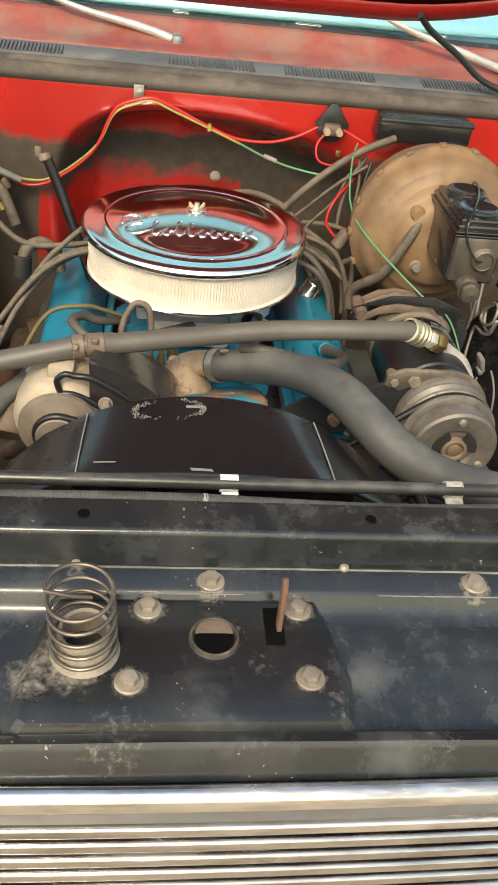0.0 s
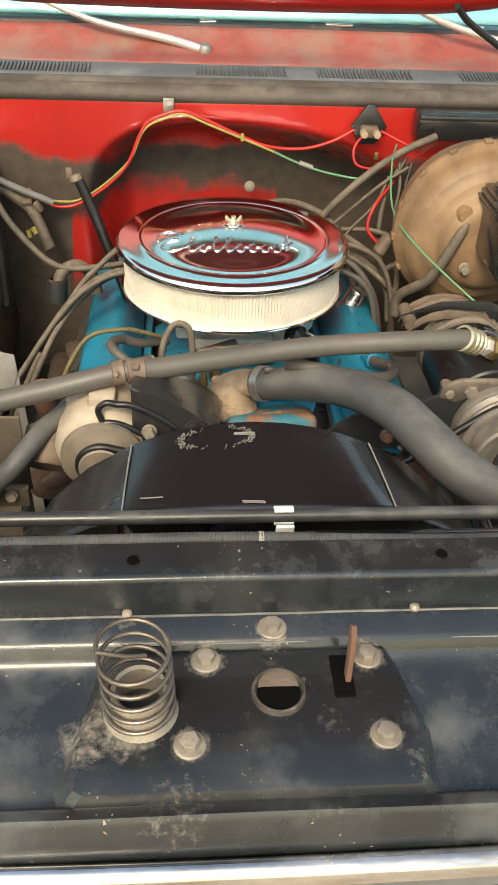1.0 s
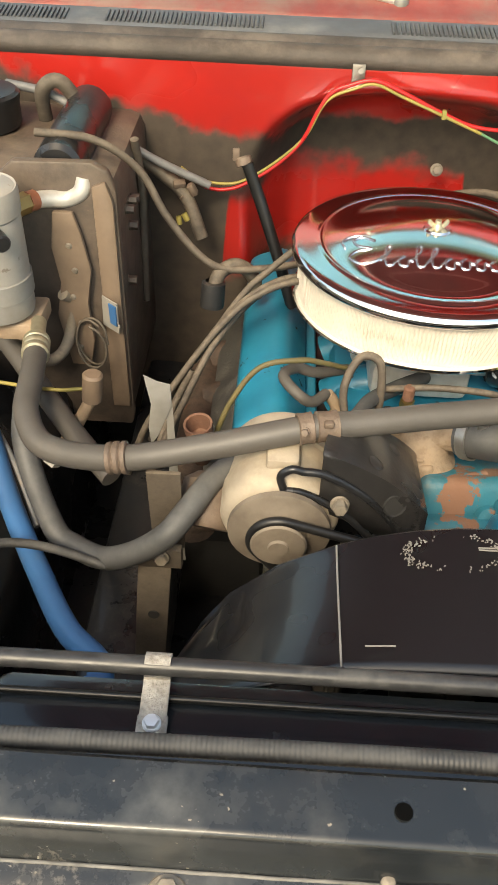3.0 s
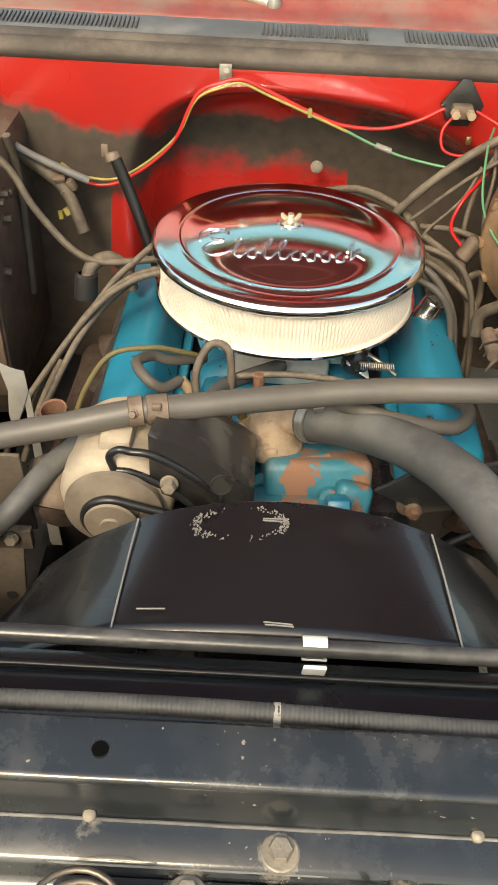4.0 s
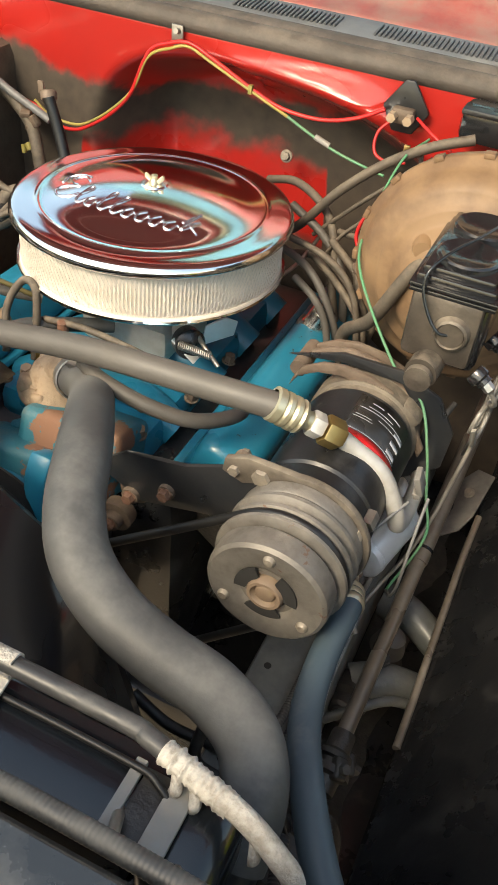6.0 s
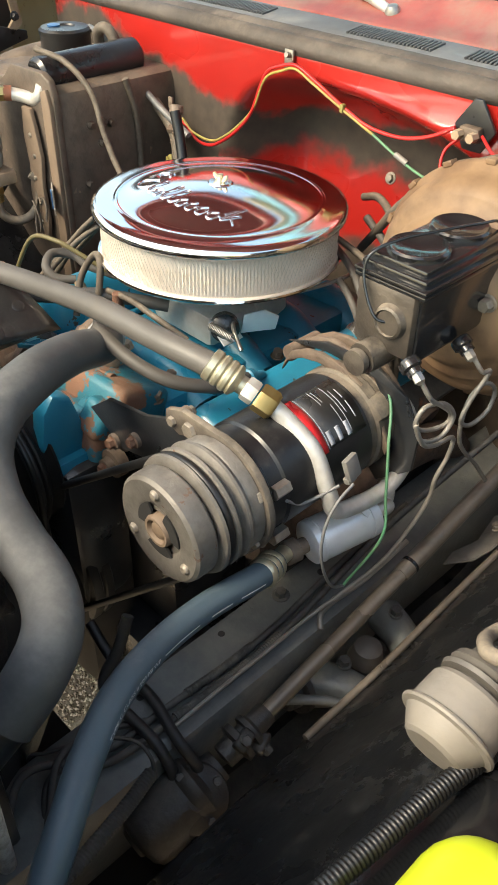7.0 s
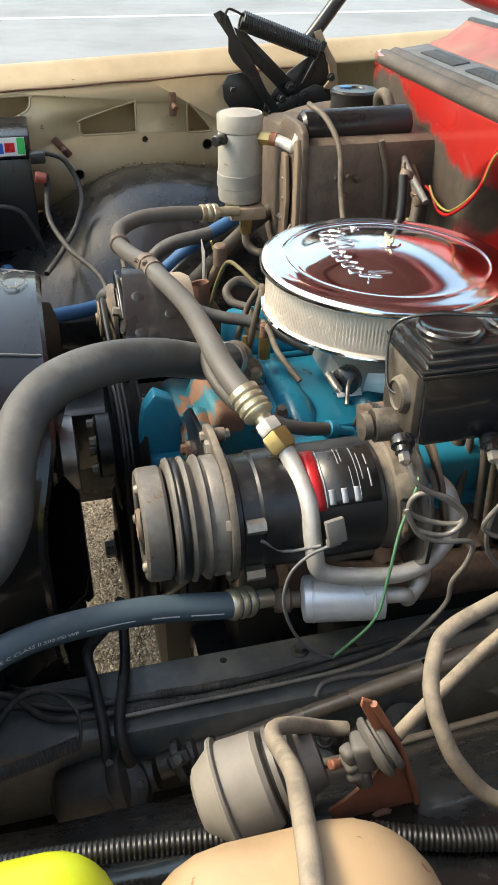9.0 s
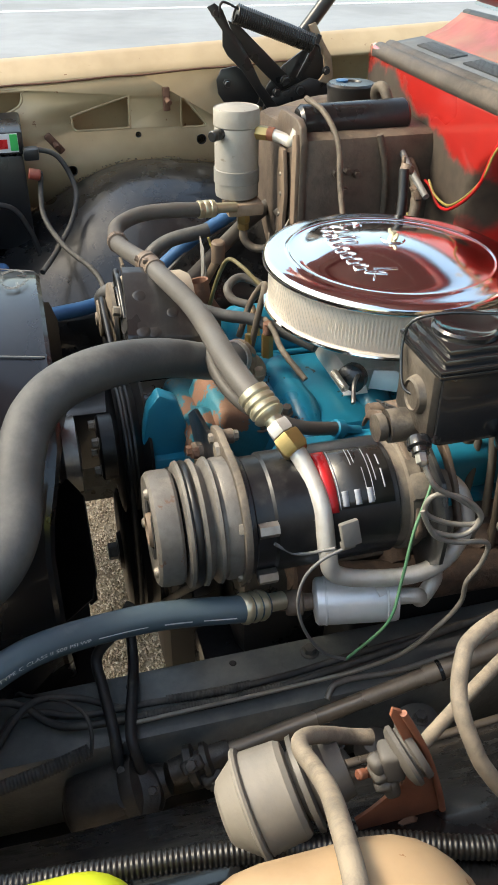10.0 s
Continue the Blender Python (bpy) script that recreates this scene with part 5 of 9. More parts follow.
# ---- air cleaner ----
def air_cleaner():
    c = (0.0, 1.2, 1.0)
    t = thing("air_cleaner", (0, 1.2, 0.93), "round chrome air cleaner with white pleated filter", "air cleaner")
    lid = Geo()

    def dome(r):
        if r < 0.115:
            return 0.0262 - 1.2 * r * r
        k = min(r, 0.140) - 0.115
        return 0.01033 - 0.276 * k + 5.52 * k * k

    inner = [(0.140 - 0.004 * k, dome(0.140 - 0.004 * k)) for k in range(34)]
    lid.lathe([(0.172, -0.008), (0.1765, -0.008), (0.1785, -0.0055), (0.1785, -0.002), (0.1775, 0.0008), (0.1757, 0.0036), (0.1735, 0.0050), (0.1705, 0.0057), (0.166, 0.0060), (0.158, 0.0062), (0.149, 0.0065),
               (0.1465, 0.0069), (0.1450, 0.0078), (0.1435, 0.0081), (0.1420, 0.0076), (0.1408, 0.0070), *inner, (0.003, dome(0.003)), (0, 0.0262)], c, (0, 0, 1), 160)
    lid_ob = part("lid", lid, CHROME, t, "mirror chrome domed lid", sharp=70)

    # raised script on the lid, as plain flowing strokes along an arc
    def on_lid(u, v):
        u = u * 1.2 - 0.008
        v = -0.084 + (v + 0.084) * 1.35 + 1.7 * u * u
        return (u, 1.2 + v, 1.0 + dome(math.hypot(u, v)) + 0.0004)

    def stroke(pts, w):
        sc = Geo()
        sc.tube([on_lid(u, v) for u, v in pts], w, n=8, steps=6)
        part("script_stroke", sc, CHROME, lid_ob, "raised chrome script stroke")

    stroke([(-0.058, -0.048), (-0.070, -0.042), (-0.079, -0.049), (-0.074, -0.058), (-0.062, -0.061), (-0.076, -0.066), (-0.084, -0.076), (-0.074, -0.084), (-0.060, -0.080), (-0.052, -0.072)], 0.0016)
    stroke([(-0.088, -0.062), (-0.090, -0.050), (-0.078, -0.040), (-0.062, -0.040)], 0.0013)
    x = -0.054
    for k, h in enumerate((0.027, 0.013, 0.028, 0.026, 0.013, 0.014, 0.014, 0.013)):
        y0 = -0.084
        w = 0.0150
        if h > 0.02:
            stroke([(x, y0 + 0.006), (x + w * 0.6, y0 + h * 0.7), (x + w * 0.75, y0 + h), (x + w * 0.4, y0 + h * 0.85), (x + w * 0.3, y0 + 0.003), (x + w * 0.65, y0), (x + w, y0 + 0.006)], 0.0014)
        else:
            stroke([(x, y0 + 0.006), (x + w * 0.55, y0 + h), (x + w * 0.2, y0 + h * 0.7), (x + w * 0.2, y0 + 0.001), (x + w * 0.65, y0), (x + w * 0.8, y0 + h * 0.6), (x + w, y0 + 0.007)], 0.0014)
        x += w
    stroke([(x, -0.070), (x + 0.008, -0.050), (x + 0.003, -0.080), (x + 0.014, -0.064), (x + 0.007, -0.070), (x + 0.018, -0.080)], 0.0014)
    f = Geo()
    n = 220
    vs, fs = [], []
    zs = [-0.006, -0.012, -0.040, -0.064, -0.068]
    for k, z in enumerate(zs):
        for i in range(n * 2):
            a = math.pi * i / n
            r = 0.1672 if (i % 2 == 0) else 0.1640
            if k in (0, 4):
                r = 0.167
            vs.append((r * math.cos(a), 1.2 + r * math.sin(a), 1.0 + z))
    m = n * 2
    for k in range(len(zs) - 1):
        for i in range(m):
            fs.append((k * m + i, k * m + (i + 1) % m, (k + 1) * m + (i + 1) % m, (k + 1) * m + i))
    f.add(vs, fs)
    part("filter_element", f, FILTER, t, "white pleated paper filter", sharp=80)
    # diamond mesh round the paper
    g = Geo()
    rows, cols = 8, 176
    vs, fs = [], []
    for j in range(rows + 1):
        z = -0.010 - 0.056 * j / rows
        for i in range(cols):
            a = 2 * math.pi * (i + 0.5 * (j % 2)) / cols
            for r in (0.1675, 0.1682):
                for dz in (-0.0005, 0.0005):
                    vs.append((r * math.cos(a), 1.2 + r * math.sin(a), 1.0 + z + dz))
    for j in range(rows):
        for i in range(cols):
            a = (j * cols + i) * 4
            i1 = i if j % 2 == 0 else (i + 1) % cols
            i0 = (i - 1) % cols if j % 2 == 0 else i
            for q in (i0, i1):
                b = ((j + 1) * cols + q) * 4
                fs.append((a + 2, a + 3, b + 3, b + 2))
                fs.append((a + 3, a + 1, b + 1, b + 3))
    g.add(vs, fs)
    part("wire_mesh", g, MESH_WHITE, t, "white wire mesh round the paper", recalc=False)
    for z in (-0.0085, -0.0665):
        e = Geo()
        e.lathe([(0.160, -0.003), (0.1695, -0.003), (0.1702, 0.0), (0.1695, 0.003), (0.160, 0.003)], (0, 1.2, 1.0 + z), (0, 0, 1), 96)
        part("end_ring", e, FILTER, t)
    b = Geo()
    b.lathe([(0.04, -0.085), (0.10, -0.078), (0.150, -0.074), (0.166, -0.072), (0.1725, -0.0705), (0.1745, -0.068), (0.1735, -0.0655), (0.170, -0.066), (0.1675, -0.069)], c, (0, 0, 1), 96)
    part("base_pan", b, CHROME, t, "chrome base pan")
    w = Geo()
    w.lathe([(0, 0.002), (0.016, 0.0018), (0.0175, 0.0), (0.0175, -0.001)], (0, 1.2, 1.0262), (0, 0, 1), 28)
    part("washer", w, CHROME, t)
    w = Geo()
    w.lathe([(0.007, 0), (0.007, 0.003), (0.005, 0.007), (0.004, 0.008), (0.004, 0.012), (0, 0.0125)], (0, 1.2, 1.0255), (0, 0, 1), 16)
    for s in (-1, 1):
        w.prism([(0.003, 0.002), (0.008, 0.003), (0.0125, 0.007), (0.0135, 0.0115), (0.011, 0.0135), (0.008, 0.011), (0.004, 0.007)], (0, 1.2 - s * 0.0015, 1.0255), (s * 0.94, 0.34 * s, 0), (0, 0, 1), 0.003, 0.0008)
    part("wing_nut", w, FERRULE, t, "brass coloured wing nut")
    t.rotation_euler = (radians(-1.2), 0, 0)
    t.location.z -= 0.002


air_cleaner()


# ---- engine ----
def engine():
    t = thing("engine", (0, 1.2, 0.4), "turquoise painted V8 engine with chipped rusty front", "engine")
    g = Geo()
    g.box((0, 1.22, 0.60), (0.36, 0.56, 0.34), 0.03)
    part("block", g, BLACK_DIRTY, t)
    for s in (-1, 1):
        g = Geo()
        g.box((s * 0.20, 1.23, 0.72), (0.14, 0.46, 0.10), 0.012, (0, s * 38, 0))
        part("cylinder_head", g, GRIME, t)
    g = Geo()
    g.box((0, 1.20, 0.775), (0.22, 0.42, 0.07), 0.02)
    part("intake_manifold", g, TEAL, t)
    for y in (1.06, 1.17, 1.28, 1.38):
        for s in (-1, 1):
            g = Geo()
            g.tube([(0, y, 0.80), (s * 0.06, y, 0.805), (s * 0.115, y, 0.775)], 0.026, n=10)
            part("runner", g, TEAL, t)
    # pipe-like front runners and the chipped front of the manifold
    g = Geo()
    g.box((0.045, 0.955, 0.80), (0.13, 0.09, 0.085), 0.012, (-24, 0, 4), seg=3)
    g.box((0.02, 0.905, 0.755), (0.16, 0.06, 0.13), 0.014, (-14, 0, 6), seg=3)
    g.box((0.085, 0.918, 0.812), (0.045, 0.05, 0.05), 0.01, (-30, 12, 0), seg=3)
    g.tube([(-0.035, 0.935, 0.81), (0.02, 0.945, 0.838), (0.06, 0.955, 0.842)], 0.008, n=10)
    g.lathe([(0, 0.012), (0.012, 0.012), (0.015, 0.008), (0.016, 0)], (0.06, 0.915, 0.815), (0, -0.8, 0.6), 18)
    g.lathe([(0, 0.012), (0.010, 0.012), (0.013, 0.008), (0.014, 0)], (-0.005, 0.905, 0.80), (0, -0.8, 0.6), 18)
    part("front_casting", g, TEAL_CHIPPED, t, "chipped turquoise casting with bare rust patches")
    g = Geo()
    g.box((0, 0.885, 0.64), (0.22, 0.10, 0.26), 0.03)
    g.lathe([(0.075, 0), (0.07, 0.03), (0.045, 0.05), (0.045, 0.07), (0, 0.07)], (0, 0.87, 0.705), (0, -1, 0), 24)
    part("timing_cover", g, BLACK_DIRTY, t, "oily black timing cover")
    g = Geo()
    g.prism([(0, 0), (0.05, 0.0), (0.058, 0.05), (0.045, 0.098), (0.02, 0.112), (0.004, 0.09), (-0.006, 0.04)], (0.05, 0.836, 0.760), (0, 1, 0), (0, 0, 1), 0.028, 0.006)
    g.box((0.07, 0.865, 0.752), (0.04, 0.06, 0.05), 0.010)
    g.lathe([(0.0, 0), (0.045, 0.0), (0.05, 0.006), (0.05, 0.05), (0, 0.05)], (0.0, 0.828, 0.750), (0, 1, 0), 28)
    part("water_pump", g, TEAL, t, "bright turquoise water pump arm")
    # thermostat housing
    g = Geo()
    g.lathe([(0, 0), (0.042, 0.0), (0.043, 0.006), (0.04, 0.012), (0.03, 0.02), (0.026, 0.036), (0.018, 0.046), (0, 0.05)], (-0.014, 0.985, 0.838), (0.15, 0, 1), 28)
    g.tube([(-0.012, 0.985, 0.872), (0.005, 0.982, 0.880), (0.022, 0.976, 0.884), (0.045, 0.962, 0.893)], 0.0195, n=18)
    g.lathe([(0.0195, 0.0), (0.0225, 0.001), (0.023, 0.004), (0.0215, 0.006), (0.0195, 0.0065)], (0.030, 0.971, 0.887), (0.8, -0.5, 0.35), 24)
    g.box((-0.030, 0.965, 0.856), (0.030, 0.022, 0.020), 0.006, (-10, 20, 30), seg=3)
    g.box((-0.012, 0.955, 0.848), (0.018, 0.020, 0.014), 0.005, (-20, 0, 10), seg=3)
    part("thermostat_housing", g, THERMO_TAN, t, "dusty tan thermostat housing with turquoise flakes")
    for x, y, z in ((-0.019, 0.962, 0.852), (-0.05, 0.985, 0.852), (0.02, 1.01, 0.85), (-0.03, 0.998, 0.868)):
        b = Geo()
        b.hexbolt((x, y, z), (0, -0.2, 1), 0.013, 0.018, 0.01)
        part("bolt", b, CAST_TAN, t)
    b = Geo()
    b.lathe([(0.006, 0), (0.006, 0.018), (0.0045, 0.02), (0.0045, 0.028), (0, 0.028)], (-0.048, 1.01, 0.852), (0, 0, 1), 6)
    part("brass_sender", b, BRASS, t, "brass temperature sender")
    # carburettor under the air cleaner
    g = Geo()
    g.box((0, 1.2, 0.845), (0.13, 0.16, 0.05), 0.01)
    g.lathe([(0.06, 0), (0.066, 0.02), (0.06, 0.045), (0.0, 0.045)], (0, 1.2, 0.872), (0, 0, 1), 28)
    g.box((0.078, 1.16, 0.865), (0.03, 0.05, 0.03), 0.006)
    g.box((-0.075, 1.2, 0.86), (0.03, 0.08, 0.03), 0.006)
    part("carburettor", g, ALU, t, "dusty aluminium carburettor")
    g = Geo()
    g.prism([(0, 0), (0.05, 0), (0.055, 0.02), (0.035, 0.032), (0.005, 0.028)], (0.105, 1.14, 0.858), (0.5, 0.85, 0), (0, 0, 1), 0.003, 0.001)
    g.prism([(0, 0), (0.035, 0), (0.035, 0.04), (0.0, 0.04)], (0.115, 1.10, 0.855), (0, 1, 0), (-0.8, 0, 0.6), 0.003, 0.001)
    part("throttle_lever", g, ALU_CLEAN, t, "bright throttle lever plate")
    # exhaust manifolds
    for s in (-1, 1):
        g = Geo()
        g.tube([(s * 0.285, 0.98, 0.70), (s * 0.30, 1.1, 0.685), (s * 0.30, 1.3, 0.675), (s * 0.31, 1.4, 0.64), (s * 0.32, 1.45, 0.5)], 0.03, n=12)
        for y in (1.0, 1.12, 1.25, 1.36):
            g.tube([(s * 0.24, y, 0.715), (s * 0.29, y, 0.695)], 0.024, n=10)
        part("exhaust_manifold", g, EXHAUST, t, "rust brown exhaust manifold")


engine()


def valve_cover(s):
    t = thing("valve_cover", (s * 0.2, 1.2, 0.80), "turquoise pressed steel valve cover", "valve cover", "valve covers")
    bm = bmesh.new()
    bmesh.ops.create_cube(bm, size=1.0)
    bmesh.ops.scale(bm, vec=(0.090, 0.46, 0.080), verts=bm.verts)
    for v in bm.verts:
        if v.co.z > 0:
            v.co.x *= 0.80
            v.co.y *= 0.965
    bmesh.ops.bevel(bm, geom=list(bm.edges), offset=0.02, segments=4, profile=0.5, affect="EDGES")
    bm.transform(Matrix.Translation((0.009 + s * 0.205, 1.195 if s > 0 else 1.235, 0.812)) @ Euler((0, radians(s * 22), 0)).to_matrix().to_4x4())
    bm.verts.index_update()
    g = Geo()
    g.add([v.co[:] for v in bm.verts], [[v.index for v in f.verts] for f in bm.faces])
    bm.free()
    part("cover", g, TEAL, t, sharp=50)
    g = Geo()
    g.box((0.009 + s * 0.192, 1.21, 0.774), (0.112, 0.47, 0.008), 0.003, (0, s * 22, 0))
    part("flange", g, TEAL, t)
    for y in (0.985, 1.13, 1.28, 1.42):
        b = Geo()
        b.hexbolt((0.009 + s * 0.24, y, 0.755), (s * 0.5, 0, 0.85), 0.011, 0.016)
        part("bolt", b, STEEL, t)
    if s > 0:
        c = thing("oil_filler_cap", (0.213, 1.277, 0.838), "chromed round oil filler cap on the valve cover", "oil cap")
        n = (0.42, 0.0, 0.9)
        g = Geo()
        g.lathe([(0.018, 0.0), (0.019, 0.012), (0.0175, 0.014), (0.0175, 0.040), (0.016, 0.043), (0, 0.044)], (0.206, 1.272, 0.838), n, 28)
        part("cap", g, CHROME_WORN, c)
        g = Geo()
        g.lathe([(0.019, 0.0), (0.0255, 0.001), (0.0255, 0.008), (0.018, 0.009)], (0.208, 1.277, 0.836), n, 28)
        part("collar", g, STEEL, c)


valve_cover(-1)
valve_cover(1)


# ---- hoses over the engine ----
def ac_hose():
    t = thing("refrigerant_hose", (0, 0.91, 0.97), "thick dusty grey air conditioning hose across the engine", "hose")
    g = Geo()
    g.tube([(0.296, 0.926, 0.984), (0.22, 0.916, 0.987), (0.10, 0.915, 0.980), (0.0, 0.912, 0.967), (-0.10, 0.897, 0.960), (-0.151, 0.886, 0.960), (-0.25, 0.870, 0.942), (-0.345, 0.862, 0.925), (-0.42, 0.872, 0.925), (-0.452, 0.915, 0.932), (-0.462, 0.975, 0.932), (-0.472, 1.03, 0.926)], 0.0138, n=16, steps=10)
    part("hose", g, RUBBER, t)
    g = Geo()
    g.lathe([(0.0138, 0), (0.0162, 0.001), (0.0155, 0.007), (0.0155, 0.016), (0.0162, 0.022), (0.0138, 0.023)], (-0.125, 0.892, 0.960), (-1, -0.22, 0), 20)
    g.lathe([(0.0138, 0), (0.0168, 0.001), (0.0160, 0.006), (0.0160, 0.010), (0.0168, 0.015), (0.0138, 0.016)], (-0.150, 0.8866, 0.9598), (-1, -0.22, -0.05), 20)
    g.box((-0.135, 0.878, 0.972), (0.01, 0.008, 0.007), 0.002)
    g.hexbolt((-0.158, 0.872, 0.966), (-0.2, -1, 0.5), 0.007, 0.010, 0.006)
    part("clamp", g, CAST_DARK, t, "rusty tan clamp round the hose")
    g = Geo()
    g.lathe([(0.0138, 0), (0.0172, 0.001), (0.0172, 0.005), (0.0155, 0.007), (0.0172, 0.009), (0.0172, 0.013), (0.0155, 0.015), (0.0172, 0.017), (0.0165, 0.021), (0.0138, 0.022)], (-0.335, 0.8625, 0.9265), (-1, -0.02, -0.12), 22)
    part("bend_clamp", g, CAST_DARK, t, "ribbed brown clamp at the bend")
    d = unit((0.058, 0.028, -0.034))
    p = vec((0.290, 0.925, 0.986))
    g = Geo()
    prof = [(0.0138, -0.004), (0.0175, -0.003)]
    for k in range(3):
        prof += [(0.0178, 0.004 + k * 0.009), (0.0158, 0.0065 + k * 0.009), (0.0178, 0.009 + k * 0.009)]
    prof += [(0.0165, 0.030), (0.010, 0.034), (0.010, 0.05), (0.0, 0.05)]
    g.lathe(prof, p, d, 22)
    part("ferrule", g, FERRULE, t, "crimped pale zinc ferrule")
    h = Geo()
    q = p + d * 0.040
    h.lathe([(0, 0), (0.0125, 0), (0.0135, 0.002), (0.0135, 0.012), (0.0125, 0.014), (0, 0.014)], q, d, 6)
    part("nut", h, ALU, t, "aluminium fitting nut")
    h = Geo()
    q = p + d * 0.056
    h.lathe([(0, 0), (0.0150, 0), (0.0160, 0.002), (0.0160, 0.018), (0.013, 0.022), (0, 0.022)], q, d, 6)
    part("brass_nut", h, BRASS, t, "large brass hexagon nut")
    # far end at the receiver drier
    g = Geo()
    e = vec((-0.472, 1.03, 0.926))
    dd = unit((-0.012, 0.06, -0.004))
    g.lathe([(0.0138, -0.003), (0.0165, -0.002), (0.0165, 0.006), (0.0150, 0.008), (0.0165, 0.010), (0.0165, 0.018), (0.0150, 0.02), (0.0165, 0.022), (0.016, 0.03), (0.0095, 0.034), (0.0095, 0.075), (0, 0.075)], e, dd, 20)
    part("far_ferrule", g, FERRULE, t, "crimped pale zinc ferrule")
    # rigid pipe down to the compressor back
    g = Geo()
    g.tube([p + d * 0.074, (0.366, 0.961, 0.936), (0.397, 0.967, 0.912), (0.420, 0.968, 0.870), (0.425, 0.976, 0.844), (0.427, 1.016, 0.830), (0.425, 1.069, 0.822), (0.418, 1.107, 0.832), (0.405, 1.130, 0.861), (0.390, 1.127, 0.892), (0.370, 1.114, 0.904)], 0.0095, n=14)
    part("rigid_pipe", g, ALU, t, "bent bare aluminium pipe")


ac_hose()


def radiator_hose():
    t = thing("radiator_hose", (0.2, 0.78, 0.93), "fat dusty black rubber top radiator hose", "hose")
    g = Geo()
    g.tube([(0.026, 0.974, 0.884), (0.078, 0.932, 0.911), (0.128, 0.858, 0.953), (0.167, 0.790, 0.973), (0.195, 0.735, 0.971), (0.223, 0.701, 0.956), (0.263, 0.683, 0.936), (0.311, 0.675, 0.921), (0.360, 0.669, 0.913), (0.399, 0.651, 0.904), (0.418, 0.620, 0.888), (0.420, 0.585, 0.862)], [0.0225, 0.0235, 0.0255, 0.0258, 0.0255, 0.0255, 0.0255, 0.0252], n=28, steps=10)
    part("hose", g, RUBBER_BLACK, t)
    c = Geo()
    d = unit((0.057, -0.048, 0.028))
    c.lathe([(0.0235, 0), (0.0255, 0.0005), (0.0255, 0.012), (0.0235, 0.0125)], vec((0.030, 0.971, 0.886)), d, 28)
    c.box((0.04, 0.955, 0.917), (0.012, 0.008, 0.006), 0.001)
    part("clamp", c, STEEL, t, "worm drive hose clamp")
    t = thing("bypass_hose", (0.2, 0.95, 0.90), "thin dusty heater bypass hose", "hose")
    g = Geo()
    g.tube([(0.062, 0.945, 0.935), (0.10, 0.921, 0.942), (0.156, 0.921, 0.930), (0.200, 0.946, 0.911), (0.224, 1.000, 0.892), (0.206, 1.060, 0.868)], 0.0085, n=12)
    part("hose", g, RUBBER, t)
    g = Geo()
    g.lathe([(0.0085, 0), (0.0115, 0.001), (0.0115, 0.012), (0.006, 0.016), (0.006, 0.04), (0, 0.04)], (0.209, 1.052, 0.872), (-0.2, 0.9, -0.35), 14)
    part("fitting", g, TEAL, t)


radiator_hose()


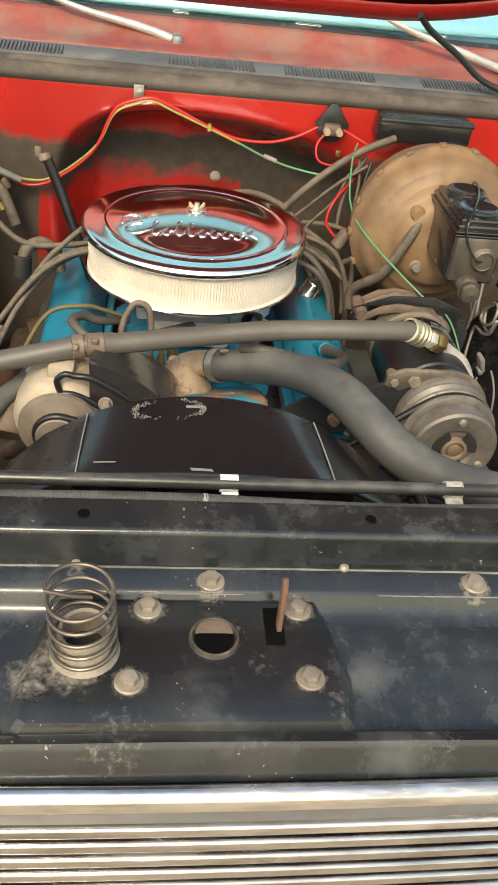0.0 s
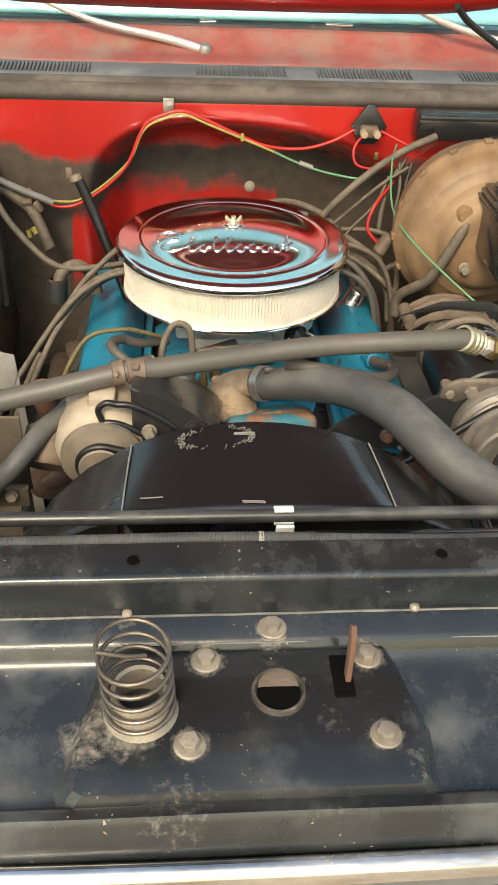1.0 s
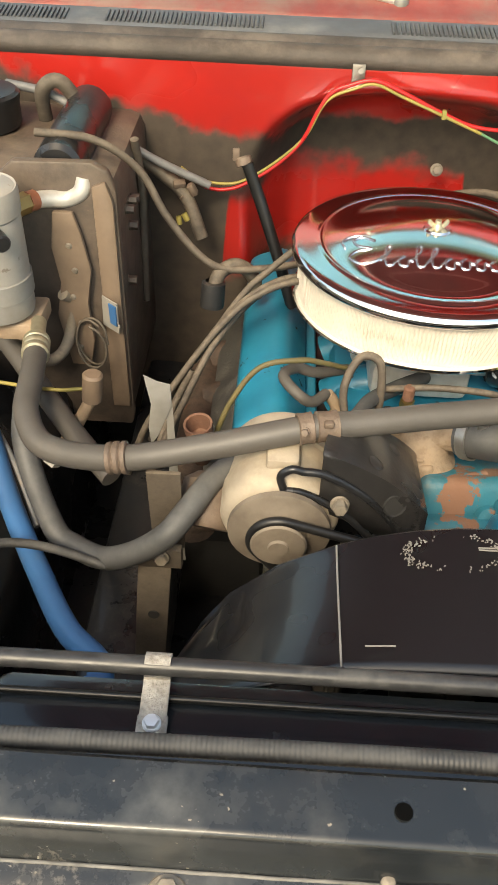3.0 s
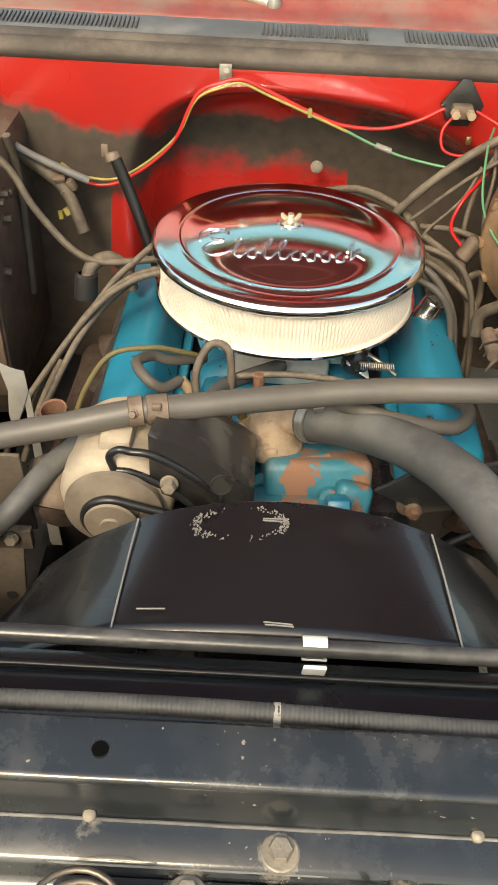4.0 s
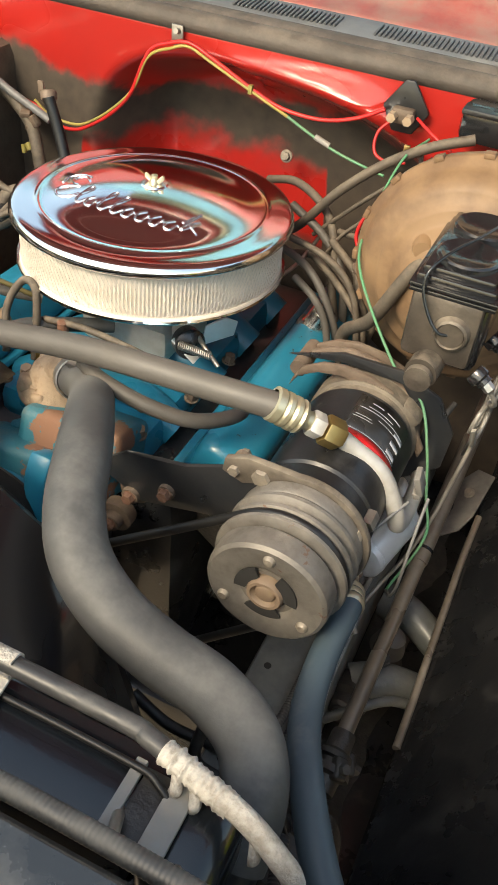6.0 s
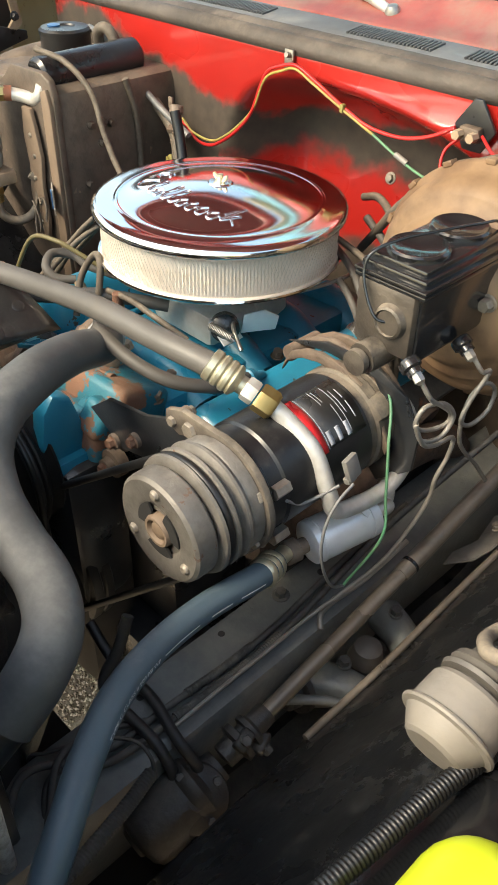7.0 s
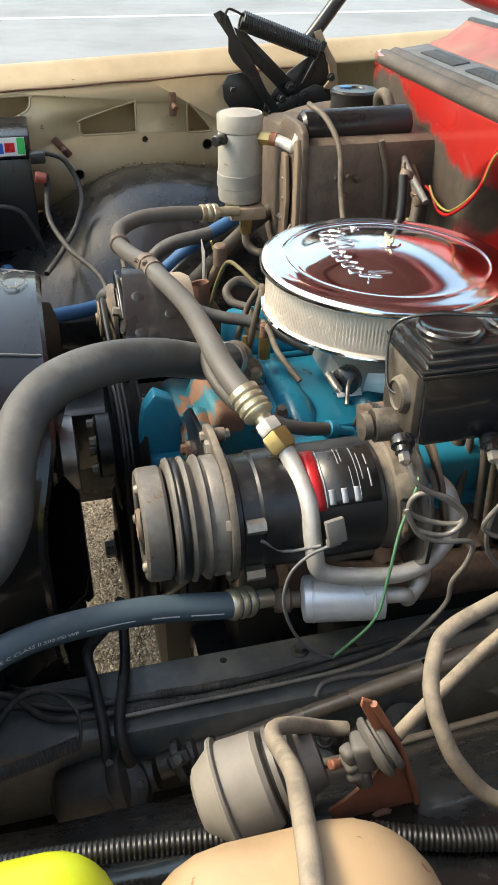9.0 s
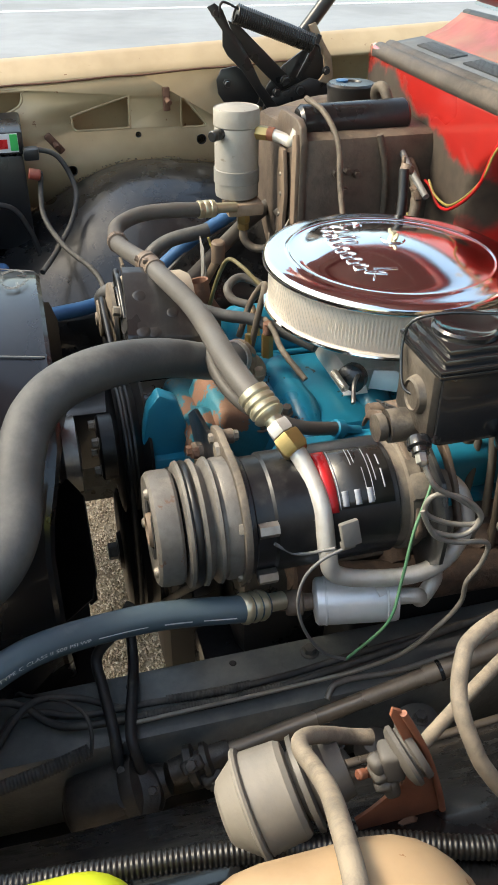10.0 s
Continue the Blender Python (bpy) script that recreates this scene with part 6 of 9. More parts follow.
# ---- air conditioning compressor ----
def compressor():
    ax = unit((0.0, 1.0, 0.0))
    o = vec((0.347, 0.80, 0.876))
    t = thing("compressor", (0.347, 0.95, 0.78), "black cylindrical air conditioning compressor with grey clutch", "compressor")
    g = Geo()
    g.lathe([(0, 0.085), (0.060, 0.085), (0.0635, 0.088), (0.0635, 0.098), (0.061, 0.100), (0.061, 0.118), (0.0635, 0.121), (0.0635, 0.250), (0.061, 0.252), (0, 0.253)], o, ax, 48)
    part("body", g, COMPRESSOR_BLACK, t, "dusty black cylindrical body")
    g = Geo()
    g.lathe([(0.060, 0.251), (0.061, 0.262), (0.0645, 0.264), (0.0645, 0.278), (0.062, 0.281), (0.062, 0.287), (0.0645, 0.290), (0.060, 0.300), (0.035, 0.304), (0.033, 0.312), (0, 0.313)], o, ax, 48)
    g.box(o + vec((0.045, 0.285, 0.035)), (0.030, 0.045, 0.024), 0.006, (0, 40, 0))
    part("rear_head", g, REAR_DUST, t, "tan dusty rear head of the compressor")
    g = Geo()
    g.lathe([(0.028, 0.030), (0.062, 0.030), (0.066, 0.032), (0.067, 0.035), (0.060, 0.040), (0.059, 0.042), (0.0662, 0.047), (0.067, 0.050), (0.060, 0.055), (0.059, 0.057), (0.0662, 0.062), (0.067, 0.065), (0.0635, 0.067), (0.063, 0.070), (0.0645, 0.072), (0.0645, 0.084), (0.05, 0.086)], o, ax, 56)
    part("pulley", g, DULL_STEEL, t, "grooved steel clutch pulley")
    g = Geo()
    prof = [(0.020, 0.006), (0.028, 0.006), (0.030, 0.003), (0.034, 0.001), (0.056, 0.0), (0.0595, 0.003), (0.0605, 0.008), (0.0605, 0.024), (0.058, 0.027), (0.03, 0.028)]
    g.lathe(prof, o, ax, 56)
    part("clutch_plate", g, DULL_STEEL, t, "worn grey clutch face")
    g = Geo()
    g.lathe([(0, -0.001), (0.008, -0.001), (0.0095, 0.0), (0.0105, 0.003), (0.0135, -0.003), (0.0165, -0.003), (0.018, 0.0), (0.0185, 0.010), (0.021, 0.012)], o, ax, 32)
    part("hub", g, BROWN_FLANGE, t, "brown clutch hub with a sunken nut")
    for i in range(3):
        a = radians(90 + i * 120)
        b = Geo()
        b.lathe([(0, -0.003), (0.004, -0.0025), (0.006, 0.0), (0.006, 0.003), (0, 0.003)], o + vec((0.046 * math.cos(a), -0.001, 0.046 * math.sin(a))), ax, 14)
        part("rivet", b, BOLT, t)
        w = Geo()
        a0, a1 = a + 0.42, a + 1.67
        poly = [(0.020 * math.cos(a0), 0.020 * math.sin(a0))] + [(0.031 * math.cos(a0 + (a1 - a0) * k / 8), 0.031 * math.sin(a0 + (a1 - a0) * k / 8)) for k in range(9)] + [(0.020 * math.cos(a1), 0.020 * math.sin(a1))]
        w.prism(poly, o + vec((0, 0.0025, 0)), (1, 0, 0), (0, 0, 1), 0.0022)
        part("window", w, DARK_VOID, t)
    # label: black field, red edge, pale bars
    def wrap(y0, y1, a0, a1, r, mt, name, lab=""):
        q = Geo()
        n = 10
        vs = []
        for y in (y0 + 0.010, y1 + 0.010):
            for k in range(n + 1):
                a = radians(a0 + (a1 - a0) * k / n)
                vs.append(o + vec((r * math.cos(a), y, r * math.sin(a))))
        q.add(vs, [(k, k + 1, n + 2 + k, n + 1 + k) for k in range(n)])
        part(name, q, mt, t, lab, solid=0.0003, recalc=False)

    wrap(0.166, 0.235, 30, 92, 0.06395, LABEL_BLACK, "label", "black maker's label")
    wrap(0.160, 0.174, 28, 92, 0.0643, LABEL_RED, "label_stripe", "red stripe of the label")
    for i in range(3):
        wrap(0.179 + 0.0135 * i, 0.1855 + 0.0135 * i, 32, 46, 0.0644, LABEL_PALE, "label_bar")
    for y0, y1, a0, a1 in ((0.1755, 0.1768, 30, 90), (0.206, 0.2067, 34, 66), (0.213, 0.2138, 34, 88), (0.2175, 0.2185, 52, 80), (0.225, 0.2268, 44, 62), (0.225, 0.2268, 66, 78), (0.196, 0.1968, 70, 90), (0.200, 0.2008, 72, 88)):
        wrap(y0, y1, a0, a1, 0.0644, LABEL_PALE, "label_line")
    # mounting plates
    g = Geo()
    poly = [(-0.24, -0.02), (-0.20, 0.012), (-0.13, 0.025), (-0.07, 0.052), (-0.02, 0.068), (0.03, 0.062), (0.062, 0.030), (0.066, 0.0), (0.058, -0.04), (0.03, -0.075), (-0.02, -0.085), (-0.06, -0.07), (-0.10, -0.03), (-0.18, -0.05)]
    g.prism(poly, o + vec((0, 0.094, 0)), (1, 0, 0), (0, 0, 1), 0.006, 0.0012)
    part("front_bracket", g, BLACK_DIRTY, t, "dusty black front mounting bracket")
    for x, z in ((0.300, 0.929), (0.398, 0.902), (0.395, 0.84)):
        b = Geo()
        b.hexbolt((x, 0.891, z), (0, -1, 0), 0.0165, 0.024, 0.011)
        part("bolt", b, BOLT, t, "dusty pale bolt head")
    for x, z in ((0.405, 0.900), (0.405, 0.838)):
        b = Geo()
        b.lathe([(0, 0), (0.008, 0), (0.008, 0.02), (0, 0.02)], (x, 0.90, z), (0, 1, 0), 6)
        part("nut", b, STEEL, t)
    for x, z, r in ((0.1545, 0.831, 0.018), (0.198, 0.857, 0.017), (0.128, 0.775, 0.020)):
        b = Geo()
        b.lathe([(0, -0.012), (r * 0.55, -0.012), (r * 0.6, -0.002), (r, -0.001), (r, 0.014), (0, 0.015)], (x, 0.895, z), (0, 1, 0), 18)
        part("bracket_boss", b, CAST_DARK, t)
        b = Geo()
        b.hexbolt((x, 0.884, z), (0, -1, 0), 0.012, 0.016, 0.008)
        part("bolt", b, RUST, t, "rusty bracket bolt")
    b = Geo()
    b.tube([(0.212, 0.8925, 0.879), (0.235, 0.8925, 0.892), (0.258, 0.8925, 0.903)], 0.0042, n=10)
    part("adjuster_slot", b, HOLE, t, "dark adjuster slot")
    g = Geo()
    g.prism([(-0.10, 0.055), (-0.04, 0.078), (0.03, 0.080), (0.075, 0.060), (0.098, 0.02), (0.095, -0.03), (0.05, -0.07), (0.03, -0.05), (0.062, -0.02), (0.066, 0.02), (0.03, 0.064), (-0.04, 0.066)], o + vec((0, 0.288, 0)), (1, 0, 0), (0, 0, 1), 0.005, 0.001)
    part("rear_bracket", g, BLACK_DIRTY, t, "dusty dark rear bracket")
    for y, dz in ((1.072, -0.004), (1.094, 0.004), (1.116, 0.0)):
        g = Geo()
        top = [(0.258, 0.918), (0.268, 0.936), (0.29, 0.949), (0.315, 0.954), (0.345, 0.951), (0.372, 0.940), (0.40, 0.915), (0.42, 0.88)]
        low = [(x2 - 0.004, z2 - 0.014) for x2, z2 in reversed(top)]
        g.prism([(x2, z2 + dz) for x2, z2 in top + low], (0, y, 0), (1, 0, 0), (0, 0, 1), 0.006, 0.0015)
        part("bracket_rib", g, CAST_DARK, t, "rusty brown curved bracket rib")
    g = Geo()
    g.tube([(0.262, 1.07, 0.925), (0.262, 1.12, 0.925)], 0.010, n=14)
    part("bracket_boss", g, CAST_DARK, t)
    g = Geo()
    outer = [(0.0705 * math.cos(radians(q)), 0.0705 * math.sin(radians(q))) for q in range(-60, 101, 10)]
    inner = [(0.061 * math.cos(radians(q)), 0.061 * math.sin(radians(q))) for q in range(100, -61, -10)]
    g.prism(outer + [(-0.035, 0.070), (-0.062, 0.070), (-0.086, 0.060), (-0.088, 0.044), (-0.066, 0.036)] + inner, o + vec((0, 0.0925, 0)), (1, 0, 0), (0, 0, 1), 0.008, 0.0012)
    part("clamp_plate", g, REAR_DUST, t, "dusty brown steel clamp plate with a lug")
    g = Geo()
    g.tube([(0.272, 0.888, 0.926), (0.272, 0.906, 0.926)], 0.0085, n=14)
    part("lug_boss", g, CAST_DARK, t)
    for x, z, y in ((0.272, 0.926, 0.887), (0.272, 0.926, 0.906)):
        b = Geo()
        b.hexbolt((x, y, z), (0, -1 if y < 0.9 else 1, 0), 0.0105, 0.016, 0.007)
        part("bolt", b, BOLT, t)

    c = Geo()
    c.box((0.434, 0.984, 0.904), (0.007, 0.020, 0.026), 0.0018, (6, -18, 5))
    c.box((0.435, 0.982, 0.891), (0.008, 0.014, 0.008), 0.0015, (6, -18, 5))
    part("connector", c, CONN_GREY, t, "grey clutch wiring connector")
    # muffler and its hose
    m = thing("inline_muffler", (0.40, 1.01, 0.76), "small silver refrigerant muffler beside the compressor", "muffler")
    g = Geo()
    a, b2 = vec((0.397, 0.965, 0.780)), vec((0.419, 1.055, 0.786))
    d = unit(b2 - a)
    g.lathe([(0.0, 0), (0.012, 0.0), (0.0225, 0.0015), (0.0258, 0.004), (0.0262, 0.007), (0.0262, 0.086), (0.025, 0.0905), (0.012, 0.0935), (0, 0.094)], a, d, 28)
    part("can", g, ALU_CLEAN, m, "bright silver can")
    for q in (0.013, 0.079):
        g = Geo()
        g.lathe([(0.0260, -0.0015), (0.0269, -0.0008), (0.0269, 0.0008), (0.0260, 0.0015)], a + d * q, d, 28)
        part("seam", g, ALU_CLEAN, m)
    g = Geo()
    g.box(a + d * 0.068 + vec((0.012, 0, 0.0243)), (0.014, 0.013, 0.0012), 0.0004, (0, 28, 14))
    part("tag", g, LABEL_WHITE, m, "small white paper tag")
    g = Geo()
    g.tube([b2 - d * 0.004, b2 + d * 0.02, (0.412, 1.087, 0.768), (0.404, 1.103, 0.781), (0.392, 1.112, 0.785), (0.375, 1.115, 0.83)], 0.009, n=12)
    part("pipe", g, ALU, m)
    g = Geo()
    g.lathe([(0, 0), (0.013, 0.0), (0.014, 0.003), (0.014, 0.018), (0.010, 0.02), (0.009, 0.032), (0.0, 0.032)], a - d * 0.030, d, 16)
    part("nut", g, CAST_DARK, m, "brown fitting nut")
    g = Geo()
    g.tube([a - d * 0.06, a], 0.0085, n=12)
    part("neck", g, CAST_DARK, m)
    h = thing("suction_hose", (0.42, 0.75, 0.80), "dark blue refrigerant hose with white print", "hose")
    g = Geo()
    pts = [(0.4035, 0.908, 0.797), (0.4105, 0.8829, 0.8035), (0.4117, 0.8015, 0.8164), (0.4212, 0.7335, 0.8243), (0.4458, 0.6718, 0.8377), (0.4759, 0.6212, 0.8384), (0.5112, 0.5748, 0.8358), (0.54, 0.53, 0.82)]
    g.tube(pts, 0.0145, n=18, steps=10)
    part("hose", g, BLUE_HOSE, h)
    g = Geo()
    p = vec(pts[1])
    d = unit(vec(pts[0]) - p)
    prof = [(0.0145, -0.004)]
    for k in range(3):
        prof += [(0.0162, -0.002 + k * 0.0095), (0.0172, 0.0015 + k * 0.0095), (0.0162, 0.005 + k * 0.0095), (0.0142, 0.007 + k * 0.0095)]
    prof += [(0.010, 0.030), (0.010, 0.05), (0, 0.05)]
    g.lathe(prof, p, d, 20)
    part("ferrule", g, FERRULE, h, "crimped pale zinc ferrule")
    # white print along the hose
    line = spline(pts, 12)[::-1]

    def on_hose(y, lift):
        def centre(v):
            return vec([np.interp(v, line[:, 1], line[:, 0]), v, np.interp(v, line[:, 1], line[:, 2])])

        along = unit(centre(y + 0.004) - centre(y - 0.004))
        side = unit(np.cross(along, (0, 0, 1)))
        up = np.cross(side, along)
        a = radians(4) + lift / 0.0145
        return centre(y) + (side * math.cos(a) + up * math.sin(a)) * 0.0148

    cu = bpy.data.curves.new("print", "FONT")
    cu.body = "TYPE C CLASS II 500 PSI WP"
    cu.resolution_u = 2
    tmp = bpy.data.objects.new("print", cu)
    me = tmp.to_mesh()
    co = [v.co.copy() for v in me.vertices]
    wide = max(v.x for v in co)
    q = Geo()
    q.add([on_hose(0.634 + v.x / wide * 0.087, v.y * 0.0052) for v in co], [tuple(f.vertices) for f in me.polygons])
    tmp.to_mesh_clear()
    bpy.data.objects.remove(tmp)
    bpy.data.curves.remove(cu)
    part("print", q, LABEL_WHITE, h, "white lettering on the hose", recalc=False)
    for y0, y1, l0, l1 in ((0.729, 0.780, 0.001, 0.002), (0.797, 0.826, 0.0, 0.0016), (0.838, 0.872, 0.0002, 0.0016)):
        q = Geo()
        q.sheet(lambda y, l: on_hose(y, l), [y0 + (y1 - y0) * k / 6 for k in range(7)], [l0, l1])
        part("print_bar", q, LABEL_WHITE, h, recalc=False)


compressor()


# ---- alternator, brackets, pulleys and belts ----
def alternator():
    o = vec((-0.178, 0.83, 0.868))
    ax = (0, 1, 0)
    t = thing("alternator", (-0.178, 0.88, 0.80), "dusty tan aluminium alternator beside the fan shroud", "alternator")
    g = Geo()
    g.lathe([(0.012, 0.0), (0.030, 0.001), (0.036, 0.004), (0.048, 0.006), (0.058, 0.012), (0.0625, 0.022), (0.0625, 0.05), (0.060, 0.052), (0.060, 0.075), (0.0625, 0.078), (0.0625, 0.11), (0.056, 0.122), (0.02, 0.126), (0, 0.126)], o, ax, 44)
    g.box(o + vec((0.0, 0.05, 0.062)), (0.035, 0.05, 0.02), 0.006)
    part("case", g, ALT_TAN, t)
    g = Geo()
    g.lathe([(0, -0.028), (0.010, -0.028), (0.011, -0.025), (0.027, -0.024), (0.029, -0.022), (0.025, -0.017), (0.029, -0.012), (0.028, -0.0105), (0.014, -0.010), (0.014, 0.002)], o, ax, 36)
    part("pulley", g, FAN_DUST, t)
    g = Geo()
    g.lathe([(0.014, -0.010), (0.030, -0.010), (0.034, -0.007), (0.048, -0.006), (0.053, -0.004), (0.0535, 0.002), (0.050, 0.003), (0.014, 0.003)], o, ax, 44)
    part("fan", g, FAN_DUST, t, "brown dusty cooling fan disc")
    g = Geo()
    g.lathe([(0, 0), (0.03, 0.0), (0.036, 0.01), (0.034, 0.05), (0.02, 0.06), (0, 0.06)], (-0.258, 0.865, 0.825), (0.1, 0.6, 0.5), 14)
    part("scaled_casting", g, CAST_DARK, t, "flaking rusty lug")
    # slotted adjuster arm
    t2 = thing("alternator_bracket", (-0.08, 0.88, 0.86), "black pressed steel alternator bracket with slotted arm", "bracket")
    g = Geo()

    def pl(u, v):
        a, b, c, d = vec((-0.140, 0.844, 0.964)), vec((-0.130, 0.905, 0.961)), vec((-0.030, 0.834, 0.899)), vec((-0.030, 0.942, 0.885))
        p = (a * (1 - u) + c * u) * (1 - v) + (b * (1 - u) + d * u) * v
        p[2] += 0.006 * math.sin(math.pi * u)
        p[0] += 0.008 * math.sin(math.pi * u)
        return p

    us, vs_ = [i / 10 for i in range(11)], [i / 6 for i in range(7)]
    g.sheet(pl, us, vs_)
    g.sheet(lambda u, k: pl(u, 0) - vec((0, 0.004 * k, 0.075 * k)), us, [0, 0.06, 0.5, 1])
    part("plate", g, BRACKET_BLACK, t2, solid=0.004)
    nrm = unit(np.cross(pl(0.6, 0.5) - pl(0.4, 0.5), pl(0.5, 0.6) - pl(0.5, 0.4)))
    nrm = nrm if nrm[0] > 0 else -nrm
    for u, v, r in ((0.42, 0.25, 0.011), (0.62, 0.72, 0.010), (0.86, 0.22, 0.012), (0.86, 0.36, 0.012)):
        h = Geo()
        h.lathe([(0, 0.0009), (r * 0.4, 0.0008), (r * 0.75, 0.0004), (r * 0.9, -0.0004)], pl(u, v), nrm, 20)
        part("pressed_dent", h, BRACKET_BLACK, t2)
    g = Geo()
    g.lathe([(0, 0.0), (0.010, 0.0), (0.0115, 0.0015), (0.0125, 0)], pl(0.62, 0.02) + vec((0, -0.005, -0.022)), (0.2, -1, 0.3), 20)
    part("hole", g, DARK_VOID, t2)
    g = Geo()
    arc = [(-0.168, 0.930), (-0.150, 0.928), (-0.125, 0.915), (-0.098, 0.894), (-0.076, 0.868), (-0.066, 0.848)]
    up = [(x + 0.010, z + 0.014) for x, z in arc]
    dn = [(x - 0.008, z - 0.013) for x, z in arc]
    for band in (up, dn):
        g.tube([(x, 0.838, z) for x, z in band], 0.0042, n=8)
    g.tube([(-0.158, 0.838, 0.944), (-0.170, 0.838, 0.946), (-0.180, 0.838, 0.936), (-0.176, 0.838, 0.917)], 0.0042, n=8)
    g.box((-0.064, 0.838, 0.846), (0.04, 0.005, 0.036), 0.002, (0, 50, 0))
    part("slotted_arm", g, PLASTIC_BLACK, t2)
    b = Geo()
    b.hexbolt((-0.119, 0.836, 0.904), (0, -1, 0.2), 0.013, 0.02, 0.012)
    part("bolt", b, BOLT, t2)


alternator()


def pulleys():
    t = thing("water_pump_pulley", (0, 0.8, 0.75), "black grooved water pump pulley and fan spacer", "pulley")
    g = Geo()
    g.lathe([(0.02, 0.0), (0.09, 0.0), (0.098, 0.003), (0.086, 0.012), (0.098, 0.021), (0.098, 0.024), (0.086, 0.033), (0.098, 0.042), (0.096, 0.046), (0.03, 0.047)], (0, 0.797, 0.750), (0, 1, 0), 44)
    part("pulley", g, PULLEY_BLACK, t)
    g = Geo()
    g.lathe([(0, -0.022), (0.044, -0.022), (0.048, -0.019), (0.048, 0.0), (0.0, 0.002)], (0, 0.797, 0.750), (0, 1, 0), 36)
    part("spacer", g, PULLEY_BLACK, t)
    for i in range(4):
        a = radians(45 + 90 * i)
        b = Geo()
        b.hexbolt((0.034 * math.cos(a), 0.775, 0.750 + 0.034 * math.sin(a)), (0, -1, 0), 0.013, 0.017, 0.01)
        part("bolt", b, BOLT, t)
    t = thing("crank_pulley", (0, 0.8, 0.47), "black grooved crankshaft pulley at the engine front", "pulley")
    g = Geo()
    g.lathe([(0, -0.010), (0.028, -0.010), (0.032, -0.004), (0.09, -0.004), (0.1, 0.0), (0.088, 0.010), (0.1, 0.020), (0.088, 0.030), (0.1, 0.040), (0.098, 0.05), (0, 0.05)], (0, 0.797, 0.550), (0, 1, 0), 44)
    part("pulley", g, PULLEY_BLACK, t)
    g = Geo()
    g.lathe([(0, 0.0515), (0.112, 0.0515), (0.116, 0.053), (0.118, 0.057), (0.118, 0.066), (0.115, 0.068), (0.115, 0.071), (0.118, 0.073), (0.118, 0.084), (0.112, 0.088), (0, 0.088)], (0, 0.797, 0.550), (0, 1, 0), 44)
    part("damper_ring", g, PULLEY_BLACK, t, "oily black vibration damper ring")
    g = Geo()
    g.hexbolt((0, 0.787, 0.550), (0, -1, 0), 0.024, 0.034, 0.016)
    part("bolt", g, GRIME, t, "greasy crankshaft bolt")

    def belt(c0, r0, c1, r1, y, label):
        (x0, z0), (x1, z1) = c0, c1
        d = math.hypot(x1 - x0, z1 - z0)
        th = math.atan2(z1 - z0, x1 - x0)
        al = math.acos((r0 - r1) / d)
        pts = []
        n = 16
        for k in range(n + 1):
            a = th + al + (2 * math.pi - 2 * al) * k / n
            pts.append((x0 + r0 * math.cos(a), y, z0 + r0 * math.sin(a)))
        for k in range(n + 1):
            a = th - al + 2 * al * k / n
            pts.append((x1 + r1 * math.cos(a), y, z1 + r1 * math.sin(a)))
        pts.append(pts[0])
        g = Geo()
        g.tube(pts, 0.005, n=8, smooth=False, cap=False)
        alone("drive_belt", g, PULLEY_BLACK, label, "belt", "engine drive belts")

    belt((0, 0.550), 0.094, (0.347, 0.876), 0.0615, 0.841, "dusty black V belt to the compressor clutch")
    belt((0, 0.750), 0.090, (0.0, 0.550), 0.092, 0.809, "black V belt between fan and crank pulleys")
    belt((0, 0.750), 0.090, (-0.178, 0.868), 0.029, 0.814, "black V belt to the alternator")


pulleys()


def underside():
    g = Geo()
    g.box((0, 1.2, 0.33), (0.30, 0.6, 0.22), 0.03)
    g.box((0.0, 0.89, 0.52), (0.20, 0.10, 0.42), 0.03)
    alone("oil_pan", g, DARK_VOID, "near-black engine sump and front cover", "sump")
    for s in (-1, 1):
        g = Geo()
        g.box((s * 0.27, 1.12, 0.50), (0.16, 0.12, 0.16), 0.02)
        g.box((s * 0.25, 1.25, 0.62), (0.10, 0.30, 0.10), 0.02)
        alone("engine_mount", g, DARK_VOID, "near-black engine mount on the chassis rail", "engine mount", "engine mounts")
        g = Geo()
        g.box((s * 0.48, 1.0, 0.46), (0.20, 1.4, 0.02), 0.004)
        alone("splash_panel", g, BLACK_DIRTY, "dirty black splash panel beside the rail", "splash panel", "splash panels", kind="structure")
    t = thing("radiator_strap", (-0.31, 0.86, 0.6), "dirty grey steel strap with bolt hole", "strap")
    g = Geo()
    g.box((-0.300, 0.868, 0.845), (0.036, 0.005, 0.13), 0.001, (6, 0, 0))
    g.box((-0.320, 0.848, 0.69), (0.038, 0.005, 0.19), 0.001, (-6, 4, 0))
    g.box((-0.308, 0.857, 0.783), (0.050, 0.012, 0.03), 0.002)
    part("strap", g, WIRE_TAN, t)
    b = Geo()
    b.hexbolt((-0.305, 0.848, 0.79), (0, -1, 0.2), 0.013, 0.018)
    part("bolt", b, BOLT, t)
    h = Geo()
    h.lathe([(0, 0.001), (0.006, 0.001), (0.007, 0)], (-0.318, 0.8435, 0.69), (0, -1, 0.1), 16)
    part("hole", h, DARK_VOID, t)


underside()


